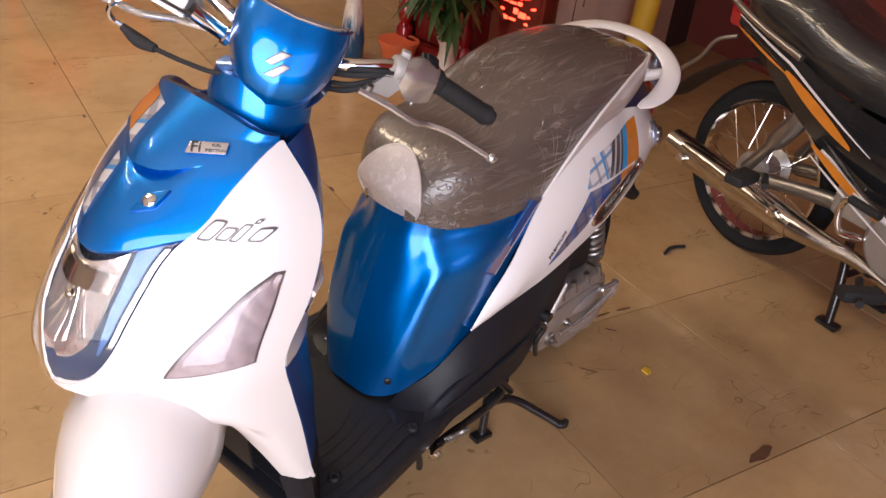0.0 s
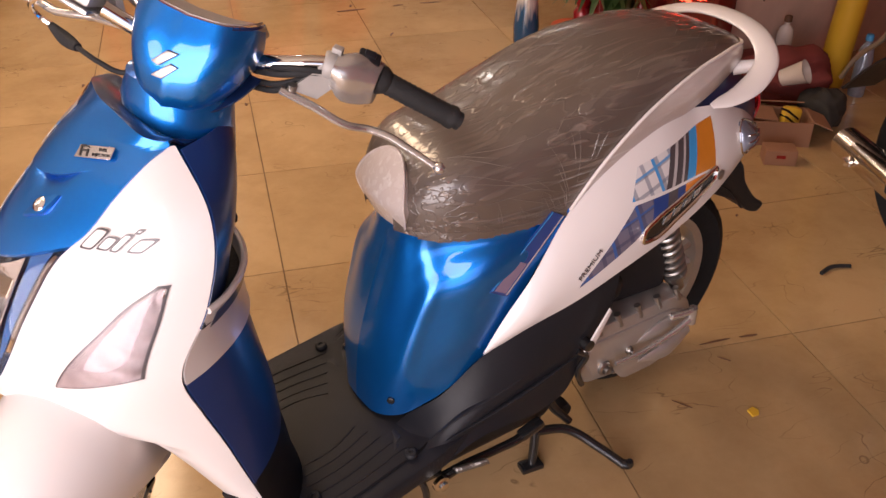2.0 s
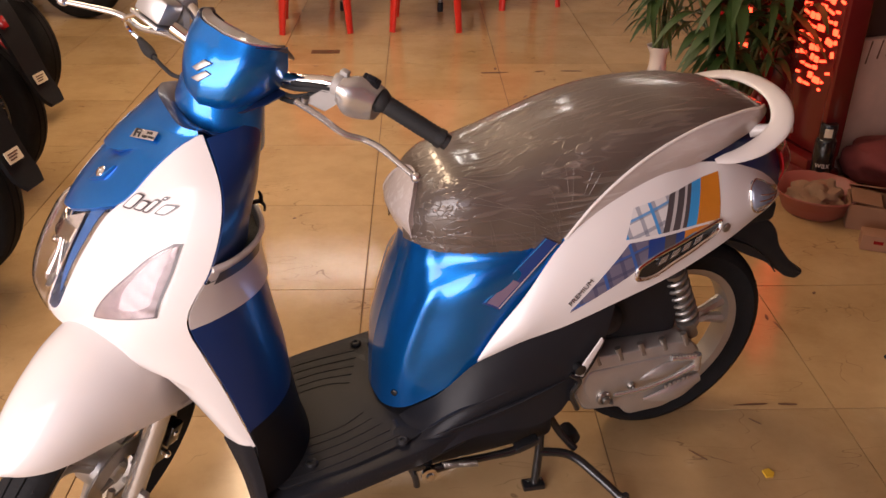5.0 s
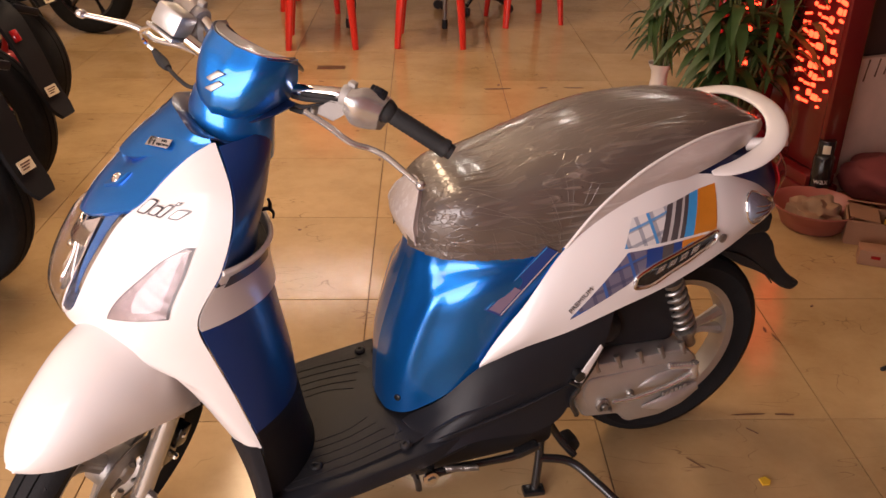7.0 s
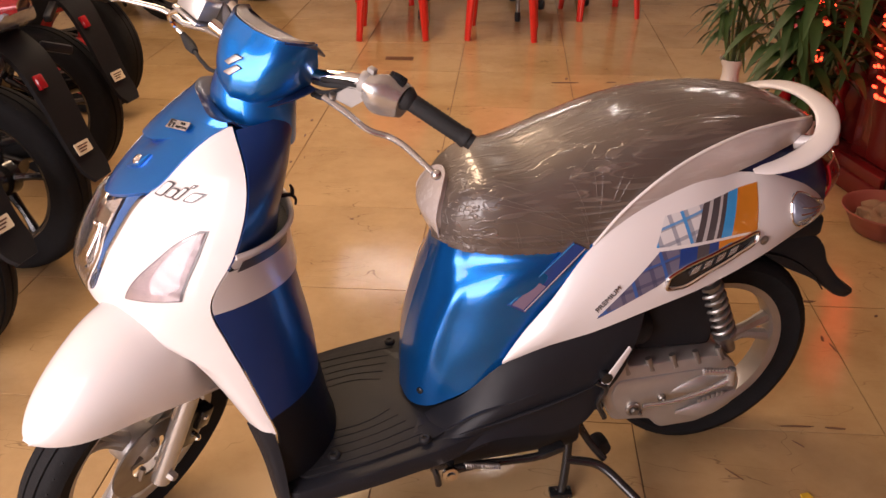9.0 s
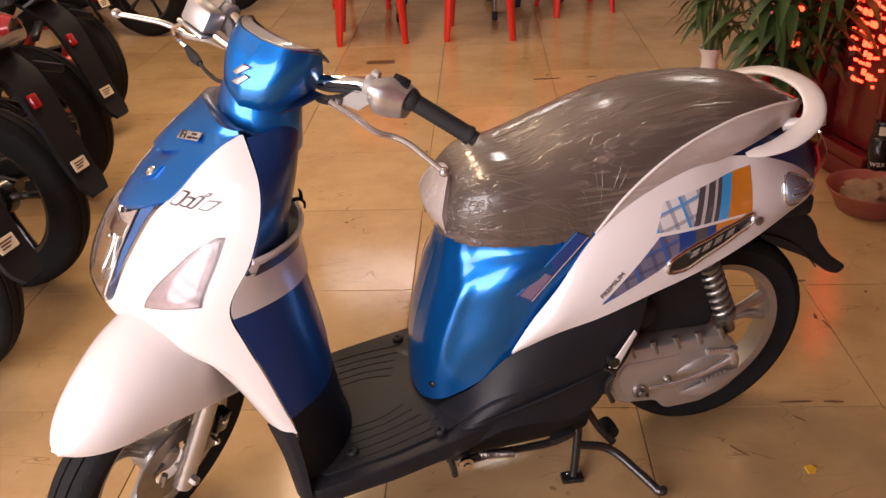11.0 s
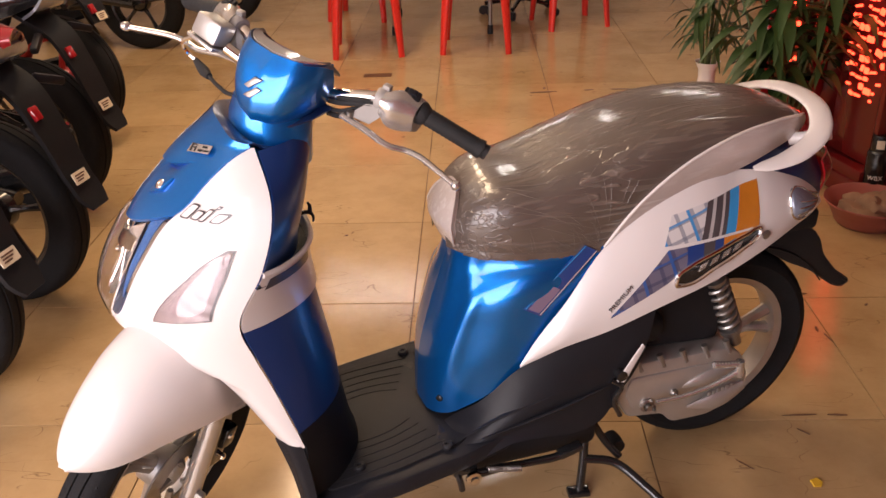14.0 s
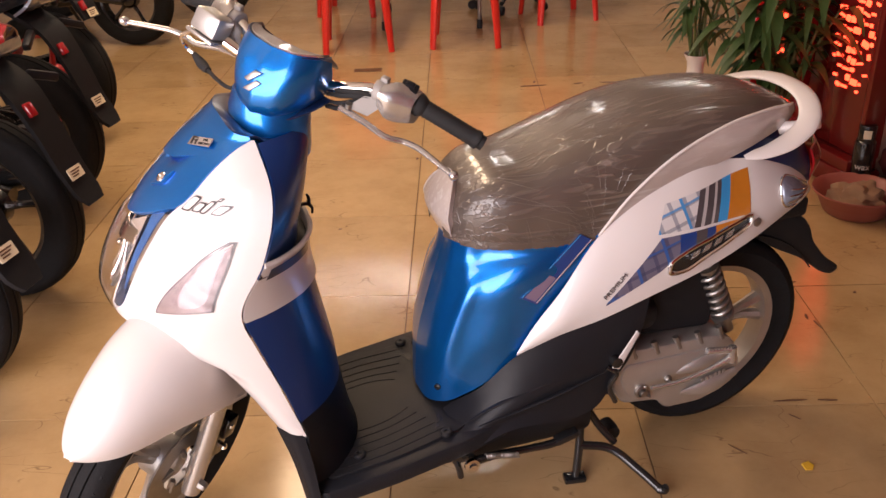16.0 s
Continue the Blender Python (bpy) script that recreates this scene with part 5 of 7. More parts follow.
bm = bmesh.new()
xs = [0.04 + 0.778 * (i / 60) ** 1.1 for i in range(61)]
grid = [[seat_at(x, k / 12, -1) for k in range(13)] + [seat_at(x, 1 - k / 12, 1) for k in range(1, 13)] for x in xs]
for i, x in enumerate(xs):
    for j, p in enumerate(grid[i]):
        k = max(0, 1 - i / 5)
        p.x -= 0.006 * k * (1 - min(1, abs((p.z - 0.69) / 0.06)))
sheet(bm, grid)
bmesh.ops.holes_fill(bm, edges=[e for e in bm.edges if e.is_boundary], sides=0)
seat = sp("seat", bm, SEAT, "dark vinyl seat in wrinkled clear film", angle=70)
# film-covered silver side bands with white piping, and the nose panel
BAND = spl([0.318, 0.343, 0.412, 0.501, 0.605, 0.68, 0.76, 0.805], [0.005, 0.07, 0.19, 0.3, 0.4, 0.43, 0.45, 0.45])
for s in (-1, 1):
    g = [[seat_at(0.318 + 0.487 * i / 40, 0.003 + BAND(0.318 + 0.487 * i / 40) * k / 6, s) for k in range(7)] for i in range(41)]
    bm = bmesh.new()
    sheet(bm, lifted(g, 0.003, (0, s, 0.2)), 0.002, (0, -s, -0.2))
    sp("side_band", bm, SEATB, "silver-grey seat side under film", parent=seat)
    bm = bmesh.new()
    tube(bm, [g[i][6] + Vector((0, s * 0.003, 0.001)) for i in range(0, 41, 4)], 0.003, 8, 1, 60)
    sp("piping", bm, PIPING, parent=seat)
nose = []
for i in range(15):
    t = i / 14
    row = []
    for j in range(17):
        u = j / 8 - 1
        zz = 0.639 + 0.112 * t
        half = 0.078 * math.sqrt(max(0.03, 1 - t ** 2.4)) * (0.76 + 0.24 * min(1, t * 3))
        y = u * half
        x = 0.02 + 0.022 * max(0, 1 - t * 2.6) + 2.6 * y * y + 0.05 * t ** 2.6
        row.append(Vector((x, y, zz)))
    nose.append(row)
bm = bmesh.new()
sheet(bm, nose, 0.02, (1, 0, 0))
sp("nose_panel", bm, SEATB, "silver-grey seat nose under film", parent=seat)
bm = bmesh.new()
tube(bm, [nose[i][0] for i in range(0, 15, 2)] + [nose[i][16] for i in range(14, -1, -2)], 0.002, 8, 1, 60)
sp("piping", bm, SEATB, parent=seat)
# straight creases pulled tight in the seat film, their glints drawn as pale tubes
rnd = random.Random(4)
lines = []
for k in range(12):
    a = rnd.uniform(0.1, 0.45)
    lines.append(((0.318, 0.04), (rnd.uniform(0.13, 0.44), rnd.uniform(0.22, 0.62)), a, rnd.uniform(a + 0.25, 1.0), 0.0008))
for k in range(26):
    x = rnd.uniform(0.08, 0.31)
    lines.append(((x, rnd.uniform(0.02, 0.06)), (x + rnd.uniform(-0.045, -0.01), rnd.uniform(0.12, 0.3)), 0.0, rnd.uniform(0.4, 1.0), 0.0007))
for k in range(26):
    x, v = rnd.uniform(0.27, 0.68), rnd.uniform(0.5, 0.86)
    d = rnd.uniform(0.4, 1.2)
    lines.append(((x, v), (x + 0.035 * d + rnd.uniform(-0.01, 0.01), v + 0.1 * d), 0.0, 1.0, 0.0008))
for k in range(12):
    x, v = rnd.uniform(0.12, 0.72), rnd.uniform(0.66, 0.95)
    lines.append(((x, v), (x + rnd.uniform(0.02, 0.07), v + rnd.uniform(-0.05, 0.03)), 0.0, 1.0, 0.0007))
for k in range(6):
    v = rnd.uniform(0.45, 0.75)
    lines.append(((0.1, v), (rnd.uniform(0.2, 0.36), v - rnd.uniform(0.15, 0.4)), rnd.uniform(0, 0.4), rnd.uniform(0.6, 1.0), 0.0008))
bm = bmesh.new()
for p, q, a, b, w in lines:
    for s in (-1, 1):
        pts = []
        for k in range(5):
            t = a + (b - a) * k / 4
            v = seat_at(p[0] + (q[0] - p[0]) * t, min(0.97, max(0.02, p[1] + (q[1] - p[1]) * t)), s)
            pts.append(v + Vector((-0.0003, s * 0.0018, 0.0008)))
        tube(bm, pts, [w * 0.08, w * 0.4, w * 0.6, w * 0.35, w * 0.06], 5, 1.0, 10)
tagged(sp("film_creases", bm, FILM, "thin film creases with their glints put in as pale colour", parent=seat), "thin film creases with their glints put in as pale colour", "", "", "stuff")
# film hem hanging below the seat edge
bm = bmesh.new()
g = []
for i in range(70):
    x = 0.06 + 0.25 * i / 69
    p = seat_at(x, 0.02, -1)
    wob = 0.0005 * math.sin(i * 1.7) + 0.0006 * math.sin(i * 0.63)
    g.append([p + Vector((0, -0.002, 0.01)), p + Vector((0, -0.004 + wob * 0.4, -0.002)), p + Vector((0, -0.003 + wob, -0.006 + wob))])
sheet(bm, g, 0.0008, (0, 1, 0))
sp("film_hem", bm, SEAT, parent=seat)

# tail, grab rail, tail lamp
bm = bmesh.new()
rows = []
for x, w, z0, z1 in ((0.56, 0.13, 0.66, 0.755), (0.64, 0.135, 0.65, 0.765), (0.72, 0.13, 0.64, 0.762), (0.79, 0.112, 0.635, 0.745), (0.84, 0.09, 0.63, 0.715)):
    rows.append([(x, -w, z0), (x, -w * 0.98, (z0 + z1) / 2 + 0.012), (x, -w * 0.7, z1), (x, 0, z1 + 0.012), (x, w * 0.7, z1), (x, w * 0.98, (z0 + z1) / 2 + 0.012), (x, w, z0)])
sheet(bm, loft(rows, 30, 20), 0.004, (0, 0, -1))
sp("tail_cover", bm, NAVY, "dark blue tail cover")
bm = bmesh.new()
rows = [[(0.835, -0.092, 0.716), (0.87, -0.06, 0.722), (0.885, 0, 0.725), (0.87, 0.06, 0.722), (0.835, 0.092, 0.716)], [(0.845, -0.098, 0.68), (0.892, -0.06, 0.682), (0.908, 0, 0.684), (0.892, 0.06, 0.682), (0.845, 0.098, 0.68)], [(0.84, -0.095, 0.642), (0.882, -0.055, 0.64), (0.895, 0, 0.64), (0.882, 0.055, 0.64), (0.84, 0.095, 0.642)]]
sheet(bm, loft(rows, 24, 12), 0.004, (-1, 0, 0))
sp("tail_lamp", bm, REDLENS, "red tail lamp")
bm = bmesh.new()
half = [(0.618, -0.158, 0.757), (0.66, -0.166, 0.765), (0.72, -0.162, 0.782), (0.768, -0.141, 0.803), (0.803, -0.09, 0.824), (0.818, 0, 0.834)]
full = half + [(x, -y, z) for x, y, z in half[-2::-1]]
tube(bm, full, [0.006, 0.0135, 0.0165, 0.019, 0.021] + [0.0215] * 21 + [0.021, 0.019, 0.0165, 0.0135, 0.006], 24, 0.32, 90, (0, -0.35, 1))
sp("grab_rail", bm, WHITE, "white painted grab rail")
for s in (-1, 1):
    bm = bmesh.new()
    tube(bm, [(0.745, s * 0.09, 0.775), (0.775, s * 0.125, 0.788), (0.79, s * 0.145, 0.8)], [0.014, 0.012, 0.013], 10)
    sp("rail_bracket", bm, WHITE)

# engine, transmission cover, air box, shock absorber
CASE = [(0.36, 0.29), (0.372, 0.37), (0.45, 0.364), (0.58, 0.36), (0.625, 0.355), (0.652, 0.33), (0.673, 0.275), (0.664, 0.223), (0.62, 0.2), (0.582, 0.188), (0.497, 0.19), (0.472, 0.22), (0.388, 0.232)]
YZ = pose(0, 0, 0, 90, 0, 0)  # outline (x, z) standing upright, depth along y
bm = bmesh.new()
plate(bm, rounded(CASE, 0.012), 0.11, Matrix.Translation((0, -0.125, 0)) @ YZ, 0.007)
case = sp("transmission_cover", bm, ALLOY, "silver cast transmission cover")
# a raised step along the top, two long blisters and the rim below
bm = bmesh.new()
plate(bm, rounded([(0.375, 0.3), (0.385, 0.336), (0.6, 0.332), (0.645, 0.31), (0.63, 0.262), (0.5, 0.25), (0.4, 0.248)], 0.015), 0.008, Matrix.Translation((0, -0.181, 0)) @ YZ, 0.004)
sp("cover_face", bm, ALLOY, parent=case)
for pts, rad in (([(0.505, -0.183, 0.284), (0.555, -0.188, 0.298), (0.64, -0.184, 0.302)], [0.003, 0.02, 0.014]), ([(0.53, -0.182, 0.226), (0.59, -0.188, 0.232), (0.662, -0.184, 0.254)], [0.004, 0.022, 0.012])):
    bm = bmesh.new()
    tube(bm, pts, rad, 14, 0.45, 18, (0, 1, 0))
    sp("cast_bulge", bm, ALLOY, parent=case)
for k in range(6):
    bm = bmesh.new()
    block(bm, pose(0.575 + 0.0105 * k, -0.1895, 0.2545 + 0.0022 * k, 90, 0, 0), 0.007, 0.009, 0.0022, 0.0006)
    sp("raised_bar", bm, ALLOY, parent=case)
for k in range(5):
    bm = bmesh.new()
    x = 0.41 + 0.052 * k
    tube(bm, [(x, -0.178, 0.346), (x - 0.01, -0.172, 0.374)], [0.0055, 0.007], 8)
    sp("case_screw", bm, STEEL, parent=case)
for x, z, r in ((0.426, 0.262, 0.016), (0.489, 0.278, 0.009), (0.441, 0.252, 0.007)):
    bm = bmesh.new()
    lathe(bm, [(r, 0), (r, 0.008), (r * 0.75, 0.011), (r * 0.66, 0.011), (r * 0.6, 0.007), (r * 0.45, 0.007), (r * 0.42, 0.018), (0, 0.019)], 18, Matrix.Translation((x, -0.182, z)) @ SIDEWAYS)
    sp("case_bolt", bm, STEEL, parent=case)
bm = bmesh.new()
tube(bm, [(0.44, -0.2, 0.277), (0.5, -0.206, 0.281), (0.56, -0.212, 0.297), (0.617, -0.218, 0.325)], [0.0045, 0.005, 0.0055, 0.0085], 10)
kick = sp("kick_starter", bm, SILVER, "silver kick starter lever")
bm = bmesh.new()
tube(bm, [(0.618, -0.219, 0.314), (0.6165, -0.219, 0.336), (0.615, -0.219, 0.352)], 0.009, 12)
sp("knuckle", bm, SILVER, parent=kick)
bm = bmesh.new()
prof = [(0.0, 0.0)] + [(0.0062 + (0.0016 if k % 2 else 0), 0.004 * k) for k in range(17)] + [(0.0, 0.066)]
lathe(bm, prof, 14, Matrix.Translation((0.614, -0.219, 0.345)) @ Vector((-0.98, 0, 0.18)).to_track_quat("Z", "Y").to_matrix().to_4x4())
sp("kick_pedal", bm, SILVER, parent=kick)
bm = bmesh.new()
plate(bm, rounded([(0.43, 0.375), (0.42, 0.45), (0.45, 0.5), (0.575, 0.53), (0.605, 0.44), (0.61, 0.36)], 0.02), 0.09, Matrix.Translation((0, -0.1, 0)) @ YZ, 0.01)
sp("air_box", bm, BLACK, "black plastic air box")
bm = bmesh.new()
tube(bm, [(0.36, -0.13, 0.47), (0.4, -0.15, 0.45), (0.44, -0.14, 0.43)], [0.035, 0.04, 0.035], 16)
sp("intake_duct", bm, BLACK)
bm = bmesh.new()
plate(bm, [(0.335, 0.365), (0.352, 0.358), (0.39, 0.436), (0.384, 0.444)], 0.004, Matrix.Translation((0, -0.212, 0)) @ YZ, 0.001)
sp("cable_cover", bm, WHITE, "small white triangular cable cover")
bm = bmesh.new()
tube(bm, [(0.33, -0.2, 0.36), (0.35, -0.205, 0.345), (0.34, -0.2, 0.31), (0.36, -0.195, 0.26)], 0.006, 8)
lathe(bm, [(0.012, 0), (0.012, 0.02), (0, 0.022)], 12, Matrix.Translation((0.345, -0.195, 0.375)) @ SIDEWAYS)
sp("cable_clamp", bm, ENAMEL)
bm = bmesh.new()
block(bm, pose(0.42, 0.0, 0.3), 0.26, 0.16, 0.2, 0.03)
block(bm, pose(0.35, -0.08, 0.34), 0.08, 0.16, 0.2, 0.02)
sp("engine_block", bm, BLACK)
s0, s1 = Vector((0.574, -0.135, 0.53)), Vector((0.66, -0.135, 0.335))
d = (s1 - s0).normalized()
m = Matrix.Translation(s0) @ d.to_track_quat("Z", "Y").to_matrix().to_4x4()
bm = bmesh.new()
L = (s1 - s0).length
lathe(bm, [(0.014, 0), (0.014, 0.02), (0.024, 0.022), (0.024, 0.03), (0.013, 0.032), (0.013, L - 0.05), (0.024, L - 0.048), (0.024, L - 0.036), (0.015, L - 0.034), (0.015, L), (0, L)], 20, m)
shock = sp("shock_absorber", bm, STEEL, "rear shock absorber with chrome coil spring")
bm = bmesh.new()
turns = 6.5
tube(bm, [m @ Vector((0.0225 * math.cos(2 * math.pi * turns * k / 90), 0.0225 * math.sin(2 * math.pi * turns * k / 90), 0.03 + (L - 0.078) * k / 90)) for k in range(91)], 0.0052, 8, 1, 180)
sp("coil_spring", bm, STEEL, parent=shock)
wheel(scooter, "rear_wheel", pose(0.69, 0, 0.247), 0.248, 0.09, 0.186, 3, ALLOY, 0.06)
bm = bmesh.new()
g = []
for i in range(20):
    a = radians(35 + 130 * i / 19)
    g.append([Vector((0.69 - 0.285 * math.cos(a) * -1, y, 0.247 + 0.285 * math.sin(a) - abs(y) ** 2 * 3)) for y in (-0.065, -0.05, -0.02, 0.02, 0.05, 0.065)])
sheet(bm, g, 0.003, (0, 0, -1))
sp("rear_inner_fender", bm, BLACK)
bm = bmesh.new()
plate(bm, rounded([(0.76, 0.5), (0.8, 0.56), (0.885, 0.532), (0.912, 0.5), (0.925, 0.462), (0.975, 0.405), (1.018, 0.372), (1.0, 0.356), (0.97, 0.366), (0.9, 0.42), (0.83, 0.455)], 0.02), 0.115, Matrix.Translation((0, 0, 0)) @ YZ, 0.008)
block(bm, pose(0.84, 0, 0.56), 0.09, 0.13, 0.05, 0.012)
sp("rear_mudguard", bm, BLACK, "black plastic rear mudguard flap")

# stands
bm = bmesh.new()
for s in (-1, 1):
    tube(bm, [(0.325, s * 0.1, 0.235), (0.322, s * 0.125, 0.12), (0.312, s * 0.138, 0.012)], 0.0098, 12)
    block(bm, pose(0.309, s * 0.138, 0.011, 0, 0, 10 * s), 0.05, 0.03, 0.014, 0.004)
    tube(bm, [(0.335, s * 0.1, 0.2), (0.375, s * 0.12, 0.125), (0.405, s * 0.135, 0.085)], 0.009, 10)
tube(bm, [(0.325, -0.12, 0.13), (0.325, 0.12, 0.13)], 0.009, 10)
tube(bm, [(0.32, -0.13, 0.098), (0.385, -0.15, 0.085), (0.43, -0.205, 0.055), (0.46, -0.254, 0.03)], 0.0098, 12)
tube(bm, [(0.456, -0.249, 0.031), (0.466, -0.26, 0.034), (0.465, -0.262, 0.046)], [0.011, 0.01, 0.007], 10)
stand = sp("centre_stand", bm, ENAMEL, "black tubular centre stand, lowered")
bm = bmesh.new()
lathe(bm, [(0.018, -0.02), (0.02, 0.0), (0.018, 0.02), (0.0, 0.022)], 16, Matrix.Translation((0.415, -0.09, 0.085)) @ SIDEWAYS)
sp("stand_buffer", bm, RUBBER, parent=stand)
bm = bmesh.new()
tube(bm, [(0.045, -0.188, 0.186), (0.1, -0.182, 0.182), (0.18, -0.178, 0.172), (0.24, -0.176, 0.17), (0.285, -0.172, 0.186)], [0.01, 0.0085, 0.008, 0.009, 0.007], 12)
block(bm, pose(0.262, -0.175, 0.178, 0, -15, 0), 0.055, 0.024, 0.016, 0.005)
sst = sp("side_stand", bm, ENAMEL, "black folded side stand")
bm = bmesh.new()
lathe(bm, [(0.016, 0), (0.016, 0.008), (0.01, 0.01), (0.009, 0.016), (0, 0.017)], 18, Matrix.Translation((0.04, -0.194, 0.186)) @ SIDEWAYS)
sp("pivot_bolt", bm, CHROME, parent=sst)
bm = bmesh.new()
tube(bm, [Vector((0.07 + 0.072 * k / 90, -0.198 + 0.0055 * math.cos(k * 1.1), 0.201 - 0.018 * k / 90 + 0.0055 * math.sin(k * 1.1))) for k in range(91)], 0.0016, 6, 1, 300)
sp("return_spring", bm, STEEL, parent=sst)
bm = bmesh.new()
tube(bm, [(0.01, -0.17, 0.2), (0.02, -0.18, 0.16), (0.022, -0.18, 0.145)], 0.007, 8)
block(bm, pose(0.03, -0.17, 0.2), 0.05, 0.02, 0.04, 0.004)
sp("stand_bracket", bm, ENAMEL, parent=sst)


# ---- room ----
def setting(name, bm, material, label="", smooth=False):
    return tagged(part(name, bm, material, None, smooth=smooth), label, "", "", "structure")


bm = bmesh.new()
block(bm, pose(-0.6, 0.6, -0.054), 9.0, 13.2, 0.1)
floor = setting("floor", bm, GROUT, "beige glazed tile floor with dark joints")
bm = bmesh.new()
block(bm, pose(-0.6, 7.26, 1.6), 9.2, 0.12, 3.3)
setting("wall_north", bm, WALL, "plain warm painted wall")
# dark red-brown is added here to dim and redden the bounced light
bm = bmesh.new()
block(bm, pose(3.36, 0.6, 1.6), 0.12, 13.2, 3.3)
setting("wall_east", bm, mat("red_bounce_wall", (0.22, 0.05, 0.04), 0.7, 0, 0, 0.1, 1.5, 0.2, 150), "plain wall, red-brown added to dim and redden the bounce")
bm = bmesh.new()
block(bm, pose(-5.16, 0.6, 1.6), 0.12, 13.2, 3.3)
setting("wall_west", bm, WALL, "plain warm painted wall")
# wall out of view; its red is added to tint reflections on the seat
bm = bmesh.new()
block(bm, pose(-4.6, -3.46, 1.6), 1.1, 0.12, 3.3)
block(bm, pose(1.85, -3.46, 1.6), 3.1, 0.12, 3.3)
block(bm, pose(-1.875, -3.46, 2.95), 4.35, 0.12, 0.6)
setting("wall_south", bm, REDTINT, "unseen wall, reddened to tint reflections, with a wide open shopfront")
bm = bmesh.new()
block(bm, pose(-0.9, 0.6, 3.3), 8.6, 13.3, 0.1)
setting("ceiling", bm, CEIL, "pale painted ceiling")
bm = bmesh.new()
block(bm, pose(0, -45, -0.12), 160, 78, 0.1)
setting("ground", bm, mat("street_concrete", (0.3, 0.28, 0.25), 0.8, 0, 0, 0.2, 0.6, 0.3, 30), "pale street paving outside")


def tube_lamp(x, y, z, rz):
    t = thing("tube_lamp", pose(x, y, z, 0, 0, rz), "white fluorescent tube lamp on the ceiling", "ceiling lamp", "ceiling tube lamps")
    bm = bmesh.new()
    block(bm, pose(0, 0, 0), 1.24, 0.07, 0.05, 0.008)
    part("body", bm, CERAMIC, t)
    bm = bmesh.new()
    tube(bm, [(-0.6, 0, -0.045), (0.6, 0, -0.045)], 0.014, 12)
    part("tube", bm, TUBE, t)


tube_lamp(0.3, 2.9, 3.22, 90)
tube_lamp(-0.75, 5.75, 3.2, 0)
tube_lamp(2.6, 6.3, 3.2, 0)
tube_lamp(-2.2, 1.0, 3.22, 90)


# red plastic chairs
def plastic_chair(m):
    c = thing("plastic_chair", m, "red moulded plastic chair on splayed legs", "chair", "red plastic chairs")
    for sx in (-1, 1):
        for sy in (-1, 1):
            bm = bmesh.new()
            a = [(sx * 0.17, sy * 0.17, 0.43), (sx * 0.19, sy * 0.185, 0.2), (sx * 0.205, sy * 0.2, 0.0)]
            tube(bm, a, [0.034, 0.028, 0.022], 10, 0.8)
            part("leg", bm, REDPL, c)
    bm = bmesh.new()
    plate(bm, rounded([(-0.21, -0.21), (0.21, -0.21), (0.2, 0.2), (-0.2, 0.2)], 0.06), 0.03, Matrix.Translation((0, 0, 0.44)), 0.008)
    part("seat", bm, REDPL, c)
    bm = bmesh.new()
    sheet(bm, loft([[(-0.19, 0.18, 0.45), (0, 0.21, 0.45), (0.19, 0.18, 0.45)], [(-0.2, 0.22, 0.65), (0, 0.26, 0.65), (0.2, 0.22, 0.65)], [(-0.17, 0.26, 0.84), (0, 0.3, 0.87), (0.17, 0.26, 0.84)]], 16, 12), 0.012, (0, -1, 0))
    part("backrest", bm, REDPL, c)
    return c


ch = plastic_chair(pose(-0.42, 3.24, 0, 0, 0, 4))
for x, y, r in ((0.27, 3.27, -3), (0.93, 3.88, 15), (-0.55, 4.3, 170)):
    copy_thing(ch, pose(x, y, 0, 0, 0, r))


def swivel_chair(m):
    c = thing("swivel_chair", m, "dark office swivel chair on castors", "chair")
    bm = bmesh.new()
    tube(bm, [(0, 0, 0.09), (0, 0, 0.45)], 0.025, 12)
    part("column", bm, STEEL, c)
    for k in range(5):
        a = 2 * math.pi * k / 5 + 0.3
        bm = bmesh.new()
        tube(bm, [(0, 0, 0.12), (0.27 * math.cos(a), 0.27 * math.sin(a), 0.08)], 0.016, 8)
        arm = part("arm", bm, ENAMEL, c)
        bm = bmesh.new()
        lathe(bm, [(0.03, -0.02), (0.034, 0), (0.03, 0.02)], 16, pose(0.28 * math.cos(a), 0.28 * math.sin(a), 0.034, 90, 0, math.degrees(a)))
        part("castor", bm, RUBBER, arm)
    bm = bmesh.new()
    plate(bm, rounded([(-0.22, -0.22), (0.22, -0.22), (0.22, 0.22), (-0.22, 0.22)], 0.06), 0.07, Matrix.Translation((0, 0, 0.49)), 0.02)
    part("seat", bm, BLACK, c)


swivel_chair(pose(0.62, 4.25, 0, 0, 0, 20))


# metal-legged table behind the chairs
tb = thing("folding_table", pose(0.05, 3.95, 0), "table with slim steel legs and dark rubber feet", "table")
bm = bmesh.new()
block(bm, pose(0, 0, 0.73), 0.8, 0.7, 0.03, 0.006)
part("tabletop", bm, CARD, tb)
for x, y in ((-0.33, -0.3), (0.32, -0.33), (-0.33, 0.3), (0.33, 0.3)):
    bm = bmesh.new()
    tube(bm, [(x, y, 0.04), (x, y, 0.72)], 0.014, 10)
    leg = part("leg", bm, STEEL, tb)
    bm = bmesh.new()
    lathe(bm, [(0.018, 0), (0.02, 0.02), (0.018, 0.06), (0, 0.06)], 12, Matrix.Translation((x, y, 0)))
    part("rubber_foot", bm, RUBBER, leg)


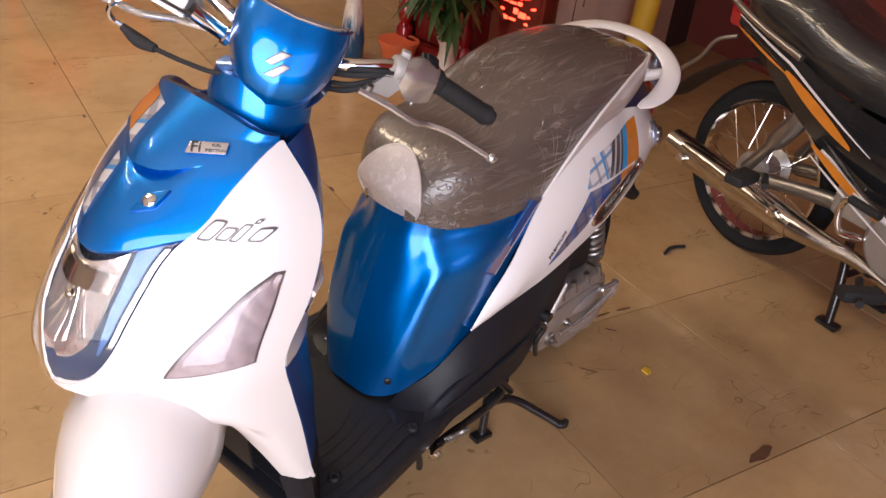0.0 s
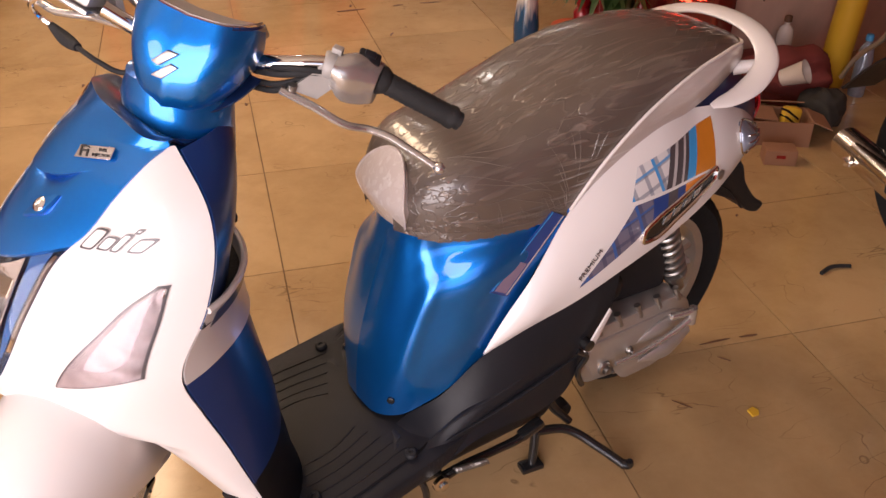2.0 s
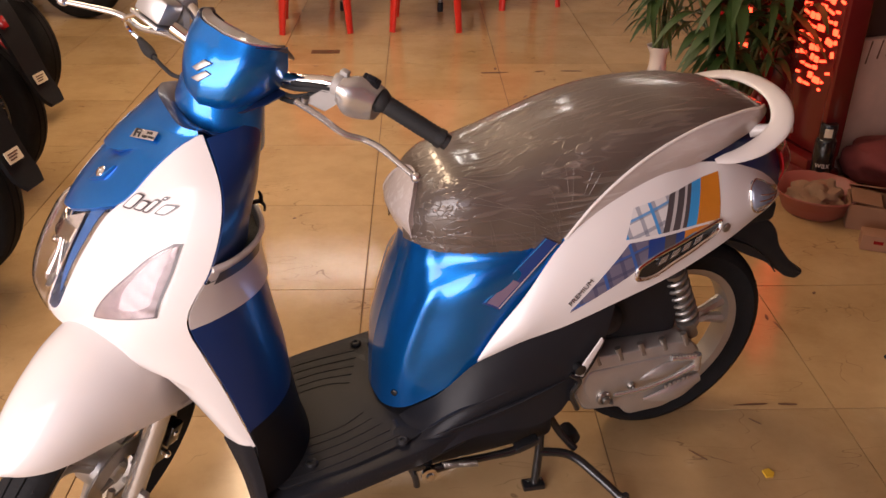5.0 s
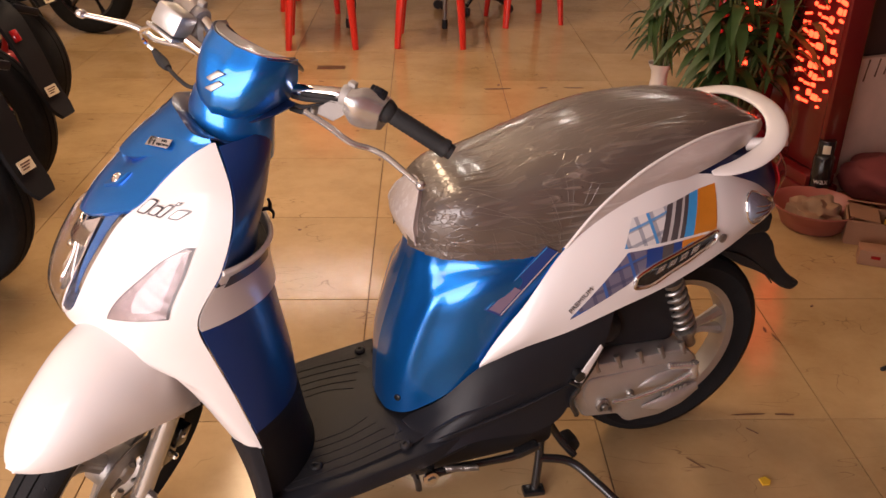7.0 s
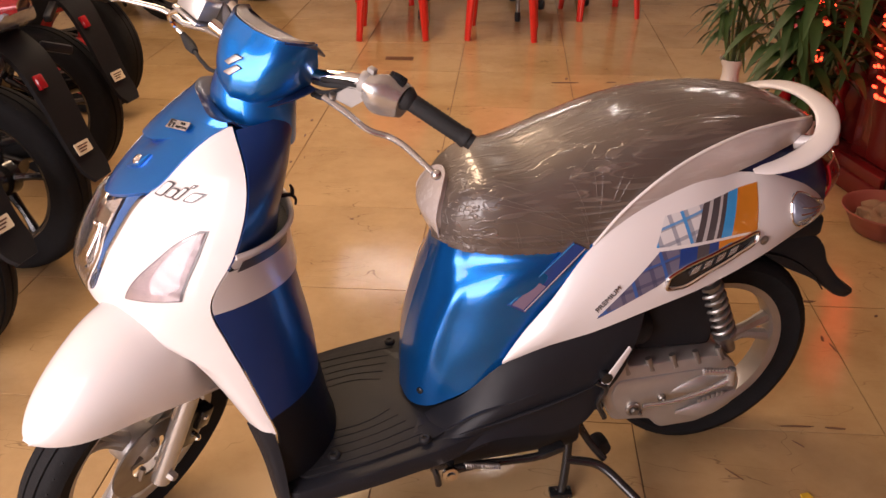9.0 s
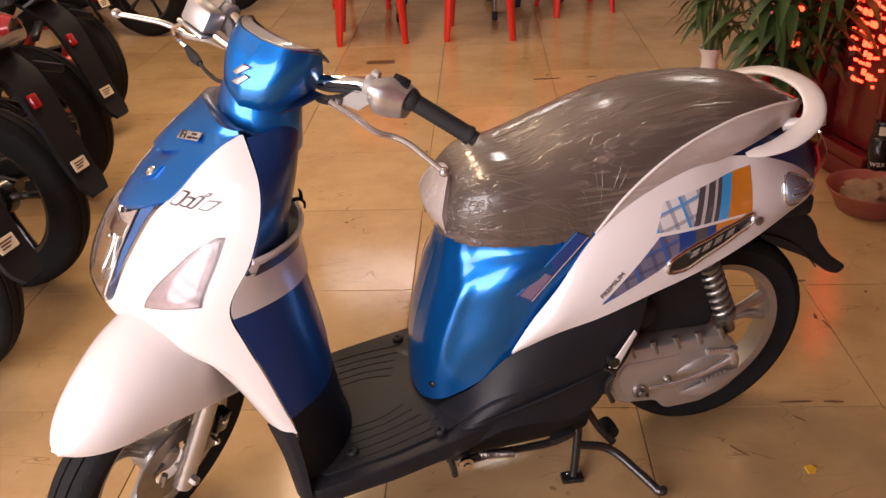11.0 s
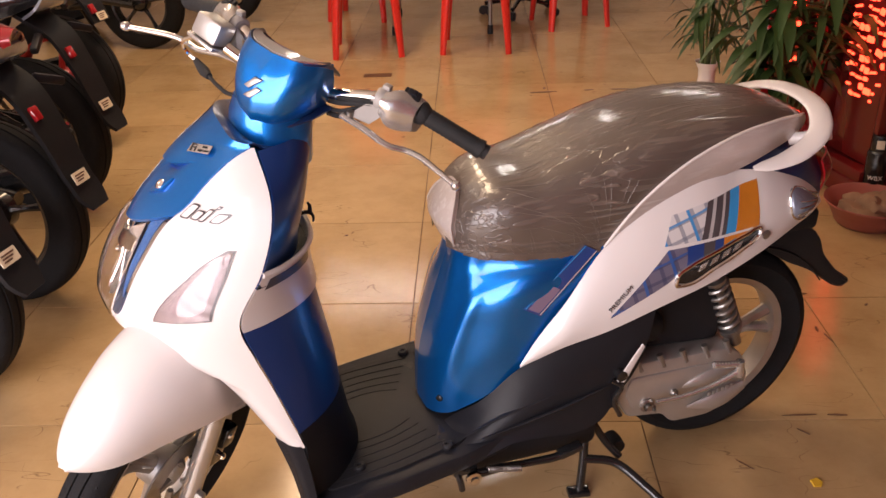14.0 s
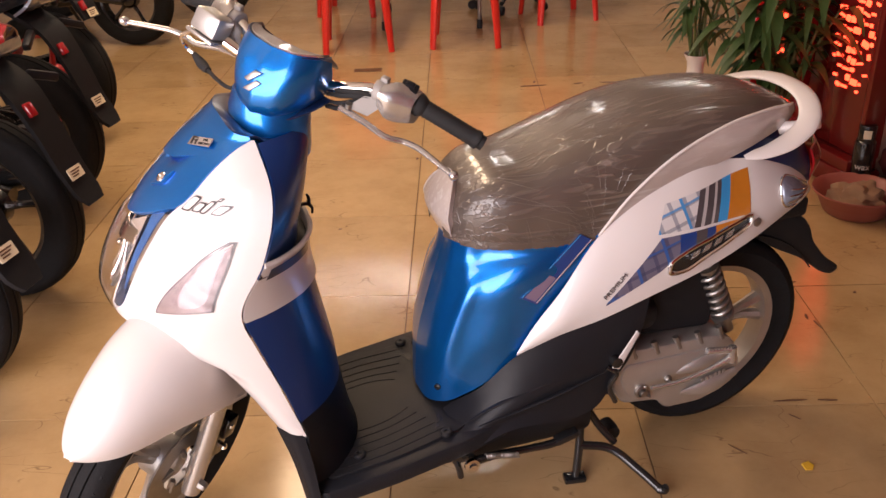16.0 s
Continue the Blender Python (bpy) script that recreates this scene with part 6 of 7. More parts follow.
# bamboo pots
def bamboo(m, height, canes, spread, label, seed, vase, leaves, size):
    rnd = random.Random(seed)
    t = thing("bamboo_vase", m, label, "plant")
    bm = bmesh.new()
    k = vase / 0.36
    lathe(bm, [(r * (0.6 + 0.4 * k), h * k) for r, h in ((0.052, 0), (0.058, 0.02), (0.06, 0.1), (0.05, 0.2), (0.038, 0.28), (0.04, 0.32), (0.056, 0.355), (0.058, 0.36), (0.05, 0.355), (0.034, 0.3), (0.0, 0.28))], 32)
    part("vase", bm, VASE if vase > 0.3 else CERAMIC, t, "ceramic vase, blue foot running into white")
    bl = bmesh.new()
    for k in range(canes):
        a = rnd.uniform(0, 6.28)
        r0, r1 = rnd.uniform(0, 0.026), rnd.uniform(0.03, spread)
        h = height * rnd.uniform(0.75, 1.0)
        base, tip = Vector((r0 * math.cos(a), r0 * math.sin(a), vase * 0.8)), Vector((r1 * math.cos(a), r1 * math.sin(a), h))
        mid = base.lerp(tip, 0.5) + Vector((rnd.uniform(-0.02, 0.02), rnd.uniform(-0.02, 0.02), 0))
        bs = bmesh.new()
        tube(bs, [base, mid, tip], [0.007, 0.006, 0.003], 6)
        part("cane", bs, STALK, t)
        for q in range(leaves):
            f = rnd.uniform(0.22, 1.0)
            p = base.lerp(mid, f * 2) if f < 0.5 else mid.lerp(tip, f * 2 - 1)
            b = rnd.uniform(0, 6.28)
            ln, wd = size * rnd.uniform(0.1, 0.19), size * rnd.uniform(0.008, 0.015)
            out = Vector((math.cos(b), math.sin(b), rnd.uniform(0.1, 1.0))).normalized()
            sidev = out.cross(Vector((0, 0, 1))).normalized()
            rows = []
            for i in range(7):
                u = i / 6
                c = p + out * ln * u + Vector((0, 0, -ln * 0.8 * u * u))
                w = wd * math.sin(math.pi * min(0.98, 0.12 + 0.88 * u)) ** 0.8
                rows.append([c - sidev * w + Vector((0, 0, 0.3 * w)), c, c + sidev * w + Vector((0, 0, 0.3 * w))])
            sheet(bl, rows)
    tagged(part("foliage", bl, LEAF, t), "", "", "", "stuff")


bamboo(pose(1.27, 1.53, 0), 0.98, 9, 0.14, "lucky bamboo in a tall blue and white vase", 3, 0.33, 9, 1.15)
bamboo(pose(1.46, 1.02, 0), 0.98, 14, 0.3, "leafy bamboo in a ceramic vase before the red shrine", 5, 0.24, 12, 1.75)

# red lacquered floor shrine
sh = thing("floor_shrine", pose(1.784, 1.124, 0, 0, 0, -77), "red lacquered floor shrine with lit fretwork", "shrine")
bm = bmesh.new()
block(bm, pose(0, -0.18, 0.04), 0.84, 0.15, 0.08, 0.012)
block(bm, pose(0, -0.18, 0.1), 0.8, 0.13, 0.05, 0.01)
part("plinth", bm, REDLAC, sh)
for x in (-0.375, 0.0):
    bm = bmesh.new()
    lathe(bm, [(0.04, 0.12), (0.04, 0.16), (0.026, 0.18), (0.04, 0.22), (0.04, 0.25), (0.024, 0.29), (0.034, 0.34), (0.038, 0.5), (0.03, 0.62), (0.026, 0.74), (0.04, 0.8), (0.042, 0.86), (0.03, 0.9), (0.042, 1.0)], 24, Matrix.Translation((x, -0.21, 0)))
    part("turned_post", bm, REDPAINT, sh)


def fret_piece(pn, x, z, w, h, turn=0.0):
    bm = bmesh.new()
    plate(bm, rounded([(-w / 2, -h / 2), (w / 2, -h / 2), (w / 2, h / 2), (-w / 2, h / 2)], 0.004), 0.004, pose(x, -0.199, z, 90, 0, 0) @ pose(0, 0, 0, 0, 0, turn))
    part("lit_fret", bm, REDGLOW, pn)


for cx, w in ((-0.22, 0.2), (0.26, 0.27)):
    bm = bmesh.new()
    block(bm, pose(cx, -0.185, 0.56), w, 0.024, 0.86, 0.004)
    pn = part("fret_panel", bm, REDLAC, sh)
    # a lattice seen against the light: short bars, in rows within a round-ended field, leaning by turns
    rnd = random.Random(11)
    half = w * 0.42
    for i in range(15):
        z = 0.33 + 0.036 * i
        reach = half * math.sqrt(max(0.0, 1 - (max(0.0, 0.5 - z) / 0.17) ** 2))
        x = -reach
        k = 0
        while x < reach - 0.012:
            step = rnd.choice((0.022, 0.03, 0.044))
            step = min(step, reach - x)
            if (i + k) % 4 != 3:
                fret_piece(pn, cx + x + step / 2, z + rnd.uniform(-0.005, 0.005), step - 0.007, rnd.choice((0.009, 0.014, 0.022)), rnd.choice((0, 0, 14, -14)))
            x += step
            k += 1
for name, m, sx, sy, sz in (("back_board", pose(0, -0.135, 0.56), 0.76, 0.03, 0.87), ("side_board", pose(0.395, -0.165, 0.56), 0.03, 0.09, 0.87), ("side_board", pose(-0.395, -0.165, 0.56), 0.03, 0.09, 0.87), ("roof_board", pose(0, -0.18, 1.02), 0.82, 0.15, 0.05)):
    bm = bmesh.new()
    block(bm, m, sx, sy, sz, 0.006)
    part(name, bm, REDLAC, sh)

# side screen wall behind the shrine
PANEL = pose(2.335, 0.985, 0.27, 0, 0, 17)
bm = bmesh.new()
block(bm, PANEL, 1.18, 0.04, 0.54, 0.004)
panel = tagged(part("partition_panel", bm, STAINED, None), "low pinkish stained partition panel with dark drips", "partition", "", "structure")
bm = bmesh.new()
block(bm, PANEL @ pose(0.19, 0.075, 1.34), 1.54, 0.08, 3.2)
setting("wall_inner", bm, mat("dark_brown_wall", (0.06, 0.03, 0.024), 0.7, 0, 0, 0.15, 1.5, 0.2, 150), "plain dark brown wall behind the low panel")
rnd = random.Random(8)
for k in range(13):
    drop = rnd.uniform(0.05, 0.2)
    x = -0.53 + 0.06 * k + rnd.uniform(-0.02, 0.02)
    bm = bmesh.new()
    tube(bm, [PANEL @ Vector((x, -0.02, 0.266)), PANEL @ Vector((x - 0.006, -0.02, 0.266 - drop * 0.5)), PANEL @ Vector((x - 0.012, -0.02, 0.266 - drop))], [0.0035, 0.0025, 0.004], 6, 1, 8)
    part("paint_drip", bm, BROWN, panel)


# small things by the shrine
def bottle(name, m, prof, material, label, cap=None):
    t = thing(name, m, label, "bottle")
    bm = bmesh.new()
    lathe(bm, prof, 28)
    part("body", bm, material, t)
    if cap:
        bm = bmesh.new()
        top = max(z for r, z in prof)
        lathe(bm, [(0.013, top - 0.004), (0.015, top - 0.002), (0.015, top + 0.016), (0.012, top + 0.02), (0, top + 0.02)], 20)
        part("cap", bm, cap, t)
    return t


wax = bottle("wax_bottle", pose(1.69, 0.68, 0, 0, 0, 10), [(0.036, 0), (0.038, 0.004), (0.038, 0.2), (0.034, 0.21), (0.031, 0.212), (0.031, 0.265), (0.028, 0.27), (0, 0.27)], ENAMEL, "black wax spray bottle with white lettering on the floor")
for txt, z, size in (("wax", 0.115, 0.034), ("one", 0.082, 0.03)):
    bm = lettering(txt, size, 0.0008)
    for v in bm.verts:
        a = v.co.x / 0.039
        v.co = Vector((0.0392 * math.sin(a), -(0.0392 + v.co.z) * math.cos(a), v.co.y + z))
    bm.transform(pose(0, 0, 0, 0, 0, -30))
    part("lettering", bm, CERAMIC, wax, smooth=False)
bm = bmesh.new()
sheet(bm, [[Vector((0.0316 * math.sin(a), -0.0316 * math.cos(a), z)) for a in (-1.0, -0.7, -0.4, -0.1)] for z in (0.222, 0.255)], 0.0005)
part("price_label", bm, PAPER, wax)

bowl = thing("plastic_bowl", pose(1.61, 0.51, 0), "pink plastic basin holding rags", "basin")
bm = bmesh.new()
lathe(bm, [(0.0, 0.004), (0.1, 0.0), (0.11, 0.008), (0.145, 0.085), (0.155, 0.09), (0.155, 0.084), (0.148, 0.08), (0.108, 0.012), (0.0, 0.01)], 44)
part("body", bm, PINKPL, bowl)
rag = thing("rag", pose(1.61, 0.51, 0.03), "crumpled beige cleaning rags in the basin", "cloth")
bm = bmesh.new()
bmesh.ops.create_icosphere(bm, subdivisions=4, radius=0.09)
for v in bm.verts:
    n = noise.noise(v.co * 22) * 0.035 + noise.noise(v.co * 55) * 0.012
    v.co = Vector((v.co.x * 1.05, v.co.y * 1.05, max(-0.02, v.co.z * 0.6))) + v.co.normalized() * n
    v.co.z += 0.02
part("cloth", bm, CLOTH, rag)
bx = thing("cardboard_box", pose(1.79, 0.385, 0, 0, 0, -22), "open brown cardboard box with folded flaps", "box")
for cx, cy, sx, sy in ((0, -0.07, 0.22, 0.005), (0, 0.07, 0.22, 0.005), (-0.11, 0, 0.005, 0.135), (0.11, 0, 0.005, 0.135)):
    bm = bmesh.new()
    block(bm, pose(cx, cy, 0.045), sx, sy, 0.09)
    part("side", bm, CARD, bx)
bm = bmesh.new()
block(bm, pose(0, 0, 0.004), 0.214, 0.134, 0.006)
part("bottom", bm, CARD, bx)
for cx, cy, sx, sy, rx, ry in ((-0.055, 0.005, 0.1, 0.13, 0, 6), (0, 0.105, 0.21, 0.08, -24, 0), (0.145, 0, 0.075, 0.13, 0, 22)):
    bm = bmesh.new()
    block(bm, pose(cx, cy, 0.094 - (0.016 if ry == 22 else 0.0), rx, ry), sx, sy, 0.004)
    part("flap", bm, CARD, bx)
yb = thing("yellow_packet", pose(1.835, 0.37, 0.01, 0, 0, -14), "yellow and black packet standing in the cardboard box", "packet")
bm = bmesh.new()
block(bm, pose(0, 0, 0.056, -14, 10, 0), 0.06, 0.05, 0.1, 0.012)
part("wrapper", bm, YELLOW, yb)
for k in range(3):
    bm = bmesh.new()
    block(bm, pose(-0.005, -0.004, 0.036 + 0.024 * k, -14, 38, 0), 0.056, 0.05, 0.007, 0.002)
    part("print_bar", bm, ENAMEL, yb)
lb = thing("carton", pose(1.7, 0.215, 0, 0, 0, -22), "small closed pinkish brown carton", "box")
bm = bmesh.new()
block(bm, pose(0, 0, 0.027), 0.105, 0.07, 0.054, 0.002)
part("body", bm, CARD, lb)
bm = bmesh.new()
block(bm, pose(0, -0.0354, 0.032), 0.03, 0.001, 0.012)
part("print_bar", bm, REDPAINT, lb)


def sack(m, material, radius, sx, sy, sz, label, seed):
    """A slumped soft bag: a lump with folds and a flat base."""
    ob = thing("sack", m, label, "sack")
    bm = bmesh.new()
    bmesh.ops.create_icosphere(bm, subdivisions=4, radius=radius)
    off = Vector((seed, seed * 0.7, 0))
    for v in bm.verts:
        n = noise.noise(v.co * 9 + off) * 0.045 + noise.noise(v.co * 26 + off) * 0.014
        v.co = Vector((v.co.x * sx, v.co.y * sy, max(-radius * 0.5, v.co.z * sz))) + v.co.normalized() * n
        v.co.z += radius * 0.5
    low = min(v.co.z for v in bm.verts)
    bmesh.ops.translate(bm, vec=(0, 0, 0.001 - low), verts=bm.verts[:])
    part("bag", bm, material, ob)


SACKING = mat("red_sacking", (0.2, 0.04, 0.035), 0.8, 0, 0, 0.3, 12, 0.6, 60)
sack(pose(2.0, 0.67, 0, 0, 0, -10), SACKING, 0.17, 1.25, 0.72, 0.62, "dark red sack slumped by the wall", 0.0)
sack(pose(2.02, 0.44, 0), mat("grey_sacking", (0.03, 0.027, 0.024), 0.8, 0, 0, 0.3, 12, 0.6, 60), 0.09, 0.85, 0.9, 1.0, "small dark grey cloth bag on the floor", 3.0)
cup = thing("paper_cup", pose(1.93, 0.52, 0.17, 62, 0, 40), "white paper cup lying on the red sack", "cup")
bm = bmesh.new()
lathe(bm, [(0.03, -0.045), (0.043, 0.045), (0.045, 0.047), (0.042, 0.047), (0.028, -0.041), (0, -0.041)], 28)
part("body", bm, CERAMIC, cup)
bottle("spray_bottle", pose(2.1, 0.84, 0), [(0.03, 0), (0.032, 0.01), (0.032, 0.2), (0.026, 0.225), (0.012, 0.24), (0.012, 0.255), (0.0, 0.255)], CERAMIC, "white spray bottle with dark label and cap", BROWN)
bottle("water_bottle", pose(2.33, 0.64, 0), [(0.03, 0), (0.033, 0.012), (0.031, 0.1), (0.033, 0.15), (0.026, 0.19), (0.012, 0.215), (0.012, 0.225), (0.0, 0.225)], SMOKE, "empty clear plastic bottle with blue cap", SKYBLUE)
pole = thing("yellow_pole", pose(2.28, 0.75, 0, 0, 4, 0), "yellow plastic pole leaning by the wall", "pole")
bm = bmesh.new()
lathe(bm, [(0.05, 0.004), (0.055, 0.02), (0.055, 1.3), (0.05, 1.31), (0, 1.31)], 24)
part("shaft", bm, YELLOW, pole)
pot = thing("flower_pot", pose(1.42, 1.36, 0), "orange plastic flower pot", "pot")
bm = bmesh.new()
lathe(bm, [(0.06, 0), (0.085, 0.1), (0.095, 0.12), (0.095, 0.13), (0.08, 0.125), (0.0, 0.11)], 30)
part("body", bm, mat("orange_plastic", (0.6, 0.14, 0.05), 0.4), pot)


# ---- parked motorcycles ----
def spoked_wheel(parent, name, m, r, w, rim):
    bm = bmesh.new()
    ax = m @ pose(0, 0, 0, 90, 0, 0)
    lathe(bm, [(rim - 0.012, -w * 0.3), (rim, -w * 0.36), (rim + 0.004, -w * 0.3), (rim + 0.004, w * 0.3), (rim, w * 0.36), (rim - 0.012, w * 0.3)], 64, ax, True)
    ob = part(name, bm, CHROME, parent)
    bm = bmesh.new()
    lathe(bm, [(0.02, -0.075), (0.06, -0.06), (0.065, -0.05), (0.045, -0.03), (0.045, 0.03), (0.065, 0.05), (0.06, 0.06), (0.02, 0.075)], 28, ax)
    part("hub", bm, ALLOY, ob)
    for k in range(36):
        s = -1 if k % 2 else 1
        a = 2 * math.pi * k / 36
        b = a + (0.55 if (k // 2) % 2 else -0.55)
        bm = bmesh.new()
        tube(bm, [ax @ Vector((0.062 * math.cos(b), 0.062 * math.sin(b), s * 0.052)), ax @ Vector(((rim - 0.006) * math.cos(a), (rim - 0.006) * math.sin(a), 0))], 0.0012, 5)
        part("spoke", bm, CHROME, ob)
    bm = bmesh.new()
    h = w / 2
    lathe(bm, [(rim, -h * 0.7), (r - 0.025, -h), (r - 0.008, -h * 0.7), (r, 0), (r - 0.008, h * 0.7), (r - 0.025, h), (rim, h * 0.7)], 72, ax, True)
    part("tyre", bm, TYRE, ob)
    return ob


# forward is +x here; its right side is -y
def underbone():
    b = thing("motorcycle", pose(1.72, -0.465, 0, 0, 0, -90), "black and orange motorcycle with wrapped seat and chrome exhaust", "motorcycle")
    spoked_wheel(b, "rear_wheel", pose(0, 0, 0.28), 0.28, 0.075, 0.225)
    spoked_wheel(b, "front_wheel", pose(1.22, 0, 0.275), 0.275, 0.07, 0.225)
    bm = bmesh.new()
    tube(bm, [(-0.25, -0.155, 0.292), (0.2, -0.168, 0.256), (0.27, -0.17, 0.25)], [0.043, 0.046, 0.04], 24, 1, 14)
    tube(bm, [(0.25, -0.17, 0.253), (0.34, -0.165, 0.25), (0.45, -0.14, 0.24), (0.62, -0.1, 0.2), (0.75, 0.0, 0.22)], [0.04, 0.026, 0.018, 0.017, 0.017], 18)
    ex = part("exhaust", bm, WORNCHROME, b, "chrome exhaust with heat shield")
    bm = bmesh.new()
    tube(bm, [(-0.25, -0.155, 0.292), (-0.268, -0.155, 0.294)], [0.03, 0.025], 20)
    part("tail_pipe", bm, STEEL, ex)
    bm = bmesh.new()
    tube(bm, [(-0.18, -0.178, 0.312), (0.0, -0.186, 0.298), (0.2, -0.193, 0.276)], [0.018, 0.03, 0.026], 12, 0.7)
    part("heat_shield", bm, WORNCHROME, ex)
    for x in (-0.16, 0.22):
        bm = bmesh.new()
        lathe(bm, [(0.015, 0), (0.015, 0.012), (0.009, 0.016), (0, 0.016)], 14, Matrix.Translation((x, -0.205, 0.278)) @ SIDEWAYS)
        part("clamp_bolt", bm, CHROME, ex)
    bm = bmesh.new()
    tube(bm, [(0.0, -0.1, 0.28), (0.25, -0.09, 0.33), (0.52, -0.07, 0.36)], [0.022, 0.024, 0.03], 10)
    tube(bm, [(0.0, 0.1, 0.28), (0.25, 0.09, 0.33), (0.52, 0.07, 0.36)], [0.022, 0.024, 0.03], 10)
    part("swing_arm", bm, STEEL, b)
    bm = bmesh.new()
    block(bm, pose(0.42, 0, 0.5, 0, 8, 0), 0.36, 0.26, 0.16, 0.04)
    part("inner_panel", bm, BLACK, b)
    for s in (-1, 1):
        m = Matrix.Translation((0.02, s * 0.125, 0.31)) @ Vector((0.38, 0, 0.62)).to_track_quat("Z", "Y").to_matrix().to_4x4()
        bm = bmesh.new()
        lathe(bm, [(0.012, 0), (0.018, 0.01), (0.018, 0.13), (0.026, 0.14), (0.03, 0.18), (0.03, 0.32), (0.02, 0.34), (0, 0.34)], 16, m)
        part("shock_absorber", bm, STEEL, b)
    # side covers and seat
    COVER_Y = spl([-0.16, 0.05, 0.28, 0.6], [0.122, 0.166, 0.183, 0.171])
    for s in (-1, 1):
        bm = bmesh.new()
        sheet(bm, loft([[(-0.16, s * 0.1, 0.7), (0.03, s * 0.15, 0.615), (0.28, s * 0.165, 0.49), (0.6, s * 0.15, 0.43)], [(-0.15, s * 0.125, 0.722), (0.05, s * 0.165, 0.665), (0.28, s * 0.182, 0.575), (0.6, s * 0.17, 0.51)], [(-0.15, s * 0.115, 0.745), (0.05, s * 0.155, 0.715), (0.28, s * 0.17, 0.65), (0.6, s * 0.15, 0.6)]], 30, 12), 0.004, (0, -s, 0))
        cov = part("side_cover", bm, ENAMEL, b, "black side cover with orange stripes")
        for z0, z1, x0, x1, m in ((-0.016, -0.008, -0.14, 0.1, ORANGE), (-0.026, 0.008, 0.09, 0.36, ORANGE), (0.016, 0.024, -0.15, 0.42, WHITE), (-0.105, -0.078, 0.25, 0.5, ORANGE), (-0.122, -0.115, 0.25, 0.56, WHITE)):
            bm = bmesh.new()
            g = []
            for i in range(24):
                t = i / 23
                x = x0 + (x1 - x0) * t
                base = 0.722 - 0.25 * (x + 0.15) if x < 0.1 else 0.66 - 0.45 * (x - 0.1)
                w = math.sin(math.pi * min(0.97, t * 0.9 + 0.06)) ** 0.7
                g.append([Vector((x, s * (COVER_Y(x) + 0.005), base + z0 + (z1 - z0) * (0.5 + (q - 0.5) * w))) for q in (0, 0.33, 0.66, 1)])
            sheet(bm, g, 0.002, (0, -s, 0))
            part("stripe", bm, m, cov)
        bm = bmesh.new()
        sheet(bm, loft([[(0.3, s * 0.16, 0.49), (0.47, s * 0.18, 0.425), (0.66, s * 0.17, 0.39)], [(0.26, s * 0.175, 0.53), (0.45, s * 0.188, 0.465), (0.66, s * 0.18, 0.42)]], 14, 6), 0.003, (0, -s, 0))
        lc = part("leg_cover", bm, ENAMEL, b)
        bm = bmesh.new()
        tube(bm, [(0.27, s * 0.16, 0.49), (0.46, s * 0.182, 0.415), (0.68, s * 0.172, 0.375)], 0.008, 8)
        part("white_edge", bm, WHITE, lc)
    bm = bmesh.new()
    rows = []
    for x, w, z0, z1 in ((-0.2, 0.06, 0.78, 0.83), (-0.13, 0.115, 0.76, 0.85), (0.04, 0.14, 0.72, 0.845), (0.2, 0.145, 0.66, 0.79), (0.4, 0.13, 0.63, 0.75), (0.55, 0.09, 0.62, 0.73)):
        rows.append([(x, -w, z0), (x, -w * 1.02, (z0 + z1) / 2), (x, -w * 0.75, z1), (x, 0, z1 + 0.012), (x, w * 0.75, z1), (x, w * 1.02, (z0 + z1) / 2), (x, w, z0)])
    sheet(bm, loft(rows, 30, 30))
    bmesh.ops.holes_fill(bm, edges=[e for e in bm.edges if e.is_boundary], sides=0)
    part("seat", bm, wrapped("wrapped_black_vinyl", (0.01, 0.009, 0.009), 0.55, 0.2), b, "black seat in wrinkled clear film")
    bm = bmesh.new()
    for s in (-1, 1):
        tube(bm, [(0.13, s * 0.178, 0.705), (-0.03, s * 0.175, 0.745), (-0.16, s * 0.155, 0.785), (-0.25, s * 0.09, 0.815), (-0.27, 0, 0.82)], 0.011, 10)
    part("grab_rail", bm, STEEL, b, "grey steel grab rail")
    bm = bmesh.new()
    sheet(bm, loft([[(0.1, y, 0.6) for y in (-0.07, 0, 0.07)], [(-0.12, y, 0.61) for y in (-0.075, 0, 0.075)], [(-0.29, y, 0.51) for y in (-0.07, 0, 0.07)], [(-0.43, y * 0.8, 0.37) for y in (-0.07, 0, 0.07)]], 8, 20), 0.006, (0, 0, -1))
    part("rear_mudguard", bm, BLACK, b)
    bm = bmesh.new()
    tube(bm, [(-0.16, -0.1, 0.67), (-0.21, -0.12, 0.646), (-0.258, -0.12, 0.576), (-0.33, -0.12, 0.503), (-0.369, -0.12, 0.431)], 0.007, 8)
    part("plate_bracket", bm, STEEL, b)
    bm = bmesh.new()
    block(bm, pose(-0.2, 0, 0.72), 0.08, 0.14, 0.08, 0.02)
    part("tail_lamp", bm, REDLENS, b)
    bm = bmesh.new()
    block(bm, pose(0.62, 0, 0.36), 0.3, 0.2, 0.24, 0.04)
    lathe(bm, [(0.1, 0), (0.1, 0.04), (0.085, 0.055), (0, 0.058)], 30, Matrix.Translation((0.56, -0.1, 0.33)) @ SIDEWAYS)
    block(bm, pose(0.42, -0.09, 0.37), 0.2, 0.05, 0.11, 0.015)
    block(bm, pose(0.88, 0, 0.38), 0.2, 0.12, 0.12, 0.02)
    part("engine", bm, ALLOY, b)
    bm = bmesh.new()
    tube(bm, [(0.45, -0.13, 0.3), (0.41, -0.175, 0.31), (0.4, -0.19, 0.4), (0.42, -0.2, 0.42)], 0.01, 10)
    kk = part("kick_starter", bm, CHROME, b)
    bm = bmesh.new()
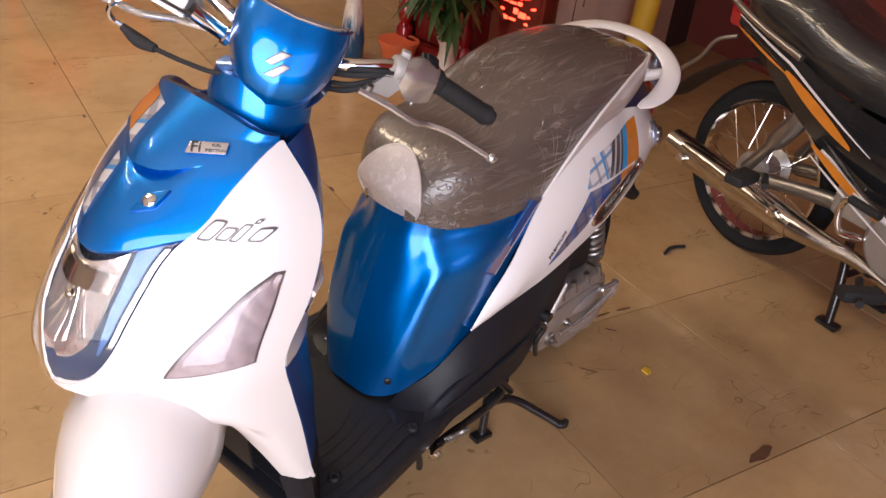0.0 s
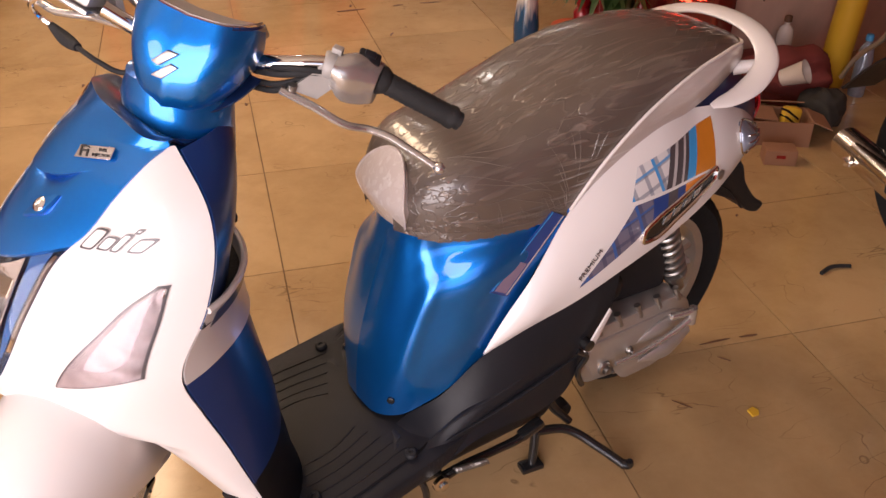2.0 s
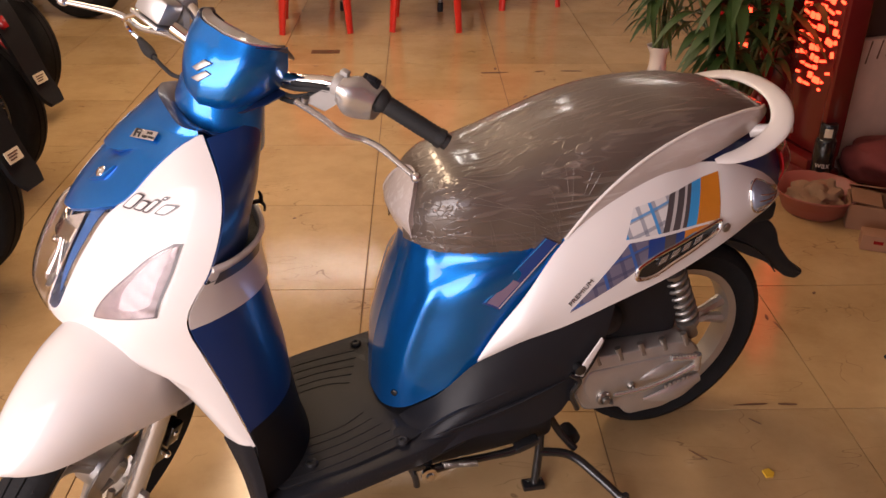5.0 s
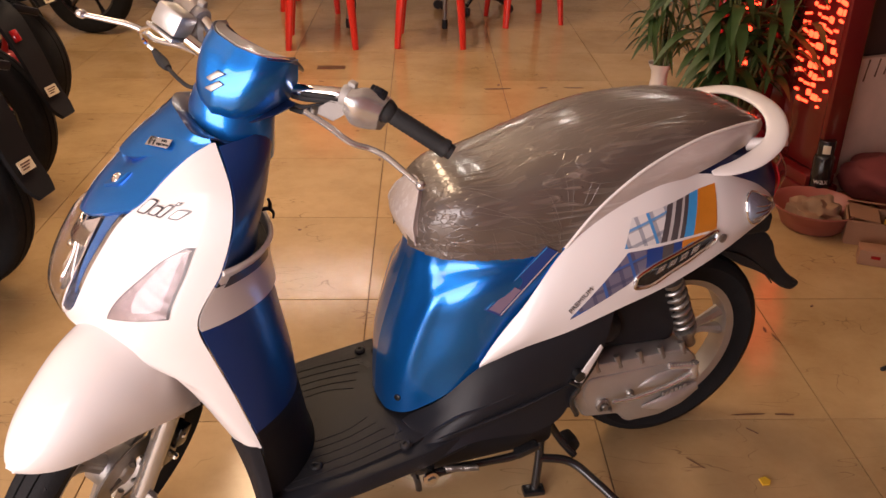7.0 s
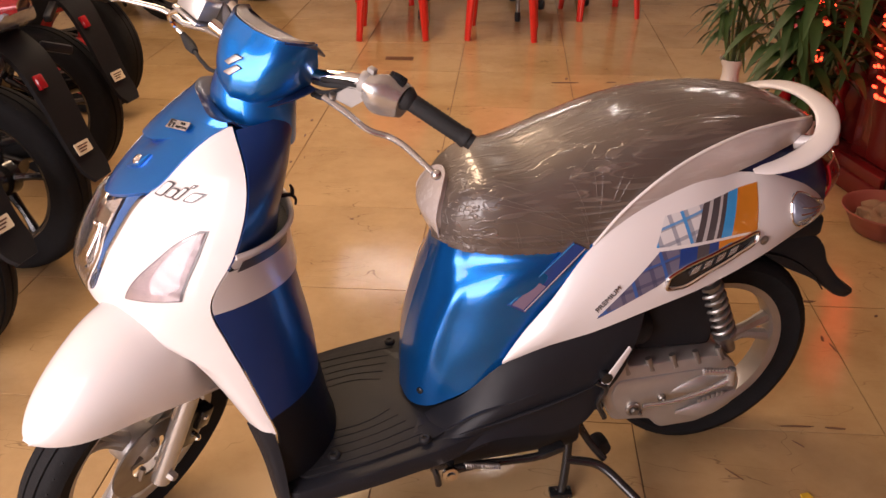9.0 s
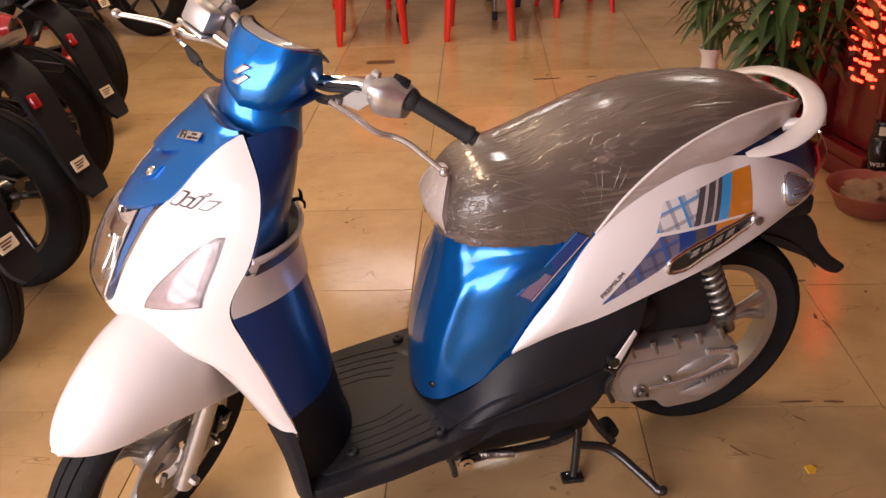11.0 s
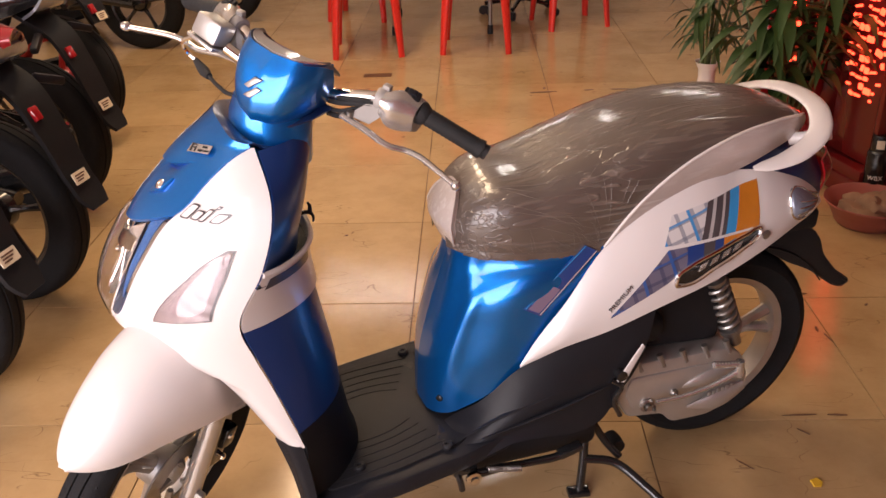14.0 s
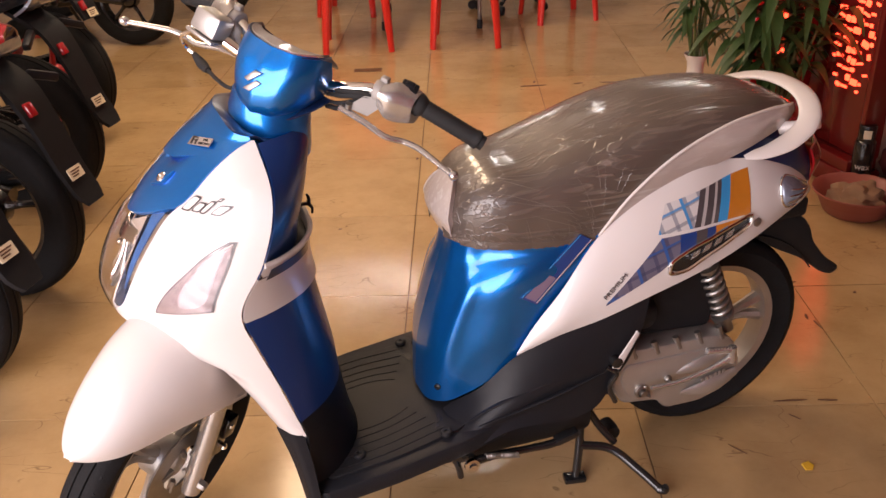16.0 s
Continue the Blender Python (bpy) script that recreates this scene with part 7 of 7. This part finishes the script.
    tube(bm, [(0.42, -0.2, 0.42), (0.52, -0.215, 0.42)], 0.012, 12)
    part("kick_pedal", bm, RUBBER, kk)
    bm = bmesh.new()
    tube(bm, [(0.15, -0.2, 0.36), (0.2, -0.26, 0.36)], 0.01, 10)
    block(bm, pose(0.14, -0.29, 0.365, 0, 0, 8), 0.06, 0.1, 0.03, 0.008)
    part("rear_footpeg", bm, RUBBER, b)
    bm = bmesh.new()
    tube(bm, [(0.5, -0.15, 0.2), (0.6, -0.3, 0.22)], 0.011, 10)
    block(bm, pose(0.57, -0.25, 0.22, 0, 0, 60), 0.12, 0.05, 0.035, 0.01)
    part("front_footpeg", bm, RUBBER, b)
    bm = bmesh.new()
    for s in (-1, 1):
        tube(bm, [(0.4, s * 0.08, 0.25), (0.43, s * 0.1, 0.12), (0.45, s * 0.12, 0.012)], 0.014, 10)
        block(bm, pose(0.45, s * 0.12, 0.01), 0.07, 0.035, 0.018, 0.005)
    tube(bm, [(0.43, -0.1, 0.16), (0.43, 0.1, 0.16)], 0.01, 8)
    part("centre_stand", bm, ENAMEL, b, "black centre stand, lowered")
    bm = bmesh.new()
    tube(bm, [(0.5, 0, 0.55), (0.75, 0, 0.5), (0.98, 0, 0.75)], [0.05, 0.05, 0.04], 14)
    part("frame", bm, ENAMEL, b)
    for s in (-1, 1):
        bm = bmesh.new()
        tube(bm, [(1.0, s * 0.08, 0.8), (1.22, s * 0.08, 0.27)], 0.019, 12)
        part("fork_leg", bm, CHROME, b)
    bm = bmesh.new()
    tube(bm, [(0.9, -0.33, 0.98), (0.98, -0.15, 0.97), (0.98, 0.15, 0.97), (0.9, 0.33, 0.98)], 0.012, 10)
    part("handlebar", bm, CHROME, b)
    bm = bmesh.new()
    block(bm, pose(1.02, 0, 0.9), 0.2, 0.2, 0.2, 0.06)
    part("headlamp_cowl", bm, ENAMEL, b)


underbone()


# sports motorcycles, tails towards the scooter; forward is -x here
def sport_bike(m, rimmat, first, long_guard=True):
    b = thing("motorcycle", m, "black and red sports motorcycle parked tail first with a long mudguard" if first else "black sports motorcycle with red rims parked tail first" if long_guard else "black motorcycle with a short tail and a paper plate", "motorcycle", "row of black motorcycles")
    wheel(b, "rear_wheel", pose(0.075, 0, 0.3), 0.3, 0.11, 0.21, 5, rimmat, 0.06, False)
    wheel(b, "front_wheel", pose(-1.22, 0, 0.295), 0.295, 0.1, 0.225, 5, rimmat, 0.06, False)
    bm = bmesh.new()
    rows = [[(0.16, y, 0.78) for y in (-0.075, 0, 0.075)], [(0.28, y, 0.7) for y in (-0.07, 0, 0.07)], [(0.345, y, 0.58) for y in (-0.062, 0, 0.062)], [(0.405, y, 0.43) for y in (-0.055, 0, 0.055)], [(0.435, y, 0.378) for y in (-0.052, 0, 0.052)], [(0.455, y, 0.352) for y in (-0.034, 0, 0.034)]][: 6 if long_guard else 3]
    sheet(bm, loft(rows, 10, 24), 0.014, (-1, 0, -0.4))
    gd = part("rear_mudguard", bm, SOOT, b, "black mudguard with a paper label")
    bm = bmesh.new()
    mm = basis((0.405, -0.012, 0.44) if long_guard else (0.34, 0, 0.6), (0, 1, 0), (-0.45, 0, 1.0))
    plate(bm, rounded([(-0.032, -0.018), (0.032, -0.018), (0.032, 0.018), (-0.032, 0.018)], 0.004), 0.003, mm @ pose(0, 0, 0.006))
    lb = part("paper_label", bm, PAPER, gd)
    for k in range(3):
        bm = bmesh.new()
        block(bm, mm @ pose(-0.004 * k, 0.008 - 0.008 * k, 0.0082), 0.045 - 0.008 * k, 0.004, 0.001)
        part("print_bar", bm, BROWN, lb)
    bm = bmesh.new()
    block(bm, basis((0.322, -0.03, 0.635), (0, 1, 0), (-0.5, 0, 1)), 0.032, 0.045, 0.02, 0.006)
    part("reflector", bm, REDLENS, gd)
    bm = bmesh.new()
    rows = []
    for x, w, z0, z1 in ((0.3, 0.03, 0.83, 0.86), (0.18, 0.09, 0.78, 0.88), (-0.05, 0.14, 0.72, 0.87), (-0.35, 0.16, 0.62, 0.82), (-0.6, 0.14, 0.56, 0.78)):
        rows.append([(x, -w, z0), (x, -w * 1.05, (z0 + z1) / 2), (x, -w * 0.6, z1), (x, 0, z1 + 0.01), (x, w * 0.6, z1), (x, w * 1.05, (z0 + z1) / 2), (x, w, z0)])
    sheet(bm, loft(rows, 26, 20))
    bmesh.ops.holes_fill(bm, edges=[e for e in bm.edges if e.is_boundary], sides=0)
    part("tail_fairing", bm, REDPAINT if first else ENAMEL, b)
    bm = bmesh.new()
    sheet(bm, loft([[(0.28, y, 0.825) for y in (-0.06, 0, 0.06)], [(0.26, y, 0.79) for y in (-0.085, 0, 0.085)], [(0.2, y, 0.755) for y in (-0.08, 0, 0.08)]], 12, 8), 0.01, (-1, 0, 0))
    part("tail_lamp", bm, SMOKE, b)
    bm = bmesh.new()
    block(bm, pose(-0.2, 0, 0.88), 0.5, 0.22, 0.06, 0.02)
    part("seat", bm, BLACK, b)
    for s in (-1, 1):
        bm = bmesh.new()
        block(bm, pose(0.27, s * 0.13, 0.69, 0, 20, 70 * s), 0.1, 0.028, 0.028, 0.008)
        part("turn_signal", bm, GREY, b)
        bm = bmesh.new()
        tube(bm, [(0.08, s * 0.1, 0.3), (-0.2, s * 0.11, 0.34), (-0.48, s * 0.1, 0.38)], [0.026, 0.028, 0.034], 10)
        part("swing_arm", bm, ENAMEL, b)
    bm = bmesh.new()
    block(bm, pose(-0.62, 0, 0.42), 0.36, 0.26, 0.32, 0.05)
    part("engine", bm, STEEL, b)
    bm = bmesh.new()
    tube(bm, [(-0.55, 0.13, 0.24), (-0.1, 0.17, 0.3), (0.2, 0.19, 0.38)], [0.03, 0.05, 0.05], 18)
    part("exhaust", bm, ENAMEL, b)
    bm = bmesh.new()
    block(bm, pose(-0.78, 0, 0.82), 0.42, 0.3, 0.26, 0.09)
    part("fuel_tank", bm, REDPAINT if first else ENAMEL, b)
    bm = bmesh.new()
    block(bm, pose(-1.12, 0, 0.85), 0.26, 0.26, 0.3, 0.08)
    part("headlamp_cowl", bm, ENAMEL, b)
    bm = bmesh.new()
    tube(bm, [(-0.95, -0.36, 1.0), (-1.05, -0.14, 1.0), (-1.05, 0.14, 1.0), (-0.95, 0.36, 1.0)], 0.012, 10)
    part("handlebar", bm, ENAMEL, b)
    for s in (-1, 1):
        bm = bmesh.new()
        tube(bm, [(-1.2, s * 0.09, 0.85), (-1.5, s * 0.09, 0.28)], 0.022, 12)
        part("fork_leg", bm, STEEL, b)
    bm = bmesh.new()
    tube(bm, [(-0.5, 0.12, 0.3), (-0.48, 0.28, 0.012)], 0.013, 8)
    part("side_stand", bm, ENAMEL, b)


REDRIM = mat("red_rim_paint", (0.4, 0.02, 0.02), 0.3, 0.2, 0.6)
for x, y, rim, first, guard in ((-1.36, 0.104, ENAMEL, True, True), (-1.545, 0.83, ENAMEL, False, True), (-1.336, -0.416, ENAMEL, True, True), (-1.76, 1.62, REDRIM, False, False), (-2.0, 3.5, ENAMEL, False, False), (-1.62, 4.2, ENAMEL, False, False)):
    sport_bike(pose(x, y, 0, 0, 0, -12), rim, first, guard)

# marks on the floor
for x, y, sx, sy, rz in ((-0.32, 2.64, 0.16, 0.07, 0), (0.6, 2.22, 0.18, 0.02, 3), (0.85, 2.24, 0.06, 0.015, 8), (1.02, 2.24, 0.12, 0.018, -3), (0.98, -1.2, 0.1, 0.03, 12), (0.99, -0.603, 0.09, 0.006, 2), (1.08, -0.605, 0.05, 0.007, -4), (0.8, -0.785, 0.05, 0.003, -48), (0.975, -0.67, 0.035, 0.003, -45), (1.19, -0.25, 0.05, 0.005, -80), (0.72, 1.82, 0.05, 0.01, 60), (-0.35, 1.8, 0.03, 0.02, 10), (0.61, -0.2, 0.03, 0.012, 88), (0.61, 0.35, 0.04, 0.01, 92), (-0.617, 1.546, 0.03, 0.012, 85), (-0.607, 1.34, 0.045, 0.008, 92), (-0.602, 1.02, 0.025, 0.01, 80), (-0.62, 2.388, 0.05, 0.014, 4), (-0.353, 2.36, 0.03, 0.01, -8), (0.011, 1.75, 0.04, 0.009, 88), (0.0, 1.18, 0.026, 0.012, 95), (0.614, 2.29, 0.04, 0.014, 80), (-0.265, 0.49, 0.014, 0.009, 20), (1.192, 0.0, 0.05, 0.012, 3), (1.174, -0.205, 0.035, 0.008, 84), (1.37, -0.073, 0.016, 0.008, 40)):
    bm = bmesh.new()
    n = 14
    rnd = random.Random(int(x * 100))
    plate(bm, [(sx / 2 * math.cos(2 * math.pi * k / n) * rnd.uniform(0.75, 1.1), sy / 2 * math.sin(2 * math.pi * k / n) * rnd.uniform(0.7, 1.15)) for k in range(n)] if sx != 0.16 else [(-sx / 2, -sy / 2), (sx / 2, -sy / 2), (sx / 2, sy / 2), (-sx / 2, sy / 2)], 0.0015, pose(x, y, 0.0012, 0, 0, rz))
    tagged(part("floor_stain", bm, BROWN, None), "brown chipped patch on the tile floor", "stain", "floor stains")
bm = bmesh.new()
plate(bm, [(-0.013, -0.009), (0.004, -0.012), (0.014, -0.003), (0.009, 0.011), (-0.01, 0.01)], 0.004, pose(0.938, -0.852, 0.004, 8, 5, 20))
tagged(part("paper_scrap", bm, YELLOW, None), "small yellow paper scrap lying on the floor", "litter")
bm = bmesh.new()
tube(bm, [(1.42, -0.42, 0.006), (1.47, -0.4, 0.006), (1.52, -0.41, 0.006)], 0.006, 6)
tagged(part("rubber_strip", bm, RUBBER, None), "short black rubber strip lying on the floor", "litter")

# floor tiles, one object each on one mesh
bm = bmesh.new()
block(bm, pose(0, 0, -0.004), 0.5968, 0.5968, 0.008, 0.0004, 1)
me = bpy.data.meshes.new("tile")
bm.to_mesh(me)
bm.free()
me.materials.append(TILE)
LAY = pose(0, -0.008, 0, 0, 0, -0.8)
for i in range(-8, 6):
    for j in range(-6, 12):
        ob = new("tile", me)
        ob.location = LAY @ Vector((0.3 + 0.6 * i, 0.3 + 0.6 * j, 0))
        ob.rotation_euler = (0, 0, (i * 7 + j * 3) % 4 * math.pi / 2 + radians(-0.8))
        ob.parent = floor
